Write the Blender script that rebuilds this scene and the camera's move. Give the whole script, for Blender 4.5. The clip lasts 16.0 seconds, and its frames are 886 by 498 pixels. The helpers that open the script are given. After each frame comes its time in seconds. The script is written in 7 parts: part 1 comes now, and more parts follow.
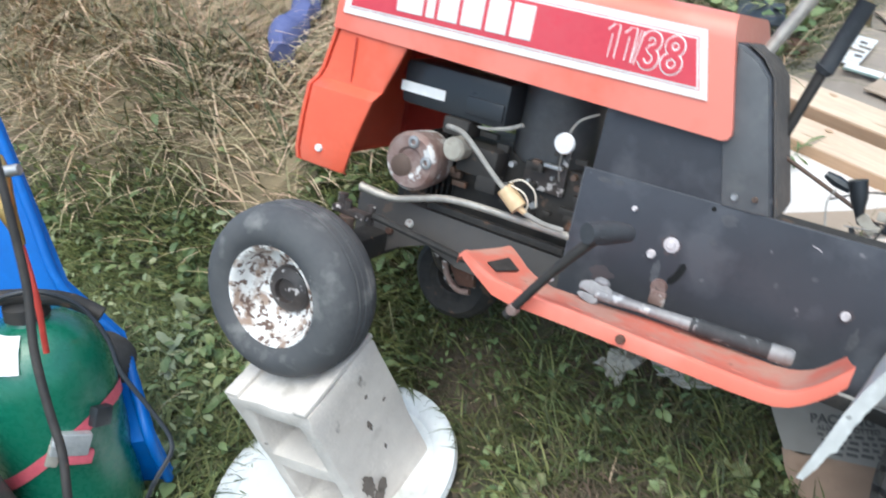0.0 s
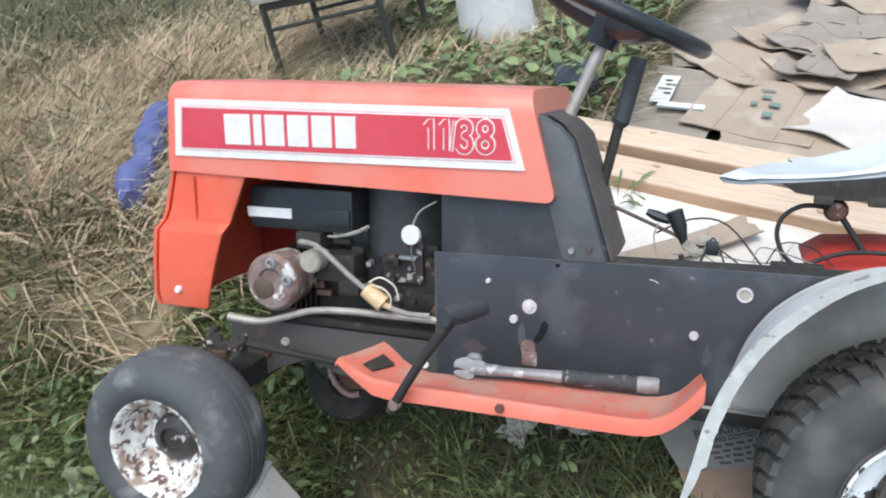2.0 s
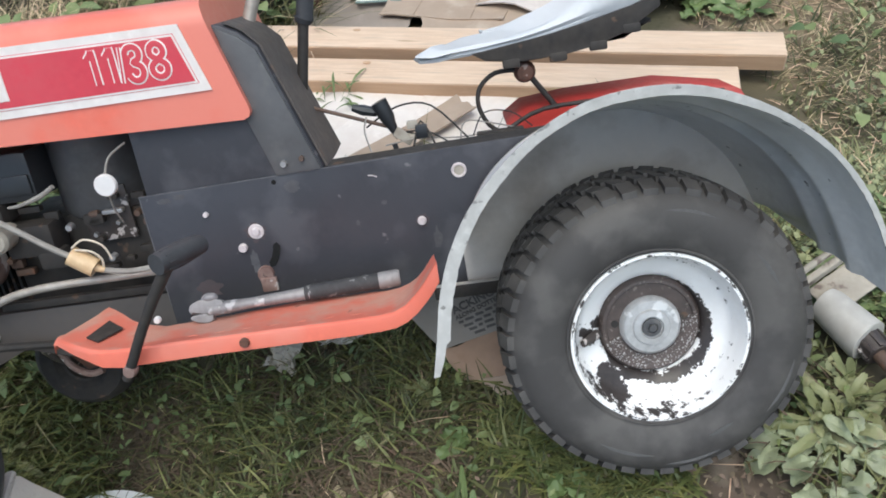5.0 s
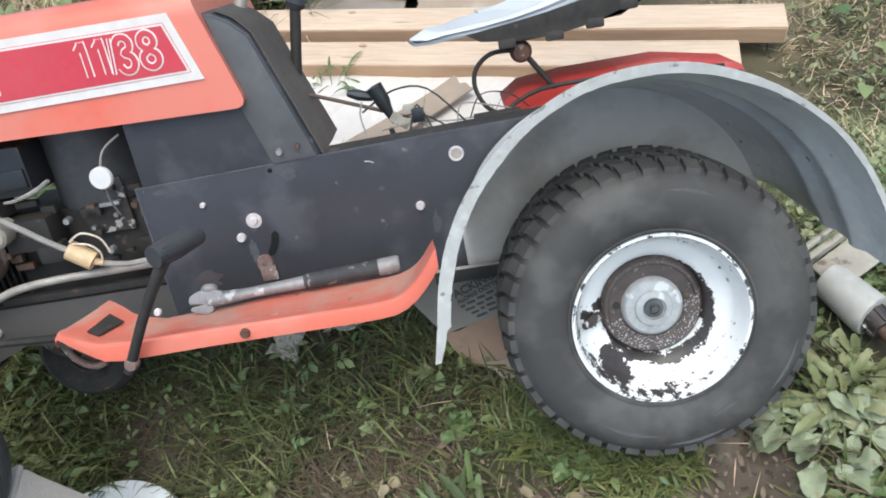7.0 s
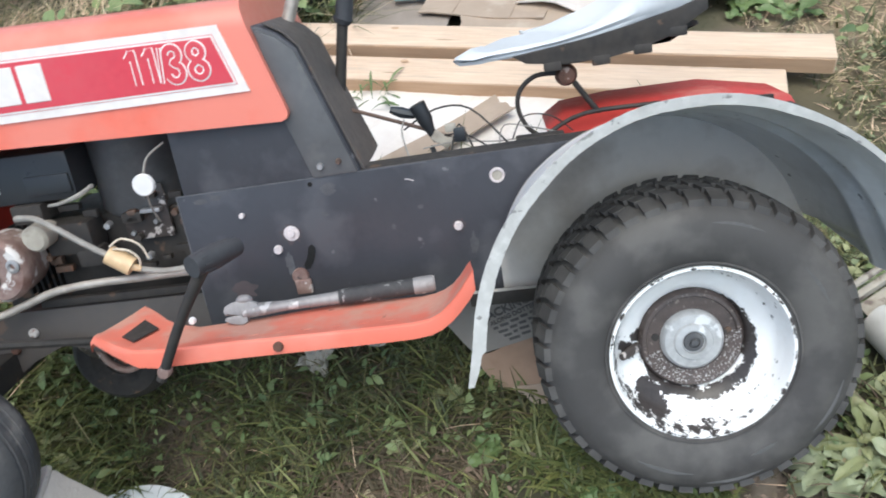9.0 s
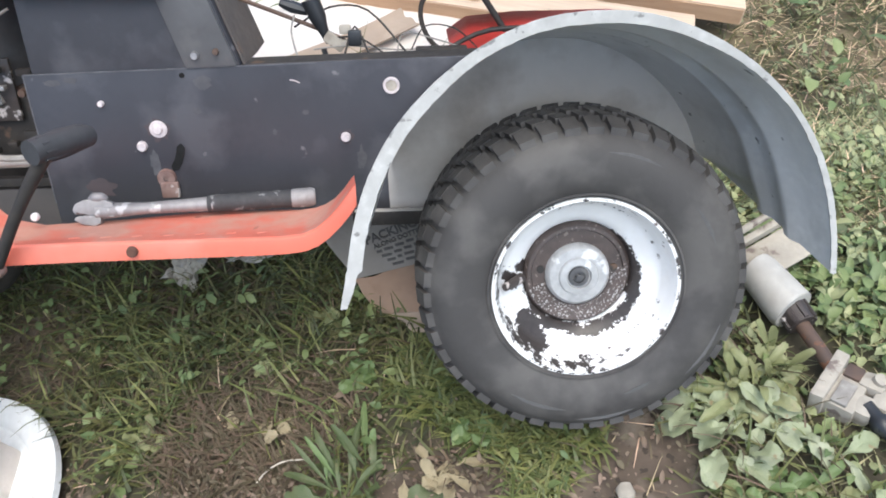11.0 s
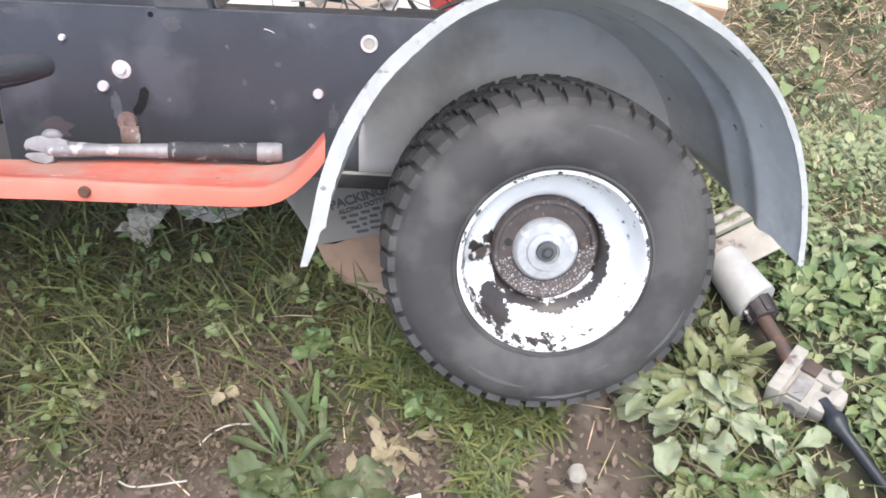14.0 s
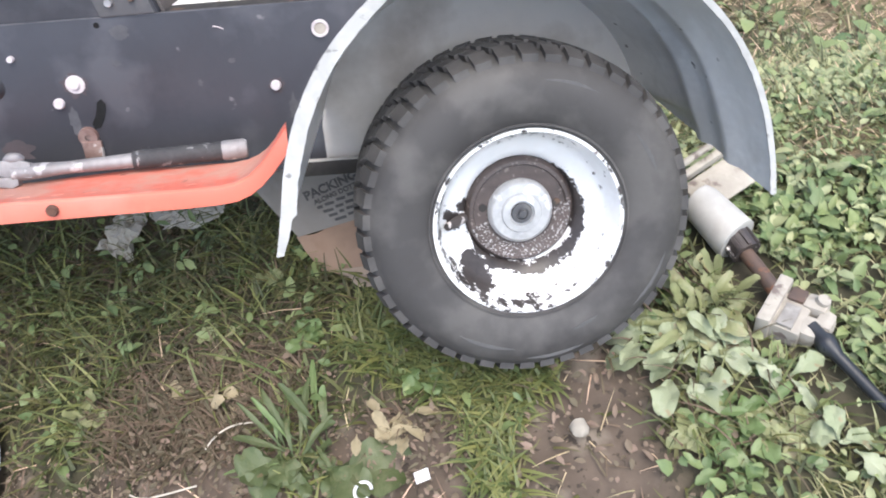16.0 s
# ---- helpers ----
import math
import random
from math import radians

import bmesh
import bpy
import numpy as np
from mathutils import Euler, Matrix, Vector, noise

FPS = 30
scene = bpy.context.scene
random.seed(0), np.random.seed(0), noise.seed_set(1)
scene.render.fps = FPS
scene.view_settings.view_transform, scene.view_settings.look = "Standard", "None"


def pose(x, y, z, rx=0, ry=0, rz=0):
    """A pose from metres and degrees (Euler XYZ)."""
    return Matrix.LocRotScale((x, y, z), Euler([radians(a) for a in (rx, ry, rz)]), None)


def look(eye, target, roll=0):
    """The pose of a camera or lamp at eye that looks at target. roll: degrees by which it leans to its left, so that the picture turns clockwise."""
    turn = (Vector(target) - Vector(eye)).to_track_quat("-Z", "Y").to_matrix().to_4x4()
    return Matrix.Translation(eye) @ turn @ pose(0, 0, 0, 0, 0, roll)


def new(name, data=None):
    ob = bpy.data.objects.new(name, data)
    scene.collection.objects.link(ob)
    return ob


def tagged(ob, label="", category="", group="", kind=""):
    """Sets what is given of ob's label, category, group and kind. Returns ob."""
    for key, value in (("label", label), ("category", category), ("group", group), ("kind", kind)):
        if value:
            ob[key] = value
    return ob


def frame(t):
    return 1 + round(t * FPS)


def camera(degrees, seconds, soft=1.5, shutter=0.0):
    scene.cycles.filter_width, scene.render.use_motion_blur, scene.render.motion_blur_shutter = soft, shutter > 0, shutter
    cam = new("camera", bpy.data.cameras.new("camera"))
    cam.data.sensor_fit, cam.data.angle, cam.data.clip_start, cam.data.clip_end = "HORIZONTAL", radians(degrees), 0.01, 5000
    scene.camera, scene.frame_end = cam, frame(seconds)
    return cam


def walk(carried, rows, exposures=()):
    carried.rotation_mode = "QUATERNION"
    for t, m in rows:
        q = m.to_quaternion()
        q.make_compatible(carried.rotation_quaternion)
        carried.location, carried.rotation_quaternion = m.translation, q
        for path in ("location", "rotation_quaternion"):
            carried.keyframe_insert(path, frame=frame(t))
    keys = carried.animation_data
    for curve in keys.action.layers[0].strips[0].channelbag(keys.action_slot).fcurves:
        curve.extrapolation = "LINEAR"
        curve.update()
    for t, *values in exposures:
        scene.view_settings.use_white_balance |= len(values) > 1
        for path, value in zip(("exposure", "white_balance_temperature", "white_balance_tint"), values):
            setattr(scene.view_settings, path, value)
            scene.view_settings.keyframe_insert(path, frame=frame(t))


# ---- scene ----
cam = camera(60.3, 16.0, soft=1.8, shutter=0.4)
PATH = [
    (0, (-0.1936, -0.6368, 0.9882), (-1.2036, 0.6465, -0.1664), -8.45),
    (0.5, (-0.1653, -0.6326, 0.9820), (-1.0926, 0.6422, -0.2489), -10.17),
    (1, (-0.1474, -0.6379, 0.9882), (-1.0556, 0.7103, -0.1769), -8.99),
    (1.5, (-0.1289, -0.6425, 0.9964), (-1.0118, 0.7854, -0.0906), -11.25),
    (2, (-0.1258, -0.6267, 1.0141), (-0.9351, 0.8934, -0.0030), -16.02),
    (2.5, (-0.1361, -0.5805, 1.0015), (-0.8402, 0.9444, -0.0844), -17.07),
    (3, (-0.1305, -0.5552, 0.9940), (-0.5991, 1.0030, -0.1690), -15.31),
    (3.5, (-0.1197, -0.5558, 0.9858), (-0.4383, 0.9863, -0.2473), -16.86),
    (4, (-0.0951, -0.5872, 0.9663), (-0.3470, 0.9238, -0.3195), -18.27),
    (4.2, (-0.0913, -0.5935, 0.9664), (-0.3360, 0.8932, -0.3489), -18.27),
    (6.3, (-0.0655, -0.5903, 0.9634), (-0.3288, 0.8758, -0.3712), -20.88),
    (6.5, (-0.0662, -0.5822, 0.9622), (-0.3178, 0.8582, -0.4023), -21.30),
    (7, (-0.0715, -0.5839, 0.9639), (-0.3520, 0.8567, -0.3947), -21.08),
    (7.5, (-0.0732, -0.5845, 0.9626), (-0.3633, 0.8337, -0.4174), -22.56),
    (8, (-0.0653, -0.5855, 0.9593), (-0.3317, 0.8106, -0.4478), -23.28),
    (8.5, (-0.0649, -0.5766, 0.9735), (-0.3288, 0.8752, -0.3766), -23.00),
    (9, (-0.0828, -0.5712, 0.9673), (-0.4260, 0.8976, -0.3460), -19.95),
    (9.5, (-0.0895, -0.5629, 0.9538), (-0.3446, 0.8943, -0.3921), -14.85),
    (10, (-0.0757, -0.5342, 0.9053), (-0.1370, 0.8370, -0.5494), -11.73),
    (10.2, (-0.0769, -0.5253, 0.9169), (-0.1525, 0.8138, -0.5667), -11.70),
    (12.3, (-0.0766, -0.5649, 0.8687), (-0.1598, 0.7718, -0.6167), -5.73),
    (12.5, (-0.0834, -0.5633, 0.8654), (-0.1542, 0.7555, -0.6365), -5.35),
    (13, (-0.0924, -0.5673, 0.8671), (-0.1435, 0.7615, -0.6268), -3.31),
    (13.5, (-0.0914, -0.5605, 0.8680), (-0.1291, 0.7651, -0.6291), -2.85),
    (14, (-0.0844, -0.5443, 0.8699), (-0.0936, 0.7747, -0.6334), -2.19),
    (14.5, (-0.0926, -0.5454, 0.8707), (-0.1085, 0.7793, -0.6276), -2.14),
    (15, (-0.0934, -0.5493, 0.8665), (-0.1110, 0.7445, -0.6586), -4.04),
    (15.5, (-0.0939, -0.5511, 0.8649), (-0.0928, 0.7489, -0.6550), -4.91),
    (16, (-0.0669, -0.5552, 0.8595), (-0.0642, 0.7317, -0.6714), -9.02),
]
walk(cam, [(t, look(e, g, r)) for t, e, g, r in PATH],
     exposures=[(0, 0.68, 5900, -2), (0.5, 0.68, 5900, -2), (1.0, 0.77, 5900, -1), (1.5, 0.67, 5900, -1), (2.0, 0.51, 5970, 0), (2.5, 0.42, 6080, 1), (3.0, 0.31, 6180, 2), (4.2, 0.21, 6280, 3), (6.3, 0.41, 6130, 0), (8.0, 0.55, 6110, 0), (8.5, 0.69, 6100, 0), (9.0, 0.51, 6130, 1), (10, 0.53, 6200, 2), (12.5, 0.95, 6250, 8), (16, 1.00, 6250, 8)])

# ---- light: an overcast evening sky ----
world = bpy.data.worlds.new("overcast")
scene.world = world
world.use_nodes = True
wn = world.node_tree
sky = wn.nodes.new("ShaderNodeTexSky")
sky.sky_type, sky.sun_disc = "NISHITA", False
sky.sun_elevation, sky.sun_rotation = radians(80), radians(150)
sky.air_density, sky.dust_density, sky.ozone_density = 1.0, 4.0, 0.6
wn.links.new(sky.outputs[0], wn.nodes["Background"].inputs[0])
wn.nodes["Background"].inputs[1].default_value = 0.165
sun = new("sun", bpy.data.lights.new("sun", "SUN"))
sun.data.energy, sun.data.angle, sun.data.color = 1.2, radians(55), (1.0, 0.975, 0.95)
sun.matrix_world = look((0.9, -2.4, 4.0), (0, 0.2, 0))

# ---- materials ----


def material(name, colour, other=None, size=8.0, rough=0.6, metal=0.0, bump=0.2, grain=90.0, wear=None, wear_size=30.0,
             wear_at=0.62, island=0.0, dust=None, dust_at=0.55, stretch=(1, 1, 1), coat=0.0):
    """Two scales of variation, fine relief, and wear in spots; island: how far single pieces differ."""
    m = bpy.data.materials.new(name)
    m.use_nodes = True
    t = m.node_tree
    n, link = t.nodes, t.links.new
    bsdf = n["Principled BSDF"]
    where = n.new("ShaderNodeTexCoord")
    place = n.new("ShaderNodeMapping")
    place.inputs["Scale"].default_value = stretch
    link(where.outputs["Object"], place.inputs[0])

    def cloud(scale, detail=5.0):
        c = n.new("ShaderNodeTexNoise")
        c.inputs["Scale"].default_value, c.inputs["Detail"].default_value = scale, detail
        link(place.outputs[0], c.inputs["Vector"])
        return c.outputs["Fac"]

    def ramp(value, a, b):
        r = n.new("ShaderNodeMapRange")
        r.inputs["From Min"].default_value, r.inputs["From Max"].default_value = a, b
        link(value, r.inputs["Value"])
        return r.outputs[0]

    def mix(fac, a, b):
        x = n.new("ShaderNodeMix")
        x.data_type = "RGBA"
        link(fac, x.inputs["Factor"])
        for socket, v in ((x.inputs["A"], a), (x.inputs["B"], b)):
            if isinstance(v, tuple):
                socket.default_value = (*v, 1)
            else:
                link(v, socket)
        return x.outputs["Result"]

    other = other or tuple(min(1, v * 0.72) for v in colour)
    shade = mix(ramp(cloud(size), 0.35, 0.65), colour, other)
    fine = cloud(grain, 8.0)
    shade = mix(ramp(fine, 0.3, 0.75), shade, mix(ramp(cloud(size * 3), 0.3, 0.7), other, tuple(min(1, v * 1.12) for v in colour)))
    roughness = ramp(fine, 0.2, 0.8)
    span = n.new("ShaderNodeMapRange")
    span.inputs["To Min"].default_value, span.inputs["To Max"].default_value = max(0.05, rough - 0.12), min(1, rough + 0.12)
    link(roughness, span.inputs["Value"])
    link(span.outputs[0], bsdf.inputs["Roughness"])
    if dust:
        shade = mix(ramp(cloud(size * 1.7, 9.0), dust_at, dust_at + 0.14), shade, dust)
    if wear:
        shade = mix(ramp(cloud(wear_size, 9.0), wear_at, wear_at + 0.04), shade, wear)
    if island:
        geo = n.new("ShaderNodeNewGeometry")
        hsv = n.new("ShaderNodeHueSaturation")
        v = n.new("ShaderNodeMapRange")
        v.inputs["To Min"].default_value, v.inputs["To Max"].default_value = 1 - island, 1 + island
        link(geo.outputs["Random Per Island"], v.inputs["Value"])
        link(v.outputs[0], hsv.inputs["Value"])
        h = n.new("ShaderNodeMapRange")
        h.inputs["To Min"].default_value, h.inputs["To Max"].default_value = 0.5 + island * 0.07, 0.5 - island * 0.10
        link(geo.outputs["Random Per Island"], h.inputs["Value"])
        link(h.outputs[0], hsv.inputs["Hue"])
        link(shade, hsv.inputs["Color"])
        shade = hsv.outputs[0]
    link(shade, bsdf.inputs["Base Color"])
    bsdf.inputs["Metallic"].default_value = metal
    bsdf.inputs["Coat Weight"].default_value, bsdf.inputs["Coat Roughness"].default_value = coat, 0.3
    if bump:
        b = n.new("ShaderNodeBump")
        b.inputs["Strength"].default_value, b.inputs["Distance"].default_value = bump, 0.002
        link(fine, b.inputs["Height"])
        link(b.outputs[0], bsdf.inputs["Normal"])
    return m


RED = material("orange_red_paint", (0.78, 0.165, 0.105), (0.77, 0.155, 0.095), 4, 0.46, bump=0.05, dust=(0.78, 0.225, 0.160), dust_at=0.40, coat=0.5)
RED_DEEP = material("deep_orange_red_paint", (0.77, 0.125, 0.062), (0.74, 0.115, 0.055), 5, 0.48, bump=0.06, dust=(0.77, 0.165, 0.100), dust_at=0.50, coat=0.15)
# The skirt's red is lightened for sunlight on its outer face.
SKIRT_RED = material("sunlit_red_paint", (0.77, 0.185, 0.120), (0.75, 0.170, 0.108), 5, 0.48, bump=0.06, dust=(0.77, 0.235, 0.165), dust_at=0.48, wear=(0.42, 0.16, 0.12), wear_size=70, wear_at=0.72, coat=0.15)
RED_DUSTY = material("dusty_red_paint", (0.68, 0.170, 0.115), (0.63, 0.19, 0.135), 9, 0.55, bump=0.12, dust=(0.58, 0.29, 0.22), dust_at=0.46, wear=(0.30, 0.11, 0.08), wear_at=0.70)
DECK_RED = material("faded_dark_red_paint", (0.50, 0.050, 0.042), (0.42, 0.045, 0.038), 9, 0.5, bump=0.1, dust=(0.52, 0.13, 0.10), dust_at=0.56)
RED_DARK = material("dull_red_paint", (0.48, 0.05, 0.035), (0.36, 0.035, 0.025), 9, 0.5)
BLACK = material("worn_black_paint", (0.043, 0.044, 0.053), (0.058, 0.059, 0.069), 7, 0.42, bump=0.14, dust=(0.088, 0.089, 0.101), dust_at=0.52, wear=(0.19, 0.18, 0.19), wear_size=38, wear_at=0.685)
# Near-black for patches that draw the darkness inside holes of the uncut panel.
VOID = material("unlit_hole", (0.006, 0.006, 0.006), (0.004, 0.004, 0.004), 10, 0.9, bump=0)
STAIN_RUST = material("rust_stain_on_paint", (0.085, 0.066, 0.070), (0.066, 0.056, 0.061), 30, 0.6, bump=0.1)
STAIN_PALE = material("pale_scuff_on_paint", (0.105, 0.105, 0.112), (0.070, 0.070, 0.078), 40, 0.6, bump=0.1)
DIRT = material("dark_mud_stain", (0.13, 0.105, 0.088), (0.20, 0.165, 0.14), 60, 0.9, bump=0.3)
BAG = material("cloudy_plastic_film", (0.46, 0.425, 0.36), (0.36, 0.33, 0.28), 20, 0.5, bump=0.2, dust=(0.28, 0.26, 0.21), dust_at=0.58)
EDGE_WORN = material("paint_worn_edge", (0.15, 0.15, 0.16), (0.07, 0.07, 0.08), 40, 0.5, bump=0.2)
PALE_BOLT = material("pale_painted_bolt", (0.70, 0.64, 0.64), (0.52, 0.46, 0.46), 90, 0.5, bump=0.2)
DUSTY_RUBBER = material("dusty_pedal_rubber", (0.060, 0.061, 0.066), (0.040, 0.041, 0.045), 30, 0.75, bump=0.3)
CREAM = material("cream_insulation", (0.74, 0.66, 0.54), (0.62, 0.53, 0.42), 30, 0.5)
BLACK_FLAT = material("dirty_black_metal", (0.022, 0.021, 0.021), (0.05, 0.042, 0.036), 14, 0.7, bump=0.25, wear=(0.12, 0.075, 0.05), wear_at=0.64)
PLASTIC = material("black_plastic", (0.022, 0.024, 0.028), (0.03, 0.032, 0.036), 10, 0.35, bump=0.08)
BROWN = material("rusty_brown_sheet", (0.085, 0.060, 0.050), (0.14, 0.085, 0.06), 12, 0.7, bump=0.2, wear=(0.2, 0.09, 0.05), wear_at=0.6)
RUST = material("rust", (0.16, 0.075, 0.05), (0.07, 0.04, 0.032), 40, 0.8, bump=0.5, wear=(0.30, 0.23, 0.20), wear_size=60, wear_at=0.60)
SCALE = material("flaking_exhaust_metal", (0.36, 0.27, 0.24), (0.20, 0.11, 0.09), 25, 0.6, metal=0.3, bump=0.4, wear=(0.70, 0.66, 0.63), wear_size=35, wear_at=0.56)
STEEL = material("worn_steel", (0.46, 0.45, 0.45), (0.34, 0.33, 0.33), 30, 0.45, metal=0.6, bump=0.1)
GALV = material("dull_grey_fender_metal", (0.81, 0.805, 0.80), (0.73, 0.725, 0.72), 6, 0.38, metal=0.15, bump=0.12, dust=(0.63, 0.62, 0.605), dust_at=0.54, wear=(0.2, 0.19, 0.18), wear_size=45, wear_at=0.69)
GALV_EDGE = material("scuffed_fender_edge", (0.62, 0.61, 0.59), (0.52, 0.51, 0.49), 30, 0.6, bump=0.4, wear=(0.3, 0.29, 0.28), wear_size=70, wear_at=0.62)
GALV_IN = material("dirty_inner_fender", (0.55, 0.51, 0.47), (0.62, 0.59, 0.56), 5, 0.55, bump=0.2, dust=(0.40, 0.355, 0.315), dust_at=0.50)
WHITE_RIM_RUSTY = material("rusty_white_rim_paint", (0.88, 0.86, 0.84), (0.80, 0.76, 0.72), 22, 0.45, bump=0.3, dust=(0.36, 0.25, 0.19), dust_at=0.47, wear=(0.15, 0.095, 0.075), wear_size=90, wear_at=0.545)
HUB_RUST = material("greasy_rust", (0.072, 0.058, 0.053), (0.035, 0.029, 0.028), 30, 0.45, bump=0.5, wear=(0.55, 0.50, 0.48), wear_size=60, wear_at=0.60)
DISC_RUST = material("greasy_brown_metal", (0.105, 0.080, 0.072), (0.060, 0.047, 0.043), 30, 0.45, bump=0.4, wear=(0.22, 0.18, 0.16), wear_size=150, wear_at=0.62)
DISC_FLAKE = material("flaking_pale_paint_on_rust", (0.115, 0.085, 0.075), (0.060, 0.047, 0.043), 60, 0.45, bump=0.5, grain=200, wear=(0.44, 0.42, 0.41), wear_size=420, wear_at=0.57)
CAP = material("dull_hub_metal", (0.56, 0.56, 0.56), (0.40, 0.40, 0.405), 40, 0.45, metal=0.3, bump=0.25, wear=(0.74, 0.74, 0.74), wear_size=35, wear_at=0.58)
TYRE = material("dusty_rubber", (0.054, 0.050, 0.049), (0.070, 0.066, 0.064), 7, 0.68, bump=0.2, dust=(0.108, 0.101, 0.096), dust_at=0.46)
SCUFF = material("pale_rubber_scuff", (0.118, 0.115, 0.114), (0.095, 0.093, 0.093), 60, 0.8, bump=0.2)
TYRE_OLD = material("sun_bleached_rubber", (0.072, 0.072, 0.076), (0.110, 0.108, 0.110), 9, 0.8, bump=0.3, dust=(0.22, 0.212, 0.205), dust_at=0.545, wear=(0.33, 0.31, 0.29), wear_size=22, wear_at=0.69)
WHITE = material("white_paint", (0.82, 0.80, 0.79), (0.74, 0.72, 0.71), 20, 0.5, bump=0.05)
DECAL_WHITE = material("off_white_decal", (0.82, 0.77, 0.74), (0.77, 0.70, 0.66), 18, 0.45, bump=0.02)
CRIMSON = material("crimson_decal", (0.60, 0.045, 0.070), (0.64, 0.085, 0.105), 9, 0.4, bump=0.02)
PIPE = material("stained_pipe_metal", (0.50, 0.46, 0.41), (0.36, 0.31, 0.27), 25, 0.5, metal=0.4, bump=0.2)
HOSE = material("grey_rubber_hose", (0.34, 0.32, 0.29), (0.22, 0.20, 0.18), 30, 0.6)
TAN = material("amber_plastic", (0.70, 0.52, 0.31), (0.60, 0.40, 0.22), 30, 0.35)
SEAT = material("chalky_blue_grey_vinyl", (0.59, 0.61, 0.63), (0.65, 0.66, 0.675), 5, 0.5, bump=0.06, dust=(0.50, 0.53, 0.56), dust_at=0.6)
WOOD = material("pale_sawn_pine", (0.72, 0.56, 0.42), (0.60, 0.43, 0.30), 5, 0.7, bump=0.25, stretch=(0.8, 9, 9), dust=(0.56, 0.43, 0.32), dust_at=0.55, wear=(0.36, 0.24, 0.15), wear_size=3, wear_at=0.66)
WOOD_EDGE = material("dark_brown_pine", (0.46, 0.30, 0.19), (0.60, 0.41, 0.27), 6, 0.8, bump=0.3, stretch=(0.8, 9, 9))
CARD = material("brown_cardboard", (0.43, 0.335, 0.255), (0.365, 0.28, 0.21), 4, 0.85, bump=0.1, dust=(0.52, 0.43, 0.345), dust_at=0.55)
CARD_GREY = material("damp_grey_cardboard", (0.33, 0.275, 0.23), (0.27, 0.225, 0.185), 4, 0.85, bump=0.1, dust=(0.39, 0.33, 0.28), dust_at=0.55)
PAPER = material("pale_paper_board", (0.78, 0.73, 0.68), (0.70, 0.63, 0.57), 5, 0.8, bump=0.1)
PAPER_DULL = material("dull_torn_board", (0.66, 0.60, 0.55), (0.58, 0.51, 0.46), 5, 0.8, bump=0.1)
PRINT = material("faded_print", (0.15, 0.21, 0.185), (0.22, 0.27, 0.24), 40, 0.8)
INK = material("dark_print", (0.085, 0.08, 0.078), (0.13, 0.12, 0.115), 40, 0.8)
CONCRETE = material("pale_concrete", (0.70, 0.635, 0.575), (0.62, 0.555, 0.50), 9, 0.9, bump=0.6, grain=160, dust=(0.50, 0.44, 0.385), dust_at=0.56, wear=(0.15, 0.12, 0.10), wear_size=9, wear_at=0.635)
LID_WHITE = material("dirty_white_plastic", (0.85, 0.86, 0.86), (0.78, 0.79, 0.78), 7, 0.5, bump=0.05, dust=(0.52, 0.49, 0.45), dust_at=0.6)
TANK_GREEN = material("green_cylinder_paint", (0.016, 0.165, 0.095), (0.013, 0.135, 0.078), 5, 0.28, bump=0.05, dust=(0.03, 0.175, 0.11), dust_at=0.58, coat=0.6)
TANK_GREY = material("dark_grey_cylinder_paint", (0.11, 0.10, 0.095), (0.08, 0.07, 0.065), 5, 0.5)
BLUE = material("bright_blue_plastic", (0.01, 0.16, 0.58), (0.01, 0.12, 0.46), 4, 0.4, bump=0.05)
BLUE_TARP = material("faded_blue_fabric", (0.075, 0.09, 0.23), (0.13, 0.145, 0.30), 14, 0.8, bump=0.4)
STRAP = material("pink_red_webbing", (0.78, 0.16, 0.20), (0.68, 0.11, 0.15), 40, 0.7)
WRENCH = material("worn_tool_steel", (0.33, 0.32, 0.32), (0.24, 0.23, 0.23), 40, 0.55, metal=0.3, bump=0.15, wear=(0.55, 0.54, 0.54), wear_size=45, wear_at=0.62)
# Both carton colours are darkened for the shade under the tractor.
BOX_CARD = material("orange_brown_carton", (0.37, 0.25, 0.175), (0.31, 0.205, 0.14), 5, 0.85, bump=0.1, dust=(0.45, 0.32, 0.235), dust_at=0.56)
BOX_FACE = material("shaded_printed_card", (0.30, 0.275, 0.25), (0.25, 0.225, 0.20), 6, 0.85, bump=0.1, dust=(0.36, 0.33, 0.30), dust_at=0.55)
HOUSING = material("grey_housing_paint", (0.115, 0.115, 0.120), (0.08, 0.08, 0.084), 10, 0.45, bump=0.1, dust=(0.16, 0.155, 0.15), dust_at=0.57)
DASH_FACE = material("weathered_dash_sheet", (0.080, 0.072, 0.069), (0.105, 0.090, 0.082), 12, 0.6, bump=0.15, wear=(0.14, 0.10, 0.08), wear_at=0.64)
BRASS = material("brass", (0.55, 0.36, 0.13), (0.42, 0.26, 0.10), 40, 0.35, metal=0.8)
DARK_FRAME = material("dark_green_black_metal", (0.028, 0.032, 0.026), (0.05, 0.05, 0.04), 20, 0.6)
CUSHION = material("weathered_grey_seat", (0.46, 0.45, 0.41), (0.36, 0.35, 0.31), 12, 0.9, bump=0.3)
CUP = material("dulled_white_plastic", (0.54, 0.52, 0.48), (0.44, 0.42, 0.385), 14, 0.6, bump=0.1, dust=(0.45, 0.42, 0.38), dust_at=0.58)
CAST = material("chalky_cast_metal", (0.47, 0.43, 0.365), (0.35, 0.315, 0.265), 20, 0.8, bump=0.6, dust=(0.29, 0.255, 0.21), dust_at=0.55, wear=(0.20, 0.16, 0.14), wear_size=30, wear_at=0.6)
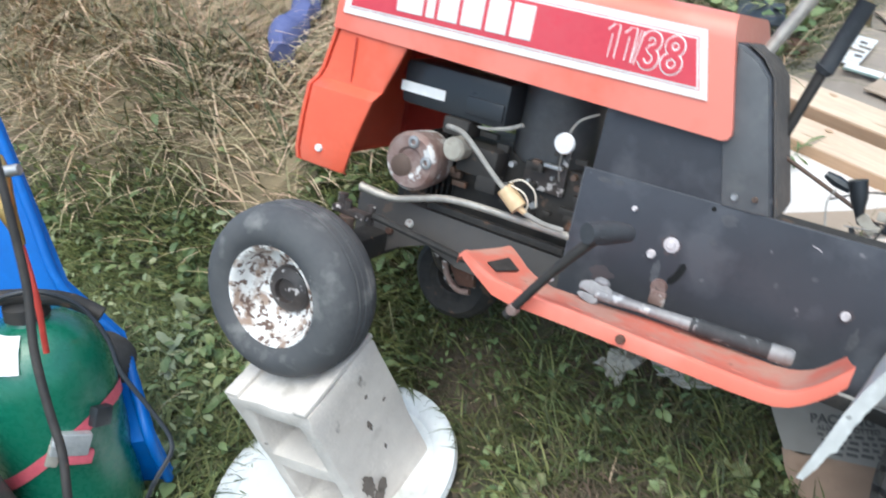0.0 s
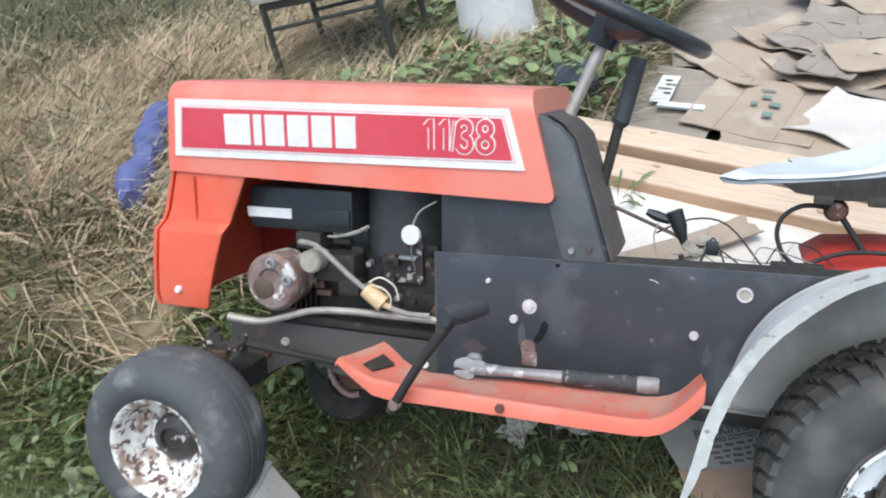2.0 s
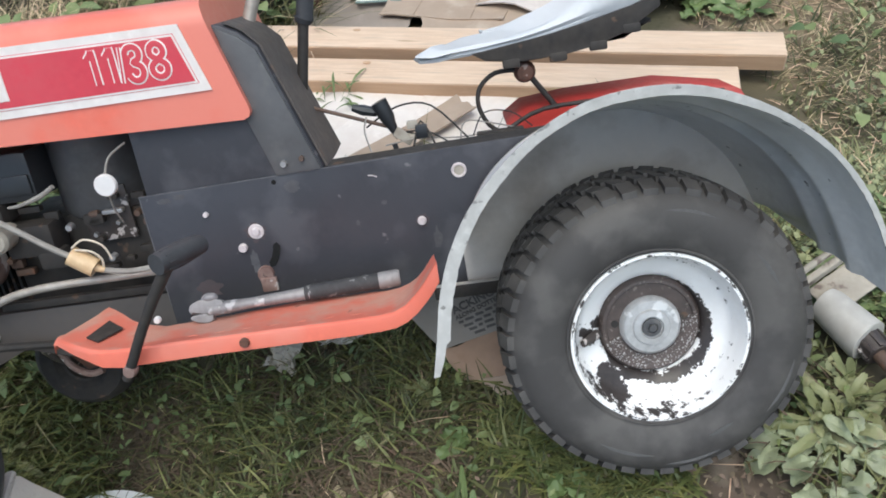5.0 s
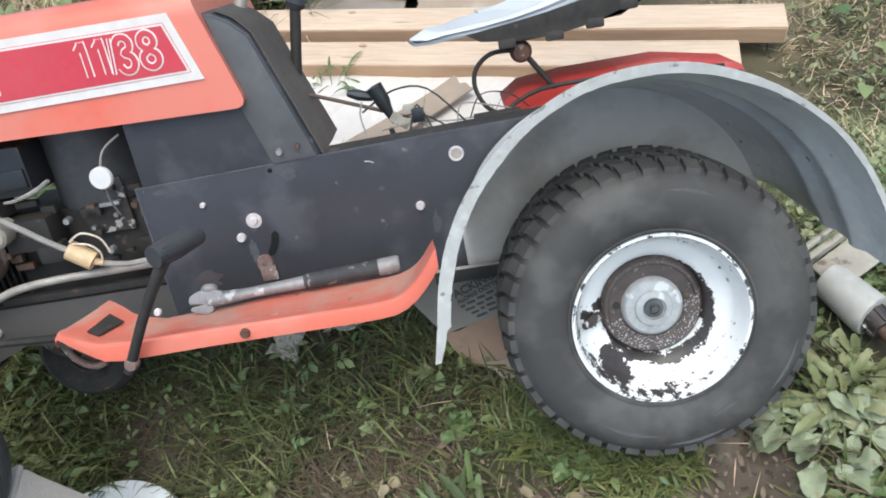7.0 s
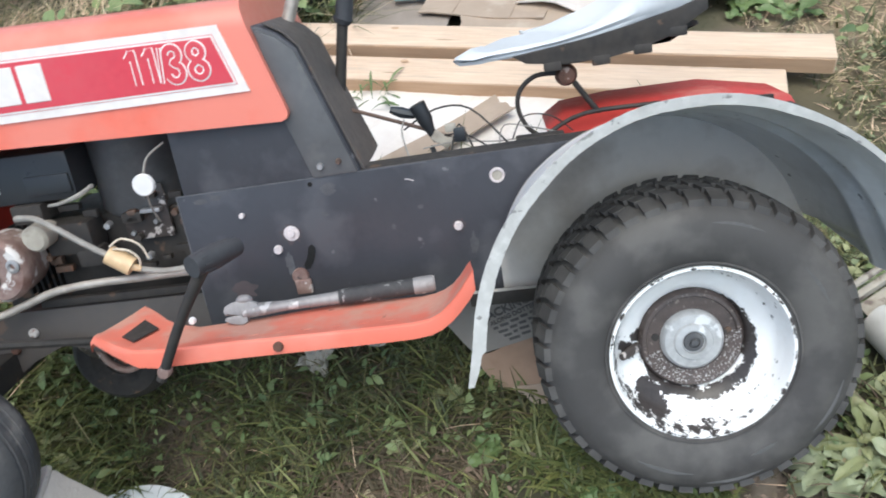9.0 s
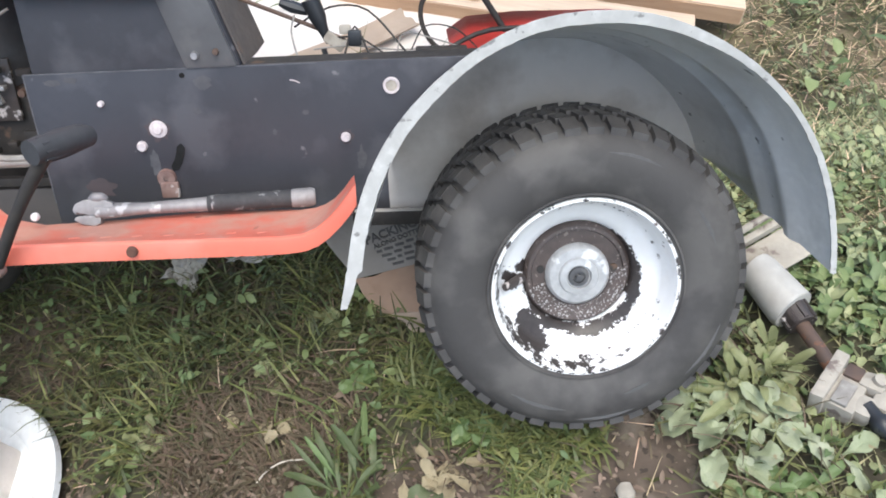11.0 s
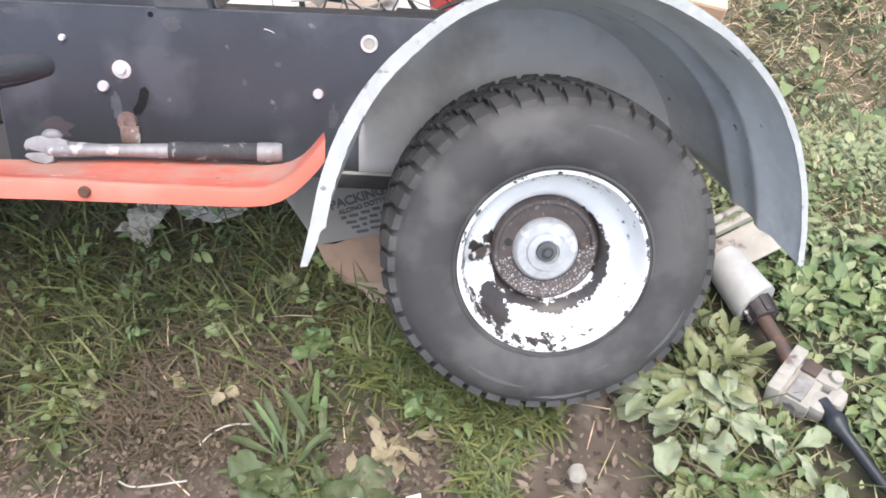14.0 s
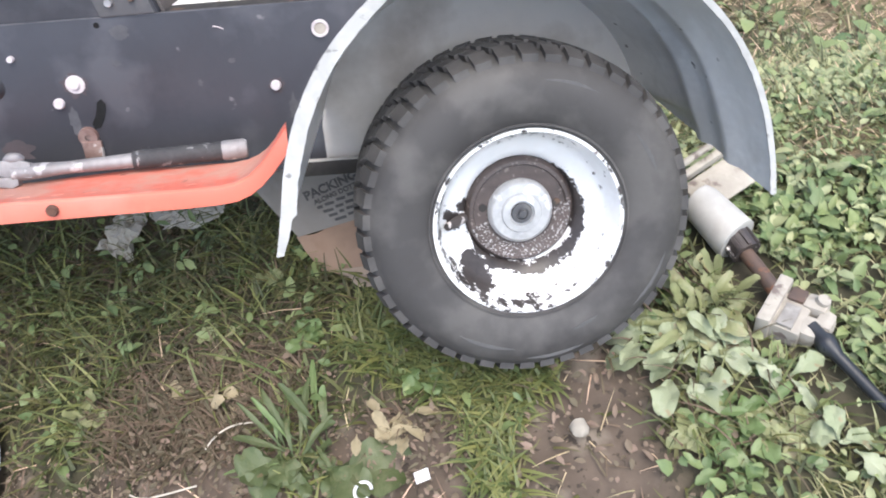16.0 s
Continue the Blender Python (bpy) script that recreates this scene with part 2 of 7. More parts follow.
GRIP = material("black_rubber_grip", (0.035, 0.035, 0.038), (0.06, 0.06, 0.062), 60, 0.7, bump=0.4, wear=(0.22, 0.22, 0.22), wear_size=60, wear_at=0.62)
GREEN_BLADE = material("grass_blades", (0.067, 0.080, 0.024), (0.106, 0.110, 0.038), 3, 0.6, bump=0.0, island=0.45)
CARD_FOLD = material("creased_cardboard", (0.33, 0.255, 0.19), (0.27, 0.205, 0.15), 20, 0.9)
FRESH_BLADE = material("fresh_grass_blades", (0.116, 0.147, 0.042), (0.158, 0.175, 0.060), 5, 0.55, bump=0.0, island=0.36)
YARD_BLADE = material("yellow_green_blades", (0.235, 0.260, 0.105), (0.330, 0.320, 0.165), 4, 0.6, bump=0.0, island=0.35)
DRY_BLADE = material("dry_straw", (0.66, 0.55, 0.34), (0.50, 0.39, 0.23), 3, 0.7, bump=0.0, island=0.45)
BROWN_BLADE = material("dead_brown_grass", (0.090, 0.068, 0.040), (0.145, 0.114, 0.068), 3, 0.75, bump=0.0, island=0.35)
LEAF = material("broad_weed_leaf", (0.125, 0.182, 0.064), (0.185, 0.235, 0.098), 20, 0.5, bump=0.3, grain=300, island=0.28)
LEAF_YELLOW = material("yellowing_yard_leaf", (0.235, 0.272, 0.130), (0.315, 0.34, 0.180), 20, 0.5, bump=0.3, grain=300, island=0.22)
LEAF_PALE = material("pale_dock_leaf", (0.235, 0.272, 0.148), (0.325, 0.352, 0.225), 16, 0.5, bump=0.6, grain=160, dust=(0.37, 0.39, 0.27), dust_at=0.55, wear=(0.30, 0.25, 0.14), wear_size=55, wear_at=0.66)
LEAF_OLIVE = material("olive_upright_leaf", (0.200, 0.222, 0.092), (0.270, 0.270, 0.140), 14, 0.5, bump=0.4, grain=180, dust=(0.25, 0.20, 0.115), dust_at=0.56)
LEAF_FRESH = material("fresh_green_leaf", (0.105, 0.162, 0.050), (0.150, 0.200, 0.078), 12, 0.5, bump=0.3, grain=200, dust=(0.27, 0.31, 0.16), dust_at=0.58)
LEAF_DEEP = material("deep_green_leaf", (0.062, 0.088, 0.030), (0.100, 0.118, 0.048), 22, 0.55, bump=0.4, grain=200, dust=(0.150, 0.150, 0.075), dust_at=0.60, wear=(0.16, 0.12, 0.065), wear_size=60, wear_at=0.66)
DEAD_LEAF = material("dead_leaf", (0.140, 0.108, 0.073), (0.215, 0.170, 0.116), 20, 0.8, bump=0.3, island=0.30)
TAN_LEAF = material("dry_tan_leaf", (0.36, 0.30, 0.19), (0.26, 0.215, 0.125), 20, 0.8, bump=0.3)
PALE_STALK = material("bleached_stalk", (0.62, 0.56, 0.48), (0.48, 0.42, 0.34), 20, 0.8)
STONE = material("pale_pebble", (0.38, 0.345, 0.29), (0.29, 0.26, 0.215), 30, 0.85, bump=0.4)


def soil_material():
    """Brown soil with litter; greener where things grow, strawy at the far side."""
    m = material("soil", (0.150, 0.113, 0.085), (0.080, 0.060, 0.044), 9, 0.95, bump=1.0, grain=75, dust=(0.23, 0.188, 0.145), dust_at=0.56, wear=(0.055, 0.042, 0.031), wear_size=70, wear_at=0.60)
    t = m.node_tree
    bsdf = t.nodes["Principled BSDF"]
    base = bsdf.inputs["Base Color"].links[0].from_socket
    att = t.nodes.new("ShaderNodeVertexColor")
    att.layer_name = "growth"
    x = t.nodes.new("ShaderNodeMix")
    x.data_type = "RGBA"
    x.inputs["B"].default_value = (0.055, 0.055, 0.028, 1)
    sep = t.nodes.new("ShaderNodeSeparateColor")
    t.links.new(att.outputs[0], sep.inputs[0])
    t.links.new(sep.outputs[0], x.inputs["Factor"])
    t.links.new(base, x.inputs["A"])
    y = t.nodes.new("ShaderNodeMix")
    y.data_type = "RGBA"
    y.inputs["B"].default_value = (0.33, 0.255, 0.150, 1)
    t.links.new(sep.outputs[1], y.inputs["Factor"])
    t.links.new(x.outputs["Result"], y.inputs["A"])
    t.links.new(y.outputs["Result"], bsdf.inputs["Base Color"])
    return m


SOIL = soil_material()


def rim_material():
    """White enamel, bare to dark metal in ragged patches near the hub and along the flange."""
    m = material("flaked_white_rim_paint", (0.93, 0.92, 0.91), (0.90, 0.89, 0.88), 10, 0.38, bump=0.1, wear=(0.12, 0.09, 0.08), wear_size=85, wear_at=0.685)
    t = m.node_tree
    bsdf = t.nodes["Principled BSDF"]
    base = bsdf.inputs["Base Color"].links[0].from_socket

    def calc(op, a, b=None):
        n = t.nodes.new("ShaderNodeMath")
        n.operation = op
        for k, v in enumerate((a, b)):
            if isinstance(v, (int, float)):
                n.inputs[k].default_value = v
            elif v is not None:
                t.links.new(v, n.inputs[k])
        return n.outputs[0]

    def ragged(scale, detail):
        n = t.nodes.new("ShaderNodeTexNoise")
        n.inputs["Scale"].default_value, n.inputs["Detail"].default_value, n.inputs["Roughness"].default_value = scale, detail, 0.65
        t.links.new(where.outputs["Object"], n.inputs["Vector"])
        return calc("SUBTRACT", n.outputs["Fac"], 0.5)

    where = t.nodes.new("ShaderNodeTexCoord")
    flat = t.nodes.new("ShaderNodeVectorMath")
    flat.operation = "MULTIPLY"
    flat.inputs[1].default_value = (1, 0, 1)
    t.links.new(where.outputs["Object"], flat.inputs[0])

    def off(x, z):
        n = t.nodes.new("ShaderNodeVectorMath")
        n.operation = "DISTANCE"
        n.inputs[1].default_value = (x, 0, z)
        t.links.new(flat.outputs[0], n.inputs[0])
        return n.outputs["Value"]

    best = None
    for x, z, r in ((-0.066, -0.050, 0.011), (-0.059, -0.062, 0.017), (-0.050, -0.076, 0.013), (-0.079, -0.003, 0.012), (-0.087, 0.006, 0.008), (-0.036, -0.060, 0.010), (-0.068, 0.012, 0.009), (-0.02, -0.066, 0.008)):
        d = calc("SUBTRACT", r, off(x, z))
        best = d if best is None else calc("MAXIMUM", best, d)
    round_hub = off(0, 0)
    # a crescent low round the wheel centre, and the flange's chipped edge
    ring = calc("SUBTRACT", 0.0068, calc("ABSOLUTE", calc("SUBTRACT", off(0.006, -0.009), 0.0635)))
    best = calc("MAXIMUM", best, ring)
    edge = calc("SUBTRACT", calc("SUBTRACT", 0.0030, calc("ABSOLUTE", calc("SUBTRACT", round_hub, 0.1000))), 0.0004)
    apart = t.nodes.new("ShaderNodeSeparateXYZ")
    t.links.new(where.outputs["Object"], apart.inputs[0])
    edge = calc("SUBTRACT", edge, calc("MULTIPLY", calc("MAXIMUM", apart.outputs["X"], 0.0), 0.065))
    best = calc("MAXIMUM", best, edge)
    bead = calc("SUBTRACT", calc("SUBTRACT", 0.0022, calc("ABSOLUTE", calc("SUBTRACT", round_hub, 0.1062))), 0.0026)
    best = calc("MAXIMUM", best, bead)
    step = calc("SUBTRACT", calc("SUBTRACT", 0.0016, calc("ABSOLUTE", calc("SUBTRACT", round_hub, 0.0935))), 0.0030)
    best = calc("MAXIMUM", best, step)
    total = calc("ADD", best, calc("ADD", calc("MULTIPLY", ragged(70, 6), 0.026), calc("MULTIPLY", ragged(260, 4), 0.010)))
    mask = t.nodes.new("ShaderNodeMapRange")
    mask.inputs["From Min"].default_value, mask.inputs["From Max"].default_value = 0.0, 0.0012
    t.links.new(total, mask.inputs["Value"])
    bare = t.nodes.new("ShaderNodeMix")
    bare.data_type = "RGBA"
    bare.inputs["A"].default_value, bare.inputs["B"].default_value = (0.018, 0.016, 0.016, 1), (0.075, 0.062, 0.058, 1)
    t.links.new(calc("ADD", ragged(120, 5), 0.5), bare.inputs["Factor"])
    x = t.nodes.new("ShaderNodeMix")
    x.data_type = "RGBA"
    t.links.new(mask.outputs[0], x.inputs["Factor"])
    t.links.new(base, x.inputs["A"])
    t.links.new(bare.outputs["Result"], x.inputs["B"])
    t.links.new(x.outputs["Result"], bsdf.inputs["Base Color"])
    return m


FLAKED_RIM = rim_material()

# ---- building helpers ----


def part(name, bm, mat, parent=None, label="", smooth=True):
    me = bpy.data.meshes.new(name)
    bmesh.ops.recalc_face_normals(bm, faces=bm.faces)
    bm.to_mesh(me)
    bm.free()
    return part_mesh(name, me, mat, parent, label, smooth)


def part_mesh(name, me, mat, parent=None, label="", smooth=True):
    me.materials.append(mat)
    if smooth:
        me.polygons.foreach_set("use_smooth", [True] * len(me.polygons))
        me.set_sharp_from_angle(angle=radians(38))
    ob = new(name, me)
    ob.parent = parent
    return tagged(ob, label=label)


def thing(name, m, label, category, group="", kind=""):
    ob = new(name)
    ob.empty_display_size = 0.1
    ob.matrix_world = m
    return tagged(ob, label, category, group, kind)


def box(bm, centre, size, bevel=0.0, m=Matrix(), segments=2):
    made = bmesh.ops.create_cube(bm, size=1, matrix=m @ Matrix.Translation(centre) @ Matrix.Diagonal((*size, 1)))
    if bevel:
        edges = {e for v in made["verts"] for e in v.link_edges}
        bmesh.ops.bevel(bm, geom=list(edges), offset=bevel, segments=segments, affect="EDGES", profile=0.6)


def prism(bm, poly, y0, y1, bevel=0.0, segments=2):
    """An (x, z) outline given depth from y0 to y1."""
    a = [bm.verts.new((x, y0, z)) for x, z in poly]
    b = [bm.verts.new((x, y1, z)) for x, z in poly]
    faces = [bm.faces.new(a), bm.faces.new(b[::-1])]
    for i in range(len(a)):
        faces.append(bm.faces.new((a[i], b[i], b[i - 1], a[i - 1])))
    if bevel:
        edges = {e for f in faces for e in f.edges}
        bmesh.ops.bevel(bm, geom=list(edges), offset=bevel, segments=segments, affect="EDGES", profile=0.6)


def turn_y(bm, centre, profile, steps=48, close=True):
    """Turns (radius, y) round an axis along y."""
    cx, cy, cz = centre
    rings = []
    for r, y in profile:
        if r < 1e-5:
            rings.append([bm.verts.new((cx, cy + y, cz))])
        else:
            rings.append([bm.verts.new((cx + r * math.cos(k), cy + y, cz + r * math.sin(k))) for k in (2 * math.pi * i / steps for i in range(steps))])
    for p, q in zip(rings, rings[1:]):
        for i in range(steps):
            j = (i + 1) % steps
            if len(p) == 1 and len(q) == 1:
                continue
            if len(p) == 1:
                bm.faces.new((p[0], q[i], q[j]))
            elif len(q) == 1:
                bm.faces.new((p[i], p[j], q[0]))
            else:
                bm.faces.new((p[i], p[j], q[j], q[i]))


def tube(bm, points, radius, sides=8, caps=True, smooth=4):
    """A round bar along points; radius may be one number or one for each point."""
    pts = [Vector(p) for p in points]
    rad = list(radius) if isinstance(radius, (list, tuple)) else [radius] * len(pts)
    if smooth and len(pts) > 2:
        fine, fr = [], []
        for i in range(len(pts) - 1):
            p0, p1, p2, p3 = pts[max(i - 1, 0)], pts[i], pts[i + 1], pts[min(i + 2, len(pts) - 1)]
            for k in range(smooth):
                u = k / smooth
                fine.append(0.5 * (2 * p1 + (p2 - p0) * u + (2 * p0 - 5 * p1 + 4 * p2 - p3) * u * u + (3 * p1 - p0 - 3 * p2 + p3) * u ** 3))
                fr.append(rad[i] * (1 - u) + rad[i + 1] * u)
        pts, rad = fine + [pts[-1]], fr + [rad[-1]]
    rings, side = [], None
    for i, p in enumerate(pts):
        d = (pts[min(i + 1, len(pts) - 1)] - pts[max(i - 1, 0)]).normalized()
        if side is None:
            side = d.orthogonal().normalized()
        side = (side - d * side.dot(d)).normalized()
        up = d.cross(side)
        rings.append([bm.verts.new(p + rad[i] * (math.cos(a) * side + math.sin(a) * up)) for a in (2 * math.pi * k / sides for k in range(sides))])
    for p, q in zip(rings, rings[1:]):
        for k in range(sides):
            bm.faces.new((p[k], p[k - 1], q[k - 1], q[k]))
    if caps:
        bm.faces.new(rings[0])
        bm.faces.new(rings[-1][::-1])


def blot(bm, centre, u, v, wide, tall, seed, lift):
    """A thin ragged stain lying in the plane of u and v."""
    c, u, v, n = Vector(centre), Vector(u), Vector(v), Vector(u).cross(Vector(v)) * lift
    ring = []
    for k in range(26):
        a = 2 * math.pi * k / 26
        r = 1 + 0.45 * noise.noise((2 * math.cos(a) + seed, 2 * math.sin(a), 0.0)) + 0.25 * noise.noise((6 * math.cos(a), 6 * math.sin(a) + seed, 3.0))
        ring.append(bm.verts.new(c + n + u * (wide * r * math.cos(a)) + v * (tall * r * math.sin(a))))
    mid = bm.verts.new(c + n)
    for k in range(26):
        bm.faces.new((ring[k - 1], ring[k], mid))


def grid(bm, rows, thick=None):
    """A sheet through rows of points; thick: a vector that gives it depth."""
    vs = [[bm.verts.new(p) for p in row] for row in rows]
    faces = []
    for a, b in zip(vs, vs[1:]):
        for i in range(len(a) - 1):
            faces.append(bm.faces.new((a[i], a[i + 1], b[i + 1], b[i])))
    if thick is not None:
        out = bmesh.ops.extrude_face_region(bm, geom=faces)
        bmesh.ops.translate(bm, verts=[g for g in out["geom"] if isinstance(g, bmesh.types.BMVert)], vec=thick)


def lettering(text, size, mat, parent, m, outline=0.0, depth=0.0006, name="lettering", label="", fat=0.0):
    cu = bpy.data.curves.new(name, "FONT")
    cu.body, cu.size, cu.align_x, cu.align_y = text, size, "CENTER", "CENTER"
    cu.offset = fat
    if outline:
        cu.fill_mode, cu.bevel_depth, cu.bevel_resolution = "NONE", outline, 1
    else:
        cu.extrude = depth
    ob = bpy.data.objects.new(name, cu)
    scene.collection.objects.link(ob)
    bpy.context.view_layer.update()
    me = bpy.data.meshes.new_from_object(ob.evaluated_get(bpy.context.evaluated_depsgraph_get()))
    bpy.data.objects.remove(ob)
    me.transform(m)
    return part_mesh(name, me, mat, parent, label, smooth=False)


# ---- the lie of the land ----


def smooth_step(v, a, b):
    u = min(max((v - a) / (b - a), 0.0), 1.0)
    return u * u * (3 - 2 * u)


def land(x, y):
    """Height of the yard: it falls towards the tractor's front and is flatter behind it."""
    s, w = 3.0 * math.tanh(x / 3.0), 4.0 * math.tanh(y / 4.0)
    k = smooth_step(y, 0.15, 0.75)
    mound = 0.03 * math.exp(-((x - 0.02) ** 2 + (y + 0.02) ** 2) / 0.12)
    dip = 0.085 * math.exp(-((x + 1.02) ** 2 + (y + 0.01) ** 2) / 0.10)
    return (1 - k) * 0.1621 * s + k * (-0.0397 - 0.1583 * s + 0.0173 * w) + mound - dip


def along(x, y, ax, ay, bx, by):
    """Distance from a stretch of the plan."""
    u = min(max(((x - ax) * (bx - ax) + (y - ay) * (by - ay)) / ((bx - ax) ** 2 + (by - ay) ** 2), 0), 1)
    return math.hypot(x - ax - u * (bx - ax), y - ay - u * (by - ay))


def tuft(x, y):
    """Fresh grass round the rear wheel's foot."""
    a = smooth_step(0.085 - along(x, y, -0.17, 0.06, -0.02, -0.06), 0.0, 0.05)
    b = smooth_step(0.045 - along(x, y, -0.035, -0.06, -0.05, -0.20), 0.0, 0.03)
    c = 0.3 * smooth_step(0.06 - along(x, y, -0.30, -0.02, -0.30, -0.14), 0.0, 0.05)
    return max(a, b, c)


def trodden(x, y):
    """Patches of the yard worn down to pale soil, from 0 to 1."""
    n = 0.05 * noise.noise((x * 11, y * 11, 2.0)) + 0.03 * noise.noise((x * 27, y * 27, 5.0))
    return max(smooth_step(0.11 - math.hypot(x - 0.51, (y - 0.17) * 1.1) + n, 0.0, 0.05), smooth_step(0.15 - math.hypot(x - 0.80, (y - 0.82) * 0.8) + n, 0.0, 0.08))


def growth(x, y):
    """Green cover, straw cover and bare soil, each from 0 to 1."""
    n1, n2 = noise.noise((x * 2.2, y * 2.2, 3.0)), noise.noise((x * 7, y * 7, 8.0))
    straw = smooth_step(-x + 0.9 * y + 0.35 * n1, 1.92, 2.28) * smooth_step(y + 0.08 * n1 + 1.2 * noise.noise((x * 0.4, 7.0, 0.0)) * smooth_step(-x, 2.6, 4.0), 0.33, 0.50)
    bare = smooth_step(-y + 0.10 * n2 + 0.08 * n1, -0.035, 0.06) * (1 - smooth_step(x, 0.12, 0.19)) * smooth_step(x, -1.15, -0.8) * smooth_step(y, -0.75, -0.45)
    bare = max(bare, 0.75 * smooth_step(0.18 - math.hypot(x + 0.43, (y - 0.03) * 1.3) + 0.05 * n2, 0.0, 0.1))
    for a, b, r in ((-0.89, 0.27, 0.15), (-0.60, 0.18, 0.06)):
        bare = max(bare, 0.75 * smooth_step(r - math.hypot(x - a, (y - b) * 1.2) + 0.06 * n2, 0.0, 0.08))
    bare = max(0.0, bare - 0.95 * tuft(x, y))
    bare = max(bare, smooth_step(n1 + 0.5 * n2, 0.28, 0.5) * smooth_step(x, 0.3, 0.6) * smooth_step(y, 0.4, 0.8) * 0.9)
    bare = max(bare, 0.55 * smooth_step(n1 + 0.4 * n2, 0.15, 0.5))
    straw = max(straw, (0.25 + 0.45 * smooth_step(n1 + 0.6 * n2, -0.2, 0.3)) * smooth_step(x, 0.3, 0.6) * smooth_step(y, -0.15, 0.35))
    dark = smooth_step(0.42 - math.hypot(x + 1.55, y - 1.85), 0.0, 0.3)
    dark = max(dark, smooth_step(y - 0.35 * (x + 2.6) + 0.25 * n1, 1.95, 2.3) * smooth_step(-x, 2.2, 2.5))
    green = max(0.0, 1.0 - bare - (0.75 + 0.20 * smooth_step(-x, 1.0, 1.5)) * straw * (1 - dark))
    return green, straw * (1 - 0.8 * dark), bare


def span(lo, hi, step, far):
    """Coordinates close together between lo and hi, and wider out to far."""
    mid = list(np.arange(lo, hi + 1e-6, step))
    d, a, b = step, lo, hi
    left, right = [], []
    while b < far:
        d *= 1.25
        a, b = a - d, b + d
        left.append(a)
        right.append(b)
    return left[::-1] + mid + right


def make_ground():
    xs, ys = span(-2.4, 1.2, 0.022, 120), span(-0.75, 2.6, 0.022, 120)
    verts, tint = [], []
    for y in ys:
        for x in xs:
            r = noise.noise((x * 9, y * 9, 0.0)) * 0.006 + noise.noise((x * 30, y * 30, 1.0)) * 0.004 + noise.noise((x * 2, y * 2, 5.0)) * 0.012
            verts.append((x, y, land(x, y) + r - 0.012))
            g, s = growth(x, y)[:2] if abs(x) < 8 and abs(y) < 8 else (0.6, 0.4)
            away = smooth_step(max(abs(x) - 1.6, -0.5 - y, y - 3.0), 0.0, 1.2)
            s = max(s, (0.55 if x > -2.0 else 0.3) * away * smooth_step(noise.noise((x * 0.7, y * 0.7, 11.0)) + 0.5 * noise.noise((x * 2.6, y * 2.6, 2.0)), -0.35, 0.45))
            w = trodden(x, y)
            tint.append((g * 0.85 * (1 - w), max(s * 0.85, 0.6 * w), 0, 1))
    w = len(xs)
    faces = [(j * w + i, j * w + i + 1, (j + 1) * w + i + 1, (j + 1) * w + i) for j in range(len(ys) - 1) for i in range(w - 1)]
    me = bpy.data.meshes.new("ground")
    me.from_pydata(verts, [], faces)
    col = me.color_attributes.new("growth", "FLOAT_COLOR", "POINT")
    col.data.foreach_set("color", np.array(tint, dtype=np.float32).ravel())
    tagged(part_mesh("ground", me, SOIL), "uneven brown yard soil with litter and weeds", "ground", kind="structure")


make_ground()

# ---- the tractor: x to its rear, y away from its near side, z up, from the rear axle ----
TRACTOR = pose(0.01645, 0.19944, 0.14764, -21.8014, 6.3575, 0)
tractor = thing("lawn_tractor", TRACTOR, "old orange-red lawn tractor, front wheel on a concrete block", "lawn tractor")


def bolt(parent, x, z, r, mat=WHITE, y=0.0, depth=0.006, washer=0.0, name="bolt", label=""):
    bm = bmesh.new()
    if washer:
        turn_y(bm, (x, y, z), [(0, -0.0015), (washer, -0.0015), (washer * 1.02, 0.0)], 20)
    turn_y(bm, (x, y, z), [(0, -depth), (r * 0.8, -depth), (r, -depth * 0.6), (r, 0)], 12)
    return part(name, bm, mat, parent, label)


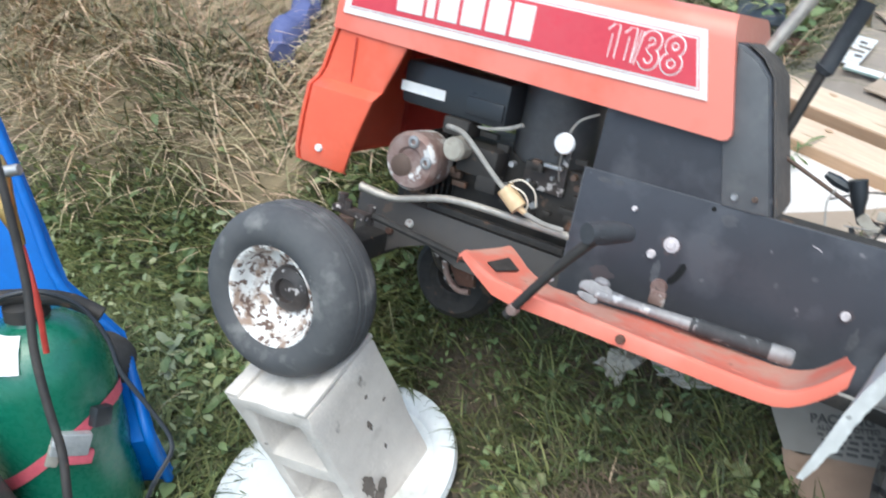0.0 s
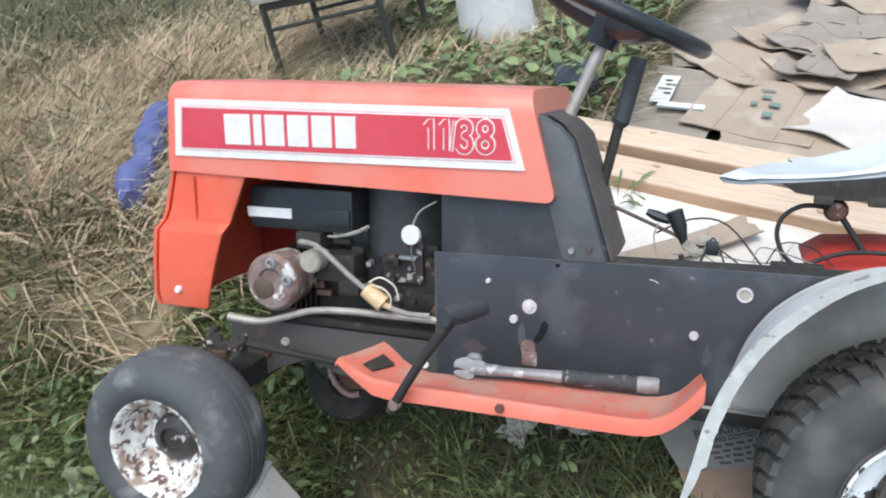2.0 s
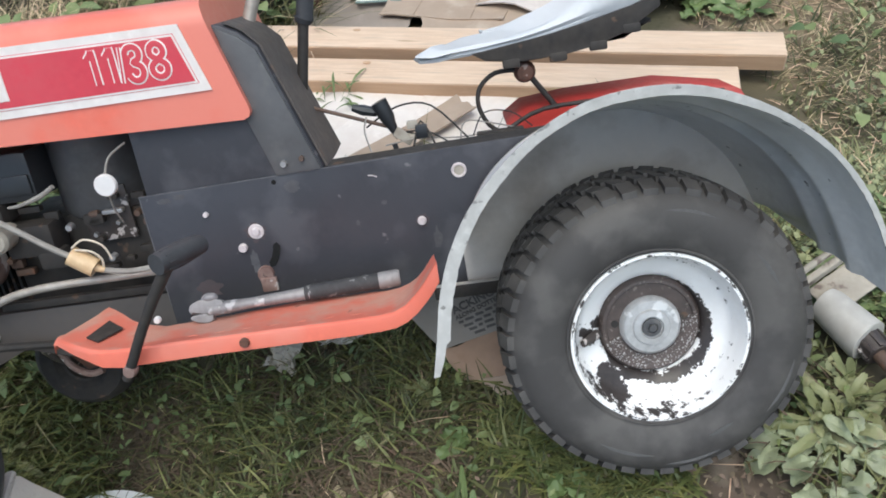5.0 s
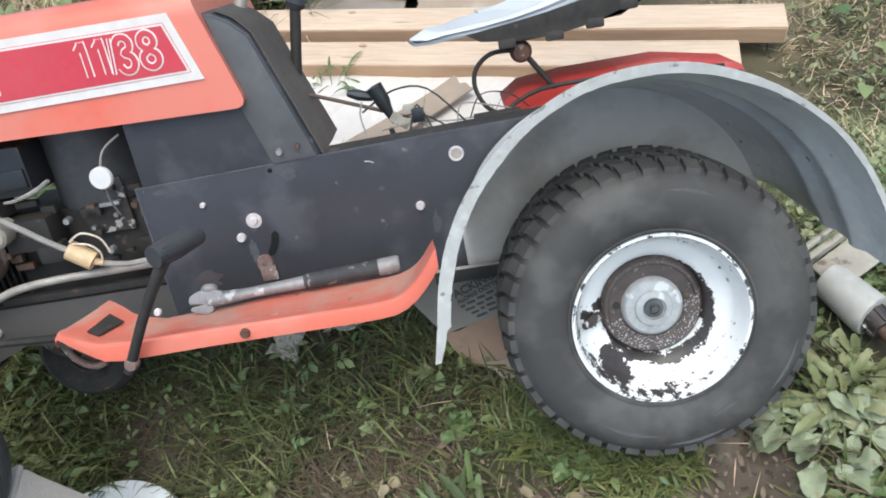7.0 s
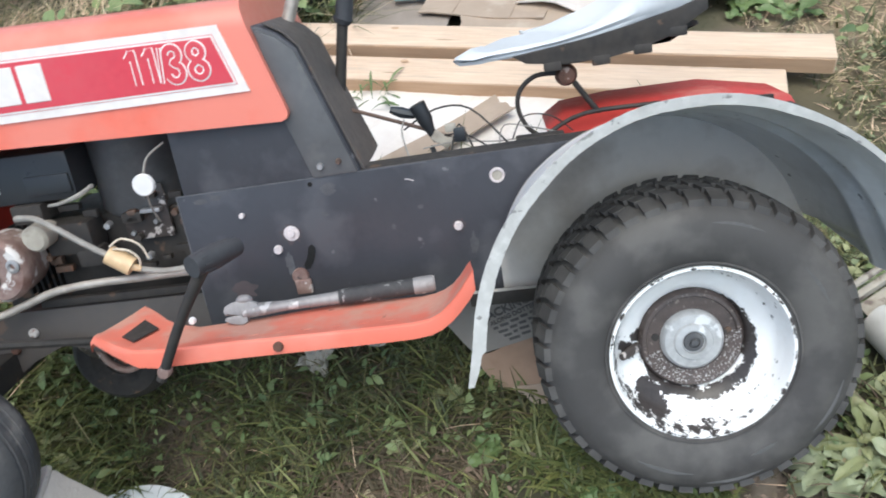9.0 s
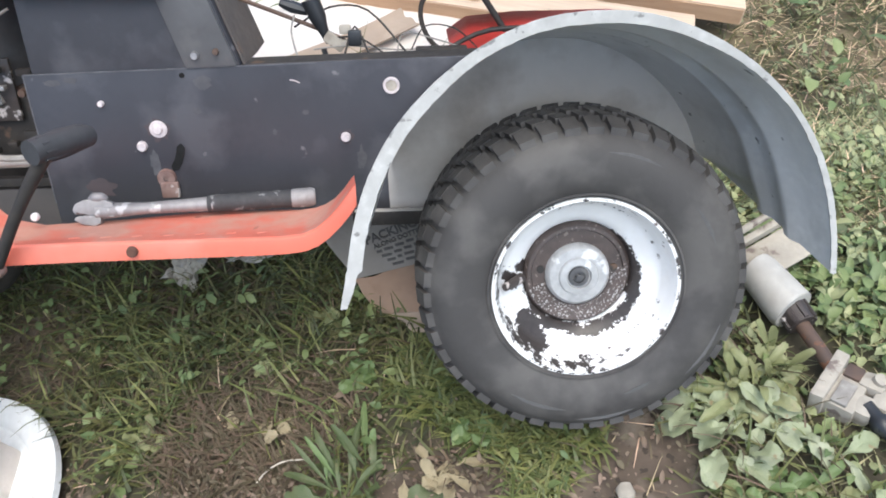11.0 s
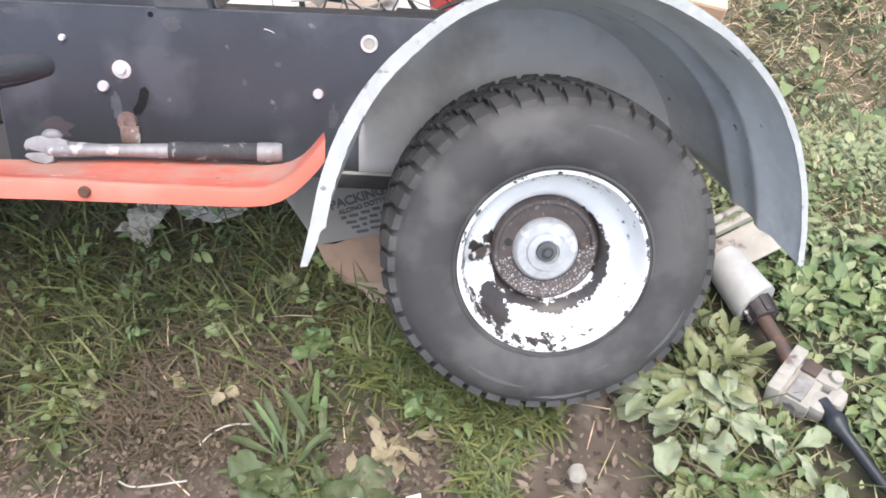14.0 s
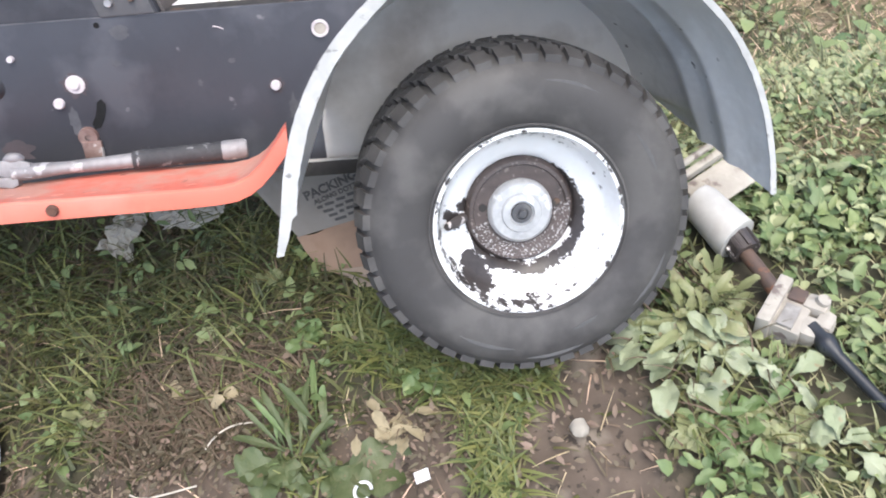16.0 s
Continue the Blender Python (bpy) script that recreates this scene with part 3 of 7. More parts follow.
def build_bonnet():
    bm = bmesh.new()
    outline = [(-1.150, 0.310), (-1.138, 0.462), (-0.512, 0.450), (-0.4735, 0.308), (-0.4725, 0.300), (-0.4755, 0.2935), (-0.483, 0.2903)]
    a = [bm.verts.new((x, -0.015, z)) for x, z in outline]
    b = [bm.verts.new((x, 0.265, z)) for x, z in outline]
    bm.faces.new(a), bm.faces.new(b[::-1])
    for i in range(len(a)):
        bm.faces.new((a[i], b[i], b[i - 1], a[i - 1]))
    tops = [e for e in bm.edges if all(v.co.z > 0.44 for v in e.verts) and abs(e.verts[0].co.y - e.verts[1].co.y) < 0.01]
    bmesh.ops.bevel(bm, geom=tops, offset=0.034, segments=5, affect="EDGES", profile=0.5)
    sharp = [e for e in bm.edges if e.calc_length() > 0.05 and abs(e.verts[0].co.y - e.verts[1].co.y) < 0.01 and all(v.co.z < 0.35 and v.co.x < -0.482 for v in e.verts)]
    bmesh.ops.bevel(bm, geom=sharp, offset=0.004, segments=2, affect="EDGES", profile=0.5)
    bonnet = part("bonnet", bm, RED, tractor, "orange-red bonnet with chalky sheen")
    y = -0.0165
    bm = bmesh.new()
    prism(bm, [(-1.132, 0.337), (-1.124, 0.433), (-0.540, 0.424), (-0.515, 0.336)], y - 0.0012, y + 0.001)
    decal = part("decal", bm, DECAL_WHITE, bonnet, "crimson decal with off-white border", smooth=False)
    for name, mat, inset, up, label in (("pinstripe", CRIMSON, 0.0108, 0.0017, "thin crimson line"), ("inner_border", DECAL_WHITE, 0.0115, 0.0022, "off-white inner border"), ("decal_field", CRIMSON, 0.0142, 0.0027, "crimson field")):
        bm = bmesh.new()
        prism(bm, [(-1.132 + 1.1 * inset, 0.337 + inset), (-1.124 + inset, 0.433 - inset), (-0.540 - 0.75 * inset, 0.424 - inset), (-0.515 - 1.3 * inset, 0.336 + inset)], y - up, y)
        part(name, bm, mat, decal, label, smooth=False)
    # the maker's mark, as plain white shapes
    x = -1.026
    for w in (0.050, 0.016, 0.036, 0.038, 0.036, 0.036):
        bm = bmesh.new()
        box(bm, (x + w / 2, y - 0.0022, 0.384), (w, 0.0034, 0.050), 0.0016)
        part("mark", bm, DECAL_WHITE, decal, smooth=False)
        x += w + 0.006
    # the model number in outlined strokes, each (x, z) in units of its height
    one = [(-0.16, 0.76), (-0.03, 0.90), (0.02, 0.93), (0.02, 0.06)]
    three = [(-0.20, 0.80), (-0.10, 0.93), (0.08, 0.93), (0.18, 0.80), (0.14, 0.62), (-0.02, 0.53), (0.16, 0.42), (0.20, 0.22), (0.08, 0.06), (-0.10, 0.06), (-0.21, 0.20)]
    eight = [(0.0, 0.52), (-0.17, 0.66), (-0.16, 0.85), (0.0, 0.95), (0.16, 0.85), (0.17, 0.66), (0.0, 0.52), (-0.20, 0.36), (-0.18, 0.15), (0.0, 0.05), (0.18, 0.15), (0.20, 0.36), (0.0, 0.52)]
    tall = 0.0475
    for strokes, x in ((one, -0.660), (one, -0.6355), ([(-0.02, 0.02), (0.10, 0.98)], -0.6265), (three, -0.6065), (eight, -0.5745)):
        digit = None
        for name, mat, r, up in (("model_digit", DECAL_WHITE, 0.120, 0.0030), ("digit_fill", CRIMSON, 0.082, 0.0034)):
            bm = bmesh.new()
            tube(bm, [((a * tall) + x, 0, b * tall) for a, b in strokes], (r if len(strokes) > 2 else r - 0.055) * tall, 12)
            for v in bm.verts:
                v.co.y *= 0.12
            bmesh.ops.translate(bm, verts=bm.verts, vec=(0, y - up, 0.3595))
            digit = part(name, bm, mat, digit or decal, "white outlined character" if mat is DECAL_WHITE else "")
    return bonnet


def build_grille():
    g = None
    rows = [  # z, x front, x rear, y
        (0.309, -1.150, -1.000, -0.010), (0.240, -1.168, -1.030, -0.012), (0.222, -1.176, -1.036, -0.014), (0.208, -1.176, -1.038, -0.036),
        (0.150, -1.179, -1.054, -0.042), (0.095, -1.181, -1.068, -0.044), (0.074, -1.179, -1.074, -0.040), (0.068, -1.172, -1.078, -0.028)]
    for far in (False, True):
        bm = bmesh.new()
        pts = []
        for z, xf, xr, y in rows:
            yy = 0.25 - y if far else y
            pts.append([(xf + 0.006, yy + (-0.008 if far else 0.008), z), (xf + 0.012, yy, z), ((xf + xr) / 2, yy, z), (xr - 0.008, yy, z), (xr, yy + (-0.004 if far else 0.004), z)])
        grid(bm, pts, (0, -0.005 if far else 0.005, 0))
        # The far cheek shows its inside; its shade is painted as darker red.
        ob = part("side_cheek", bm, RED_DEEP if not far else RED_DARK, tractor, "folded orange-red front cheek" if not far else "")
        g = g or ob
    bm = bmesh.new()
    grid(bm, [[(xf, y, z), (xf - 0.004, 0.05, z), (xf - 0.004, 0.2, z), (xf, 0.25 - y, z)] for z, xf, xr, y in rows], (0.006, 0, 0))
    part("grille_front", bm, RED_DEEP, tractor)
    bolt(g, -1.126, 0.106, 0.007, WHITE, -0.044)
    # A dark red bar draws the shade in the fold.
    bm = bmesh.new()
    box(bm, (-1.100, -0.0135, 0.264), (0.0018, 0.003, 0.075), 0)
    part("crease", bm, RED_DARK, g)


def build_body():
    bm = bmesh.new()
    prism(bm, [(-0.662, 0.201), (-0.30, 0.208), (0.20, 0.217), (0.20, 0.0), (-0.30, -0.002), (-0.66, -0.02)], 0.0, 0.006, 0.002)
    panel = part("side_panel", bm, BLACK, tractor, "scuffed black side panel")
    bm = bmesh.new()
    prism(bm, [(-0.40, 0.2055), (0.2, 0.2165), (0.2, 0.2125), (-0.40, 0.2015)], 0.006, 0.05)
    part("top_flange", bm, BLACK_FLAT, tractor)
    bm = bmesh.new()
    prism(bm, [(-0.40, 0.13), (-0.40, 0.20), (0.2, 0.21), (0.2, 0.13)], 0.05, 0.056)
    part("inner_web", bm, BLACK_FLAT, tractor)
    bolt(panel, -0.508, 0.128, 0.0062, PALE_BOLT, 0, washer=0.0112, label="pale bolt with washer")
    bolt(panel, -0.532, 0.106, 0.0068, PALE_BOLT, 0, label="pale bolt")
    bm = bmesh.new()
    turn_y(bm, (-0.207, 0, 0.177), [(0.0072, -0.0015), (0.0078, -0.0035), (0.0102, -0.0035), (0.0108, 0.0)], 28)
    bush = part("bushing", bm, PALE_BOLT, panel, "pale ring bushing")
    bm = bmesh.new()
    turn_y(bm, (-0.207, 0, 0.177), [(0, -0.0020), (0.0040, -0.0020), (0.0074, -0.0012)], 20)
    part("bush_core", bm, CAST, bush)
    bolt(panel, -0.269, 0.111, 0.0066, PALE_BOLT, 0, label="pale bolt")
    bolt(panel, -0.573, 0.163, 0.004, PALE_BOLT, 0)
    bolt(panel, -0.360, 0.028, 0.006, STEEL, 0)
    bm = bmesh.new()
    turn_y(bm, (-0.467, 0, 0.196), [(0, -0.0008), (0.0035, -0.0008), (0.0035, 0)], 10)
    part("hole", bm, VOID, panel)
    bm = bmesh.new()
    mid = [(-0.4835, 0.103), (-0.4855, 0.094), (-0.4895, 0.084), (-0.4955, 0.075)]
    left, right = [], []
    for k, (x, z) in enumerate(mid):
        d = (Vector(mid[min(k + 1, 3)]) - Vector(mid[max(k - 1, 0)])).normalized()
        side = Vector((-d.y, d.x)) * 0.0052
        left.append((x - side.x, z - side.y))
        right.append((x + side.x, z + side.y))
    d0, d1 = Vector((0.15, 1.0)).normalized() * 0.0052, Vector((-0.55, -0.83)).normalized() * 0.0052
    prism(bm, [(mid[0][0] + d0.x * 0.9, mid[0][1] + d0.y)] + left + [(mid[3][0] + d1.x, mid[3][1] + d1.y)] + right[::-1], -0.0012, 0.002)
    part("slot", bm, VOID, panel, "dark curved slot")
    bm = bmesh.new()
    turn_y(bm, (-0.508, 0, 0.062), [(0.0035, -0.006), (0.0115, -0.006), (0.0125, 0.0)], 18)
    turn_y(bm, (-0.508, 0, 0.062), [(0, -0.0035), (0.0036, -0.0035)], 18)
    box(bm, (-0.505, -0.004, 0.046), (0.024, 0.008, 0.022), 0.003)
    part("bracket", bm, SCALE, panel, "pale rusty pivot bracket")
    for k, (x, z, w, h, mat, word) in enumerate(((-0.508, 0.128, 0.0150, 0.0150, STAIN_RUST, "rusty bloom"), (-0.269, 0.111, 0.0100, 0.0100, STAIN_RUST, "rusty bloom"), (-0.520, 0.082, 0.007, 0.018, STAIN_PALE, "pale scuff"),
                                               (-0.596, 0.050, 0.018, 0.014, STAIN_RUST, "rusty bloom"), (-0.250, 0.082, 0.006, 0.016, STAIN_PALE, "pale scuff"), (-0.628, 0.190, 0.010, 0.004, STAIN_PALE, "pale scuff"), (-0.605, 0.193, 0.008, 0.004, STAIN_PALE, "pale scuff"),
                                               (-0.443, 0.186, 0.012, 0.009, STAIN_PALE, "pale scuff"), (-0.455, 0.150, 0.005, 0.004, STAIN_PALE, "pale scuff"), (-0.318, 0.145, 0.004, 0.003, STAIN_PALE, "pale scuff"), (-0.36, 0.12, 0.003, 0.004, STAIN_PALE, "pale scuff"))):
        bm = bmesh.new()
        blot(bm, (x, 0, z), (1, 0, 0), (0, 0, 1), w, h, 3.1 * k, 0.0004)
        part("paint_stain", bm, mat, panel, word)
    # worn bright edges
    for poly in ([(-0.662, 0.2012), (-0.30, 0.2082), (-0.30, 0.2068), (-0.661, 0.1998)], [(-0.662, 0.2012), (-0.6606, 0.2012), (-0.6595, 0.03), (-0.6608, 0.03)]):
        bm = bmesh.new()
        prism(bm, poly, -0.0006, 0.002)
        part("worn_edge", bm, EDGE_WORN, panel, "paint worn along the edge")
    bm = bmesh.new()
    tube(bm, [(-0.334, -0.0003, 0.187), (-0.328, -0.0004, 0.186), (-0.322, -0.0003, 0.183)], 0.0007, 5)
    part("scratch", bm, PALE_BOLT, panel)
    # dashboard tower
    bm = bmesh.new()
    prism(bm, [(-0.652, 0.30), (-0.652, 0.1985), (-0.392, 0.2035), (-0.448, 0.380), (-0.470, 0.402), (-0.492, 0.414), (-0.60, 0.43)], 0.001, 0.153, 0.006)
    dash = part("dash_tower", bm, BLACK, tractor, "black sheet-metal dash tower")
    bm = bmesh.new()
    prism(bm, [(-0.460, 0.2045), (-0.396, 0.2065), (-0.4505, 0.378), (-0.472, 0.398), (-0.498, 0.411), (-0.487, 0.300)], -0.0035, 0.003, 0.0028)
    part("dash_flange", bm, HOUSING, dash, "grey-black rear flange of the dash")
    bolt(dash, -0.446, 0.221, 0.005, STEEL, -0.0035)
    bolt(dash, -0.420, 0.225, 0.004, BROWN, -0.0035)
    bm = bmesh.new()
    v = [(-0.3895, 0.206), (-0.4455, 0.381), (-0.464, 0.402), (-0.489, 0.417)]
    grid(bm, [[(x + 0.001, 0.010, z), (x + 0.003, 0.08, z), (x + 0.001, 0.150 - 0.03 * max(0, z - 0.36) / 0.06, z)] for x, z in v], (-0.003, 0, 0))
    part("dash_back", bm, DASH_FACE, dash, "brownish weathered dash face")
    # frame rail and underside
    bm = bmesh.new()
    prism(bm, [(-1.08, 0.040), (-0.64, 0.040), (-0.64, -0.045), (-0.86, -0.045), (-0.92, -0.02), (-0.98, -0.045), (-1.03, -0.085), (-1.08, -0.06)], 0.030, 0.046, 0.003)
    rail = part("frame_rail", bm, DASH_FACE, tractor, "grimy black frame rail")
    bolt(rail, -0.962, 0.004, 0.008, SCALE, 0.03)
    bolt(rail, -1.001, -0.022, 0.008, RUST, 0.03)
    bm = bmesh.new()
    prism(bm, [(-1.08, 0.03), (-0.3, 0.0), (-0.3, -0.03), (-1.08, -0.04)], 0.16, 0.176, 0.003)
    part("far_rail", bm, BLACK_FLAT, tractor)
    bm = bmesh.new()
    box(bm, (-0.86, 0.10, 0.0), (0.36, 0.13, 0.02), 0.003)
    part("engine_plate", bm, BLACK_FLAT, tractor)
    bm = bmesh.new()
    box(bm, (-0.215, -0.028, 0.008), (0.10, 0.014, 0.020), 0.003)
    bracket = part("axle_bracket", bm, BLACK_FLAT, tractor, "scuffed black axle bracket")
    bm = bmesh.new()
    grid(bm, [[(-0.262 + 0.0105 * k, y + 0.0012 * noise.noise((k * 0.8, 4.0, y * 90)), 0.0187 + 0.0008 * noise.noise((k * 1.3, y * 60, 0.0))) for k in range(10)] for y in (-0.0335, -0.030, -0.0255)], (0, 0, -0.0015))
    part("dust_line", bm, CUP, bracket, "pale dust along the top edge")


def build_engine():
    bm = bmesh.new()
    box(bm, (-0.922, 0.10, 0.247), (0.205, 0.14, 0.076), 0.012)
    box(bm, (-0.86, 0.032, 0.236), (0.07, 0.01, 0.03), 0.004)
    air = part("air_cleaner", bm, PLASTIC, tractor, "black plastic air cleaner box")
    bm = bmesh.new()
    box(bm, (-0.980, 0.0292, 0.239), (0.088, 0.003, 0.017), 0)
    part("sticker", bm, WHITE, air, "blank white sticker")
    bm = bmesh.new()
    turn_y(bm, (0, 0, 0), [(0, -0.075), (0.066, -0.075), (0.074, -0.064), (0.074, 0.08), (0, 0.08)], 32)
    bmesh.ops.rotate(bm, verts=bm.verts, matrix=Matrix.Rotation(radians(90), 3, "X"))
    bmesh.ops.translate(bm, verts=bm.verts, vec=(-0.765, 0.14, 0.235))
    part("blower_housing", bm, HOUSING, tractor, "dark round blower housing")
    bm = bmesh.new()
    box(bm, (-0.80, 0.16, 0.09), (0.24, 0.15, 0.16), 0.012)
    block = part("engine_block", bm, BLACK_FLAT, tractor, "oily dark engine block with fins")
    for i in range(7):
        bm = bmesh.new()
        box(bm, (-0.930 - 0.011 * i, 0.16, 0.10), (0.004, 0.11, 0.12), 0)
        part("fin", bm, BLACK_FLAT, block)
    bm = bmesh.new()
    box(bm, (-0.75, 0.076, 0.165), (0.075, 0.006, 0.085), 0.003)
    plate = part("side_plate", bm, HUB_RUST, block, "rusty steel plate")
    for x, z in ((-0.772, 0.19), (-0.735, 0.15), (-0.775, 0.135)):
        bolt(plate, x, z, 0.004, STEEL, 0.073)
    # muffler
    bm = bmesh.new()
    turn_y(bm, (-0.958, 0.0, 0.125), [(0, -0.010), (0.022, -0.010), (0.026, -0.014), (0.044, -0.014), (0.050, -0.008), (0.051, 0.0), (0.048, 0.05), (0, 0.055)], 32)
    m = part("muffler", bm, SCALE, tractor, "flaking rusty round muffler")
    for x, z in ((-0.955, 0.160), (-0.925, 0.132)):
        bm = bmesh.new()
        turn_y(bm, (x, -0.014, z), [(0.004, -0.001), (0.006, -0.004), (0.010, -0.003), (0.011, 0.001)], 14)
        part("port", bm, STEEL, m)
    bm = bmesh.new()
    turn_y(bm, (-0.975, -0.0125, 0.114), [(0, -0.003), (0.017, -0.003), (0.021, 0)], 16)
    part("soot_patch", bm, BROWN, m)
    # carburettor side
    bm = bmesh.new()
    turn_y(bm, (-0.885, 0.01, 0.166), [(0, -0.018), (0.016, -0.018), (0.020, -0.013), (0.020, 0.015), (0.016, 0.03)], 20)
    carb = part("carburettor", bm, CAST, tractor, "pale cast carburettor bowl")
    bm = bmesh.new()
    box(bm, (-0.855, 0.05, 0.150), (0.075, 0.05, 0.05), 0.008)
    box(bm, (-0.905, 0.05, 0.195), (0.05, 0.05, 0.03), 0.006)
    box(bm, (-0.83, 0.04, 0.118), (0.04, 0.03, 0.03), 0.006)
    part("carburettor_body", bm, BLACK_FLAT, carb)
    random.seed(5)
    for i in range(34):
        bm = bmesh.new()
        x, z = random.uniform(-0.92, -0.67), random.uniform(0.06, 0.20)
        if i % 2:
            turn_y(bm, (x, 0.055, z), [(0, -0.012), (0.005, -0.012), (0.006, 0)], 8)
        else:
            box(bm, (x, 0.06, z), (random.uniform(0.012, 0.035), 0.012, random.uniform(0.006, 0.016)), 0.002, Matrix.Rotation(0, 4, "Y"))
        part("linkage", bm, random.choice((STEEL, BROWN, BLACK_FLAT, BLACK_FLAT, BLACK_FLAT, BLACK_FLAT)), carb)
    bm = bmesh.new()
    tube(bm, [(-0.901, -0.006, 0.200), (-0.886, -0.014, 0.202), (-0.864, -0.018, 0.199), (-0.835, -0.02, 0.180), (-0.80, -0.02, 0.152), (-0.765, -0.02, 0.128)], 0.0045)
    part("fuel_hose", bm, HOSE, tractor, "grey fuel hose")
    bm = bmesh.new()
    tube(bm, [(-0.772, -0.022, 0.136), (-0.742, -0.022, 0.113)], [0.0145, 0.0145], 14, smooth=0)
    tube(bm, [(-0.745, -0.022, 0.115), (-0.730, -0.022, 0.108)], [0.007, 0.004], 10, smooth=0)
    part("fuel_filter", bm, TAN, tractor, "amber inline fuel filter")
    for pts in ([(-0.765, -0.026, 0.148), (-0.745, -0.026, 0.158), (-0.722, -0.024, 0.146), (-0.716, -0.02, 0.122)],
                [(-0.760, -0.028, 0.145), (-0.738, -0.028, 0.140), (-0.728, -0.024, 0.124), (-0.734, -0.02, 0.106)]):
        bm = bmesh.new()
        tube(bm, pts, 0.0016, 6)
        part("wire", bm, CREAM, tractor)
    bm = bmesh.new()
    tube(bm, [(-0.735, -0.02, 0.108), (-0.70, -0.018, 0.100), (-0.668, -0.01, 0.098)], 0.0045)
    part("fuel_hose", bm, HOSE, tractor)
    bm = bmesh.new()
    tube(bm, [(-0.850, 0.0, 0.212), (-0.825, -0.012, 0.216), (-0.79, -0.016, 0.226), (-0.766, -0.02, 0.238)], [0.002, 0.0026, 0.0036, 0.003], 8)
    part("breather_tube", bm, HOSE, tractor, "pale rubber breather tube")
    bm = bmesh.new()
    turn_y(bm, (-0.700, -0.005, 0.226), [(0, -0.004), (0.0145, -0.004), (0.016, -0.002), (0.016, 0.003), (0, 0.004)], 24)
    part("pull_tag", bm, WHITE, tractor, "round white plastic tag on a wire")
    bm = bmesh.new()
    tube(bm, [(-0.700, -0.003, 0.232), (-0.688, 0.0, 0.262), (-0.660, 0.004, 0.280)], 0.0018, 6)
    tube(bm, [(-0.700, -0.003, 0.216), (-0.706, 0.01, 0.19), (-0.708, 0.03, 0.16)], 0.0014, 6)
    part("tag_wire", bm, HOSE, tractor)
    bm = bmesh.new()
    tube(bm, [(-1.050, -0.012, 0.055), (-1.015, -0.006, 0.050), (-0.982, 0.0, 0.050), (-0.93, 0.0, 0.066), (-0.883, 0.0, 0.080), (-0.818, 0.0, 0.086), (-0.74, 0.0, 0.087), (-0.660, 0.004, 0.087)], [0.008, 0.008, 0.0062, 0.0062, 0.0062, 0.0062, 0.0062, 0.0062], 10)
    part("linkage_pipe", bm, PIPE, tractor, "long stained metal pipe")
    bm = bmesh.new()
    box(bm, (-0.80, 0.028, 0.052), (0.26, 0.012, 0.012), 0.002)
    part("belt_guard", bm, BLACK_FLAT, tractor)
    # front axle and steering parts
    bm = bmesh.new()
    box(bm, (-1.03, 0.02, -0.05), (0.05, 0.24, 0.045), 0.006)
    axle = part("front_axle", bm, BLACK_FLAT, tractor, "black front axle beam")
    bm = bmesh.new()
    tube(bm, [(-1.02, -0.08, 0.02), (-1.02, -0.085, -0.075)], 0.014, 12, smooth=0)
    tube(bm, [(-1.02, -0.085, -0.075), (-1.05, -0.16, -0.104)], 0.011, 12, smooth=0)
    part("spindle", bm, BROWN, axle)
    bm = bmesh.new()
    box(bm, (-1.02, -0.07, 0.026), (0.070, 0.022, 0.012), 0.003)
    tube(bm, [(-1.050, -0.058, 0.015), (-1.050, -0.058, 0.048)], 0.009, 8, smooth=0)
    tube(bm, [(-0.996, -0.048, 0.005), (-0.996, -0.048, 0.040)], 0.008, 8, smooth=0)
    tube(bm, [(-1.026, -0.075, 0.030), (-1.026, -0.075, 0.046)], 0.007, 6, smooth=0)
    part("steering_arm", bm, HUB_RUST, axle, "greasy rusty steering arm")
    bm = bmesh.new()
    tube(bm, [(-0.99, -0.05, 0.025), (-0.8, 0.06, -0.04)], 0.007, 8, smooth=0)
    part("tie_rod", bm, BLACK_FLAT, axle)
    # Tyre and rim are coloured black to carry the shade beneath the chassis.
    bm = bmesh.new()
    turn_y(bm, (-0.937, 0.21, -0.133), [(0.038, -0.018), (0.050, -0.030), (0.074, -0.031), (0.088, -0.018), (0.093, 0.0), (0.091, 0.022), (0.078, 0.034), (0.036, 0.034)], 40)
    deck = part("deck_wheel", bm, BLACK_FLAT, tractor, "black rubber deck wheel")
    bm = bmesh.new()
    turn_y(bm, (-0.937, 0.21, -0.133), [(0.039, -0.018), (0.038, -0.025), (0.034, -0.023), (0.031, -0.010), (0.018, -0.008)], 32)
    part("rim", bm, BLACK_FLAT, deck, "black rim with shade painted in")
    bm = bmesh.new()
    turn_y(bm, (-0.937, 0.21, -0.133), [(0.030, -0.008), (0.026, -0.016), (0.010, -0.018), (0.0, -0.018)], 24)
    tube(bm, [(-0.944, 0.20, -0.135), (-0.935, 0.12, -0.08), (-0.93, 0.06, 0.0)], 0.012, 10)
    part("hub", bm, HUB_RUST, deck, "rusty hub and bracket")
    bm = bmesh.new()
    prism(bm, [(-0.905, -0.020), (-0.865, -0.020), (-0.860, -0.075), (-0.850, -0.105), (-0.885, -0.112), (-0.910, -0.080)], 0.112, 0.120, 0.002)
    part("hanger", bm, RUST, deck, "rusty hanger plate")
    bm = bmesh.new()
    tube(bm, [(-0.918, 0.105, -0.070), (-0.905, 0.104, -0.098), (-0.880, 0.104, -0.116), (-0.855, 0.105, -0.112)], 0.006, 8)
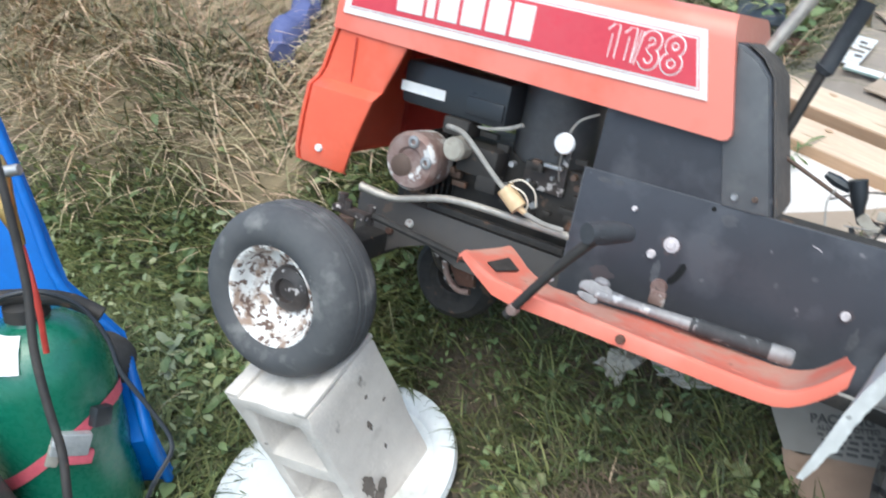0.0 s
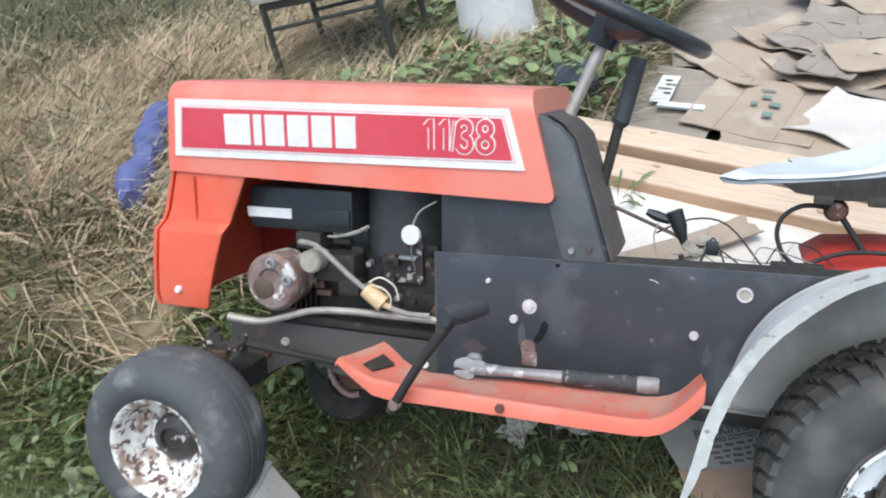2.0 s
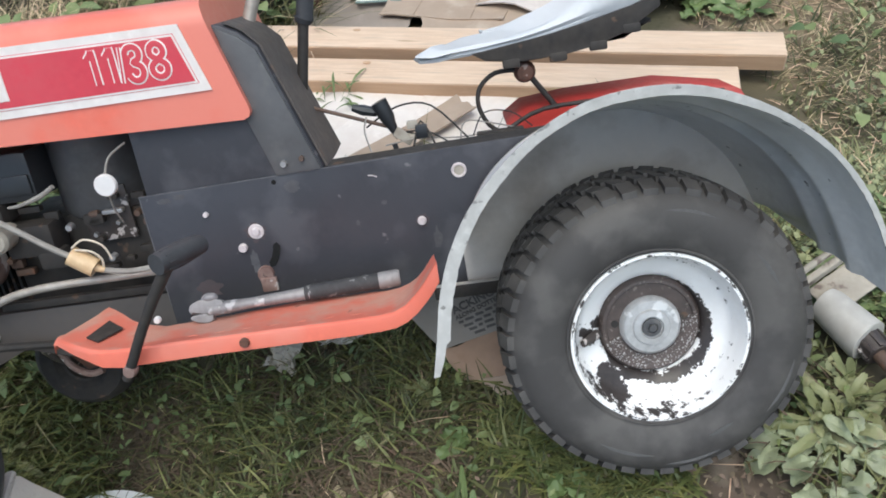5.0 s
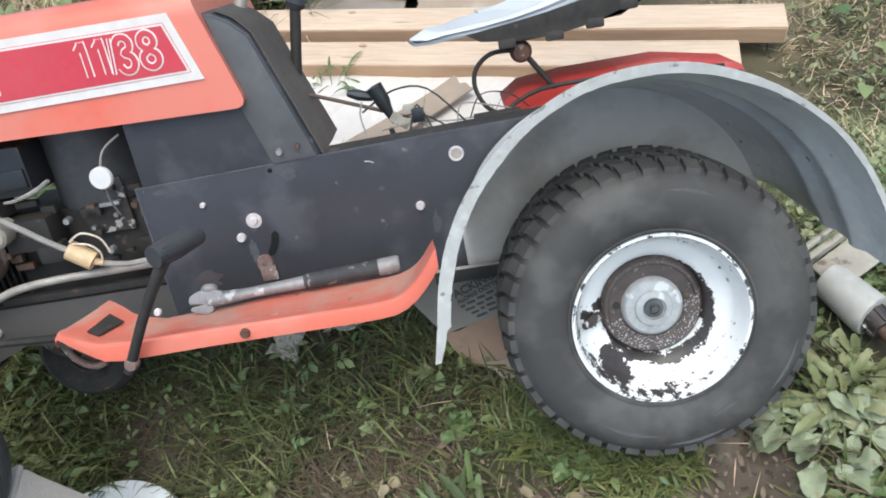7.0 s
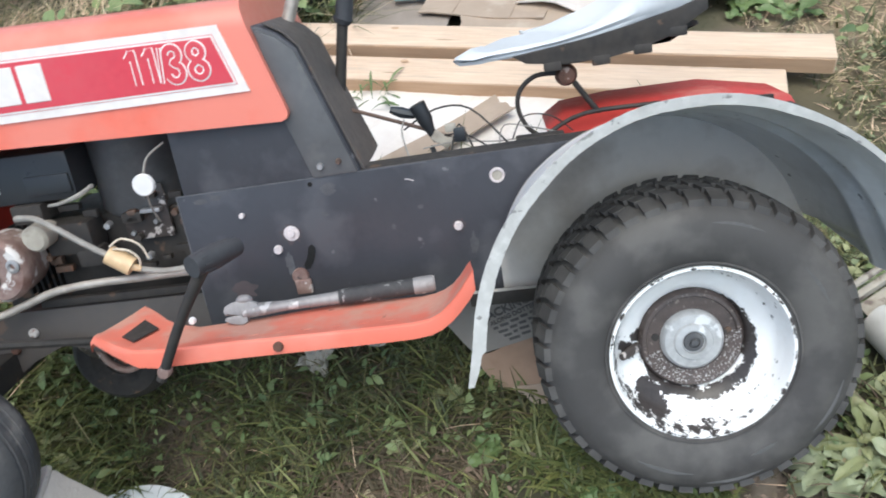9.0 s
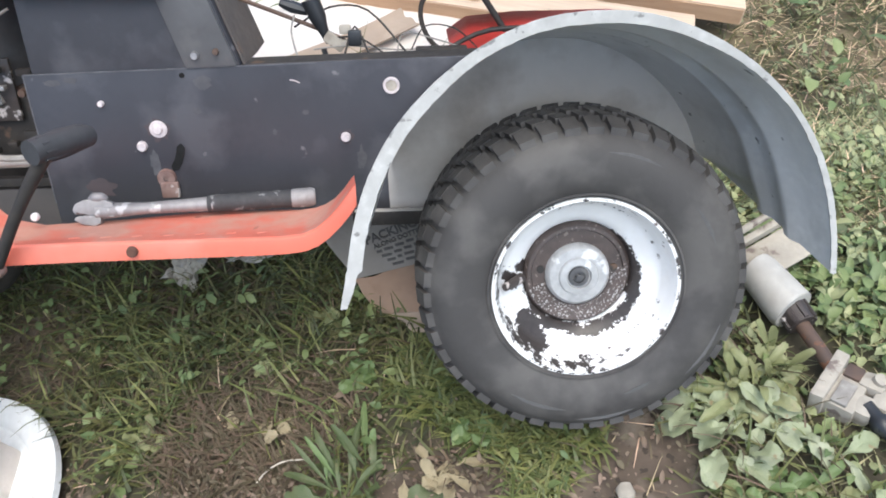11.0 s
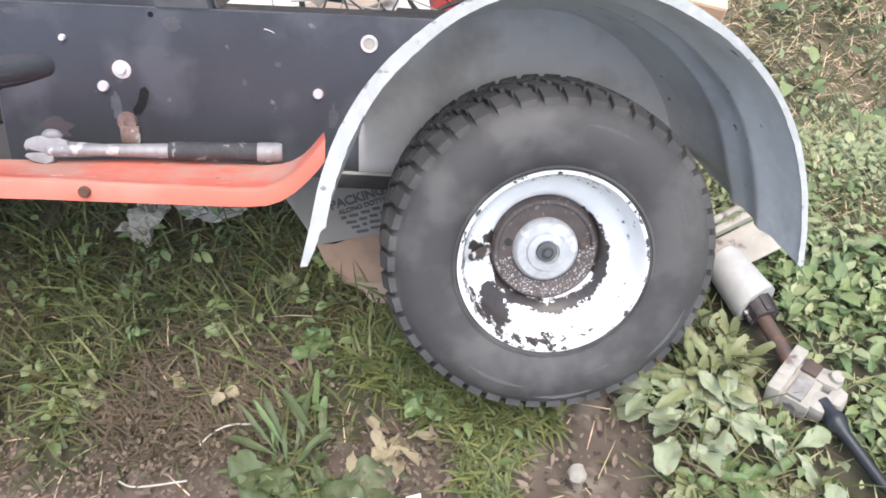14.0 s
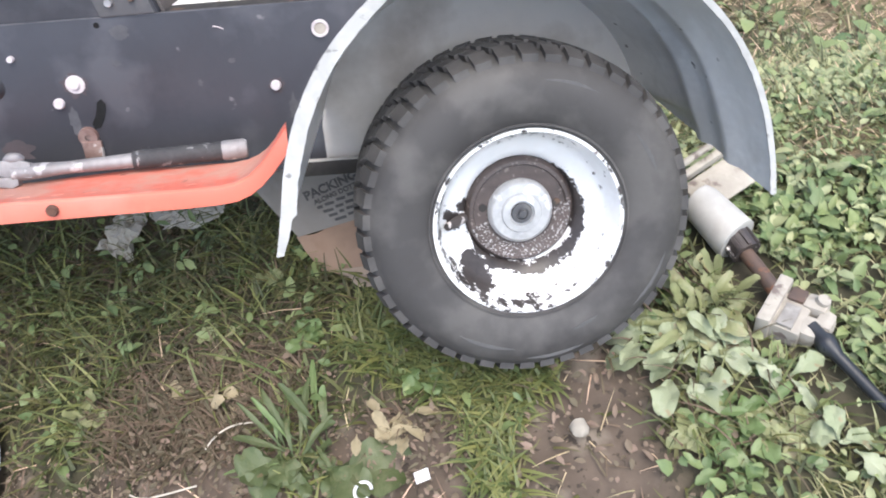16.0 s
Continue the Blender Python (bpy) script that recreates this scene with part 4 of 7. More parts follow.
    part("hanger_flange", bm, SCALE, deck, "pale flaking flange")


def build_board():
    """A pressed tread plate: chamfered nose with a slot, skirt all round, rear end turned up."""
    # x, y, z of the outer edge; x, y, z of the inner edge; skirt depth
    run = [((-0.776, -0.118, 0.052), (-0.742, -0.022, 0.050), 0.008), ((-0.738, -0.147, 0.052), (-0.728, -0.034, 0.050), 0.013), ((-0.704, -0.169, 0.052), (-0.706, -0.054, 0.048), 0.018),
           ((-0.690, -0.174, 0.051), (-0.688, -0.072, 0.046), 0.022), ((-0.664, -0.175, 0.050), (-0.668, -0.083, 0.042), 0.024), ((-0.630, -0.175, 0.050), (-0.636, -0.086, 0.036), 0.023), ((-0.55, -0.175, 0.0505), (-0.55, -0.072, 0.034), 0.022),
           ((-0.45, -0.175, 0.050), (-0.45, -0.056, 0.034), 0.021), ((-0.36, -0.175, 0.0500), (-0.36, -0.056, 0.034), 0.0205), ((-0.328, -0.175, 0.0505), (-0.328, -0.060, 0.035), 0.020), ((-0.308, -0.175, 0.053), (-0.308, -0.064, 0.039), 0.020),
           ((-0.293, -0.175, 0.060), (-0.294, -0.070, 0.046), 0.021), ((-0.279, -0.175, 0.072), (-0.281, -0.076, 0.056), 0.023), ((-0.266, -0.175, 0.087), (-0.270, -0.082, 0.069), 0.025), ((-0.254, -0.175, 0.103), (-0.260, -0.086, 0.083), 0.027), ((-0.246, -0.173, 0.113), (-0.254, -0.089, 0.091), 0.026)]
    rows = []
    for k, (o, i, h) in enumerate(run):
        o, i = Vector(o), Vector(i)
        across = (i - o).normalized()
        row = [o + Vector((0, -0.002, -h)), o + Vector((0, -0.001, -0.007)), o + Vector((0, 0.0005, -0.0025)), o + across * 0.004, o + across * 0.010 + Vector((0, 0, 0.0006)), o + across * 0.016 - Vector((0, 0, 0.0012))]
        row += [o.lerp(i, 0.4) - Vector((0, 0, 0.0016)), o.lerp(i, 0.75) - Vector((0, 0, 0.0014)), i - across * 0.006, i, i + Vector((0, 0.003, -0.014))]
        rows.append(row)
        if k == 0:
            # the rolled front edge of the nose
            rows.insert(0, [p + Vector((-0.004, 0, -0.005)) for p in row])
            rows.insert(0, [p + Vector((-0.005, 0, -0.014)) for p in row[1:2] * 2 + row[2:]])
    bm = bmesh.new()
    grid(bm, [row[3:] for row in rows], (0, 0.0006, -0.0035))
    board = part("running_board", bm, RED_DUSTY, tractor, "dusty orange-red running board")
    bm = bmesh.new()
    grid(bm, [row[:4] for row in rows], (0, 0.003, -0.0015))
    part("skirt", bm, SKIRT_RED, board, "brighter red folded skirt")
    # A black sheet on the uncut plate draws the shaded opening.
    bm = bmesh.new()
    grid(bm, [[(-0.7278, -0.1267, 0.0512), (-0.7178, -0.0757, 0.0500)], [(-0.7034, -0.1455, 0.0512), (-0.686, -0.106, 0.0492)]], (0, 0, 0.0016))
    part("slot", bm, BLACK_FLAT, board, "dark rectangular slot")
    random.seed(3)
    for i in range(8):
        for j in range(3):
            bm = bmesh.new()
            x, y = -0.585 + 0.036 * i + 0.012 * j, -0.148 + 0.020 * j
            z = 0.0500 - 0.018 * (y + 0.175) / 0.089
            tube(bm, [(x, y, z - 0.002), (x + 0.004, y, z), (x + 0.013, y + 0.002, z), (x + 0.017, y + 0.002, z - 0.002)], 0.0010, 6, smooth=0)
            part("tread_rib", bm, RED_DUSTY, board)
    bolt(board, -0.501, 0.040, 0.0065, RUST, -0.1765)
    bolt(board, -0.648, 0.028, 0.009, SCALE, -0.186, depth=0.012)
    bolt(board, -0.638, 0.054, 0.005, WHITE, -0.10)
    # clutch pedal outside the board
    bm = bmesh.new()
    tube(bm, [(-0.560, -0.196, 0.164), (-0.605, -0.196, 0.100), (-0.656, -0.19, 0.016)], [0.0082, 0.0066, 0.0066], 10)
    pedal = part("clutch_pedal", bm, BLACK_FLAT, tractor, "bent black foot pedal")
    bm = bmesh.new()
    tube(bm, [(-0.570, -0.206, 0.168), (-0.556, -0.18, 0.168), (-0.546, -0.155, 0.166), (-0.540, -0.134, 0.163)], [0.0135, 0.0140, 0.0138, 0.0120], 16)
    sleeve = part("pad", bm, DUSTY_RUBBER, pedal, "black rubber pedal sleeve")
    ends = Vector((-0.566, -0.200, 0.168)), Vector((-0.543, -0.140, 0.1645))
    way = (ends[1] - ends[0]).normalized()
    side = way.cross(Vector((0, 0, 1))).normalized()
    over = side.cross(way)
    for k in range(9):
        a = radians(40 * k)
        out = (math.cos(a) * side + math.sin(a) * over)
        bm = bmesh.new()
        tube(bm, [ends[0] + out * 0.0132, ends[0].lerp(ends[1], 0.5) + out * 0.0138, ends[1] + out * 0.0126], [0.0014, 0.0022, 0.0014], 6)
        part("rib", bm, DUSTY_RUBBER, sleeve)


def wheel(name, at, tilt, steer, size, big, label):
    w = new(name)
    w.parent = tractor
    w.matrix_local = pose(*at, tilt, 0, steer) @ Matrix.Diagonal((size, size, size, 1))
    tagged(w, label)
    if big:
        prof = [(0.102, -0.068), (0.110, -0.078), (0.128, -0.085), (0.150, -0.087), (0.168, -0.082), (0.180, -0.071), (0.186, -0.056), (0.188, -0.02),
                (0.188, 0.03), (0.186, 0.06), (0.178, 0.074), (0.150, 0.083), (0.118, 0.075), (0.106, 0.062)]
        mat = TYRE
    else:
        prof = [(0.086, -0.052), (0.094, -0.060), (0.112, -0.066), (0.130, -0.062), (0.143, -0.050), (0.1505, -0.034), (0.1525, -0.02), (0.1500, -0.019), (0.1500, -0.015), (0.1535, -0.014),
                (0.1535, -0.003), (0.151, -0.002), (0.151, 0.002), (0.1535, 0.003), (0.1535, 0.014), (0.150, 0.015), (0.150, 0.019), (0.1525, 0.02), (0.1505, 0.034), (0.143, 0.05), (0.128, 0.062), (0.09, 0.056), (0.086, 0.05)]
        mat = TYRE_OLD
    bm = bmesh.new()
    turn_y(bm, (0, 0, 0), prof, 96)
    tyre = part("tyre", bm, mat, w, "dusty black turf tyre" if big else "greyed ribbed front tyre")
    if big:
        # raised rings on the sidewall
        for r, y in ((0.1125, -0.0798),):
            bm = bmesh.new()
            turn_y(bm, (0, 0, 0), [(r - 0.002, y + 0.002), (r - 0.001, y - 0.0012), (r + 0.001, y - 0.0012), (r + 0.002, y + 0.002)], 96)
            part("sidewall_ring", bm, TYRE, tyre)
        for k, (r, a0, a1) in enumerate(((0.160, 62, 84), (0.152, 236, 262), (0.166, 268, 292), (0.150, 20, 40), (0.163, 318, 344), (0.140, 290, 304))):
            bm = bmesh.new()
            y = -0.0872 if r < 0.155 else -0.0858 + (r - 0.155) * 0.25
            grid(bm, [[((r + dr * w) * math.cos(a), y + abs(dr) * 0.02, (r + dr * w) * math.sin(a)) for a, w in ((radians(a0 + (a1 - a0) * i / 14), math.sin(math.pi * i / 14) * (1 + 0.5 * noise.noise((i * 0.9, k, 0))) + 0.05) for i in range(15))] for dr in (-0.0022, 0.0, 0.0022)], (0, 0.0012, 0))
            part("scuff", bm, SCUFF, tyre, "pale dusty scuff")
        count = 46
        bm = bmesh.new()

        def lug(a0, a1, ya, yb, r0, ra, rb, lean):
            v = []
            for y, r1, sh in ((ya, ra, 0.0), (yb, rb, lean)):
                for a in (a0 + sh, a1 + sh):
                    for r in (r0, r1):
                        v.append(bm.verts.new((r * math.cos(a), y, r * math.sin(a))))
            for f in ((0, 1, 3, 2), (4, 6, 7, 5), (0, 4, 5, 1), (2, 3, 7, 6), (1, 5, 7, 3), (0, 2, 6, 4)):
                bm.faces.new([v[i] for i in f])
        s = 2 * math.pi / count
        for i in range(count):
            a = i * s
            for side in (-1, 1):
                lug(a, a + s * 0.70, side * 0.0740, side * 0.050, 0.172, 0.1850, 0.1935, s * 0.06)
                lug(a + s * 0.25, a + s * 0.85, side * 0.046, side * 0.024, 0.185, 0.1935, 0.1945, s * 0.16)
            lug(a + s * 0.6, a + s * 1.2, -0.020, 0.0, 0.185, 0.1945, 0.195, s * 0.14)
            lug(a + s * 0.9, a + s * 1.5, 0.003, 0.020, 0.185, 0.195, 0.1945, -s * 0.14)
        part("tread", bm, TYRE, tyre, "worn turf tread lugs", smooth=False)
        bm = bmesh.new()
        turn_y(bm, (0, 0, 0), [(0.104, -0.062), (0.1085, -0.073), (0.1080, -0.0790), (0.1045, -0.0790), (0.1015, -0.071), (0.0998, -0.064), (0.0980, -0.056), (0.0950, -0.0505), (0.0945, -0.0475), (0.087, -0.0405), (0.076, -0.033), (0.068, -0.027), (0.064, -0.018), (0.062, 0.0)], 96)
        rim = part("rim", bm, FLAKED_RIM, w, "white-painted steel rim with chipped paint")
        bm = bmesh.new()
        turn_y(bm, (0, 0, 0), [(0.0655, -0.012), (0.0645, -0.022), (0.060, -0.027), (0.056, -0.0275), (0.0545, -0.0245), (0.044, -0.0245), (0.0, -0.021)], 56)
        disc = part("rim_centre", bm, DISC_RUST, rim, "rusty greasy wheel centre")
        bm = bmesh.new()
        grid(bm, [[(r * math.cos(a), dy, r * math.sin(a)) for a in (radians(196 + 4.5 * k) for k in range(39))] for r, dy in ((0.0415, -0.0255), (0.052, -0.0255), (0.0550, -0.0278), (0.0598, -0.0278), (0.0612, -0.0265))], (0, 0.001, 0))
        part("worn_ring", bm, DISC_FLAKE, rim, "ring with flaking pale paint over rust")
        # Black discs on the wheel centre draw the shade inside the bolt holes.
        for a in (8, 172):
            bm = bmesh.new()
            turn_y(bm, (0.0445 * math.cos(radians(a)), -0.0250, 0.0445 * math.sin(radians(a))), [(0, -0.001), (0.0048, -0.001), (0.0048, 0.002)], 14)
            part("bolt_hole", bm, BLACK_FLAT, disc)
        bm = bmesh.new()
        turn_y(bm, (0, 0, 0), [(0.039, -0.022), (0.038, -0.030), (0.034, -0.034), (0.024, -0.035), (0.0225, -0.038), (0.015, -0.039), (0.014, -0.035), (0.006, -0.035), (0.0, -0.035)], 40)
        hub = part("hub", bm, CAP, rim, "dull grey axle hub")
        bm = bmesh.new()
        turn_y(bm, (0, 0, 0), [(0.0125, -0.0365), (0.0115, -0.0385), (0.0075, -0.0388), (0.0070, -0.0362), (0.0042, -0.0362), (0.0038, -0.0415), (0, -0.0418)], 28)
        part("axle_end", bm, HOUSING, hub, "dark grooved axle end")
        bm = bmesh.new()
        tube(bm, [(-0.068, -0.030, -0.002), (-0.082, -0.046, -0.003), (-0.090, -0.054, -0.004)], [0.0065, 0.0060, 0.0045], 10, smooth=0)
        part("valve", bm, HUB_RUST, rim)
    else:
        bm = bmesh.new()
        turn_y(bm, (0, 0, 0), [(0.0865, -0.050), (0.0895, -0.054), (0.0885, -0.057), (0.085, -0.056), (0.080, -0.050), (0.077, -0.030), (0.070, -0.012), (0.050, 0.0), (0.034, 0.002)], 56)
        rim = part("rim", bm, WHITE_RIM_RUSTY, w, "white rim with flaking paint and rust")
        bm = bmesh.new()
        turn_y(bm, (0, 0, 0), [(0.044, 0.003), (0.040, -0.008), (0.030, -0.014), (0.022, -0.016), (0.020, -0.008), (0, -0.008)], 32)
        part("hub", bm, HUB_RUST, rim, "rusty hub")
    return w


def build_fender():
    prof = [(-0.262, 0.004), (-0.252, 0.050), (-0.242, 0.100), (-0.225, 0.150), (-0.198, 0.198), (-0.160, 0.240), (-0.115, 0.274), (-0.065, 0.296), (-0.012, 0.303), (0.040, 0.299),
            (0.090, 0.282), (0.137, 0.255), (0.180, 0.218), (0.215, 0.172), (0.240, 0.120), (0.255, 0.070), (0.263, 0.028)]
    pts, fine = [Vector(p) for p in prof], []
    for i in range(len(pts) - 1):
        p0, p1, p2, p3 = pts[max(i - 1, 0)], pts[i], pts[i + 1], pts[min(i + 2, len(pts) - 1)]
        for k in range(5):
            u = k / 5
            p = 0.5 * (2 * p1 + (p2 - p0) * u + (2 * p0 - 5 * p1 + 4 * p2 - p3) * u * u + (3 * p1 - p0 - 3 * p2 + p3) * u ** 3)
            fine.append((p.x, p.y))
    fine.append(prof[-1])
    n = len(fine)

    def shrink(u, y):
        """The strip draws in towards the body, more so over the top and behind."""
        return 1 - (0.13 + 0.09 * smooth_step(u, 0.12, 0.5)) * (y + 0.26) / 0.245
    bm = bmesh.new()
    rows = []
    ys = [-0.260, -0.245, -0.225, -0.205, -0.195, -0.185, -0.175, -0.155, -0.145, -0.135, -0.125, -0.10, -0.07, -0.04, -0.015]
    for y in ys:
        row = []
        for i, (x, z) in enumerate(fine):
            u = i / (n - 1)
            # the strip narrows to a point at its front foot and is cut at a slant behind
            yy = y
            if u < 0.12:
                yy = -0.26 + (y + 0.26) * (0.12 + 0.88 * (u / 0.12) ** 1.2)
            kk = shrink(u, yy)
            bead = 1 - 0.022 * smooth_step(u, 0.35, 0.6) if y in (-0.195, -0.185, -0.145, -0.135) else 1.0
            lift = 0.055 * smooth_step(u, 0.88, 1.0) * (y + 0.26) / 0.245
            row.append((x * kk * bead, yy, z * kk * bead + lift))
        rows.append(row)
    grid(bm, rows, (0, 0, -0.0025))
    fender = part("fender", bm, GALV, tractor, "dull grey bare metal rear fender")
    # flat lip facing outwards, broad in front and thin behind
    bm = bmesh.new()
    outer, inner = [], []
    for i in range(2 * (n - 1) + 1):
        u = i / (2 * (n - 1))
        s = u * (n - 1)
        a = min(int(s), n - 2)
        p = Vector(fine[a]).lerp(Vector(fine[a + 1]), s - a)
        d = -p.normalized() if p.length > 0.1 else Vector((1, 0))
        if u < 0.2:
            d = d.lerp(Vector((1, 0)), 1 - u / 0.2).normalized()
        wide = 0.006 + 0.004 * smooth_step(u, 0.0, 0.05) + 0.004 * smooth_step(u, 0.055, 0.062) - 0.004 * smooth_step(u, 0.15, 0.4) - 0.006 * smooth_step(u, 0.5, 0.8)
        wide += 0.0010 * noise.noise((s * 0.19, 3.0, 0.0)) + 0.0010 * noise.noise((s * 1.1, 9.0, 0.0))
        jag = 0.0005 * noise.noise((s * 2.1, 1.0, 7.0))
        q = p - d * (0.0015 + jag)
        r = p + d * wide
        outer.append((q.x, -0.2615, q.y))
        inner.append((r.x, -0.2600, r.y))
    grid(bm, [outer, inner], (0, 0.0022, 0))
    part("lip", bm, GALV_EDGE, fender, "pale scuffed outer lip with a ragged edge")
    bm = bmesh.new()
    arc = [(x * shrink(i / (n - 1), -0.018), z * shrink(i / (n - 1), -0.018)) for i, (x, z) in enumerate(fine)][7:-7]
    prism(bm, arc + [(0.17, 0.0), (-0.215, -0.004)], -0.016, -0.012)
    part("inner_wall", bm, GALV_IN, fender, "dirty grey inner fender wall")


def build_seat():
    low = [(-0.252, 0.318), (-0.205, 0.318), (-0.158, 0.320), (-0.10, 0.325), (-0.05, 0.331), (0.01, 0.341), (0.072, 0.354), (0.114, 0.369), (0.138, 0.392), (0.152, 0.425), (0.160, 0.47), (0.165, 0.53), (0.169, 0.60)]
    high = [(-0.250, 0.324), (-0.20, 0.325), (-0.150, 0.327), (-0.105, 0.332), (-0.06, 0.342), (-0.028, 0.354), (0.000, 0.372), (0.018, 0.392), (0.030, 0.415), (0.036, 0.445), (0.04, 0.48), (0.046, 0.53), (0.052, 0.60)]
    rows = []
    for (lx, lz), (hx, hz), k in zip(low, high, range(13)):
        dip = 0.020 * smooth_step(k, 0, 4)
        back = (0.11, 0.07, 0.035, 0.015)[k] if k < 4 else 0.060 * smooth_step(k, 4, 9)
        lx, lz = (hx - 0.004, hz - 0.004) if k == 0 else (lx, lz)
        rows.append([(lx, 0.13, lz), ((lx + hx) / 2 + 0.004, 0.122, (lz + hz) / 2), (hx, 0.135, hz), (hx + 0.03 + dip, 0.19, hz - dip * 0.9 - 0.004), (hx + 0.045 + dip + (0.5 * back if k > 3 else 0), 0.30, hz - dip - 0.006),
                     (hx + 0.03 + dip + back, 0.40, hz - dip * 0.9 - 0.006), (hx + back, 0.44, hz - 0.008), ((lx + hx) / 2 + back, 0.45, (lz + hz) / 2 - 0.004), (lx + back, 0.445, lz)])
    bm = bmesh.new()
    grid(bm, rows, (0.006, 0.004, -0.006))
    bmesh.ops.subdivide_edges(bm, edges=bm.edges, cuts=1, use_grid_fill=True, smooth=0.6)
    seat = part("seat", bm, SEAT, tractor, "chalky pale blue-grey bucket seat")
    bm = bmesh.new()
    prism(bm, [(-0.168, 0.3155), (-0.10, 0.3225), (-0.05, 0.3285), (0.01, 0.3385), (0.072, 0.3515), (0.112, 0.3655), (0.112, 0.345), (0.06, 0.315), (0.02, 0.303), (-0.03, 0.296), (-0.09, 0.294), (-0.150, 0.304)], 0.123, 0.130, 0.002)
    prism(bm, [(-0.150, 0.302), (-0.05, 0.300), (0.06, 0.306), (0.10, 0.330), (0.10, 0.324), (0.02, 0.303), (-0.03, 0.296), (-0.09, 0.294)], 0.130, 0.43, 0.002)
    base = part("seat_pan", bm, BLACK_FLAT, seat, "dark steel seat pan")
    for x, z in ((-0.11, 0.294), (-0.04, 0.294), (0.02, 0.302), (0.07, 0.320)):
        bm = bmesh.new()
        box(bm, (x, 0.128, z), (0.026, 0.012, 0.014), 0.003)
        part("bracket", bm, BLACK_FLAT, base)
    bm = bmesh.new()
    turn_y(bm, (-0.09, 0.15, 0.276), [(0, -0.018), (0.012, -0.014), (0.017, 0), (0.012, 0.014), (0, 0.018)], 18)
    part("pivot", bm, RUST, base)
    bm = bmesh.new()
    tube(bm, [(-0.102, 0.15, 0.280), (-0.135, 0.15, 0.280), (-0.160, 0.15, 0.262), (-0.166, 0.15, 0.235), (-0.155, 0.15, 0.205), (-0.135, 0.15, 0.188), (-0.11, 0.15, 0.182)], 0.0036, 10)
    part("spring", bm, BLACK_FLAT, base, "bent seat spring")
    bm = bmesh.new()
    tube(bm, [(-0.085, 0.15, 0.272), (-0.04, 0.15, 0.205)], 0.0045, 8, smooth=0)
    part("support_rod", bm, BLACK_FLAT, base)
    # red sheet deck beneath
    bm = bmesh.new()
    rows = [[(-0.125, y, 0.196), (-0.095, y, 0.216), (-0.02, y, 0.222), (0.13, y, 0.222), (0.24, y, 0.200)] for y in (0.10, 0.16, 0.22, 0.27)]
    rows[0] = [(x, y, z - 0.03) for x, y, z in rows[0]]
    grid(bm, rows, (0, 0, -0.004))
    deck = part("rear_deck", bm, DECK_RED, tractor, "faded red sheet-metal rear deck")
    bm = bmesh.new()
    prism(bm, [(0.00, 0.210), (0.03, 0.224), (0.20, 0.214), (0.20, 0.200)], 0.115, 0.122)
    part("deck_slot", bm, BLACK_FLAT, deck)
    bm = bmesh.new()
    tube(bm, [(-0.13, 0.11, 0.198), (-0.07, 0.115, 0.222), (0.04, 0.12, 0.222)], 0.0035, 8)
    part("deck_cable", bm, BLACK_FLAT, deck)


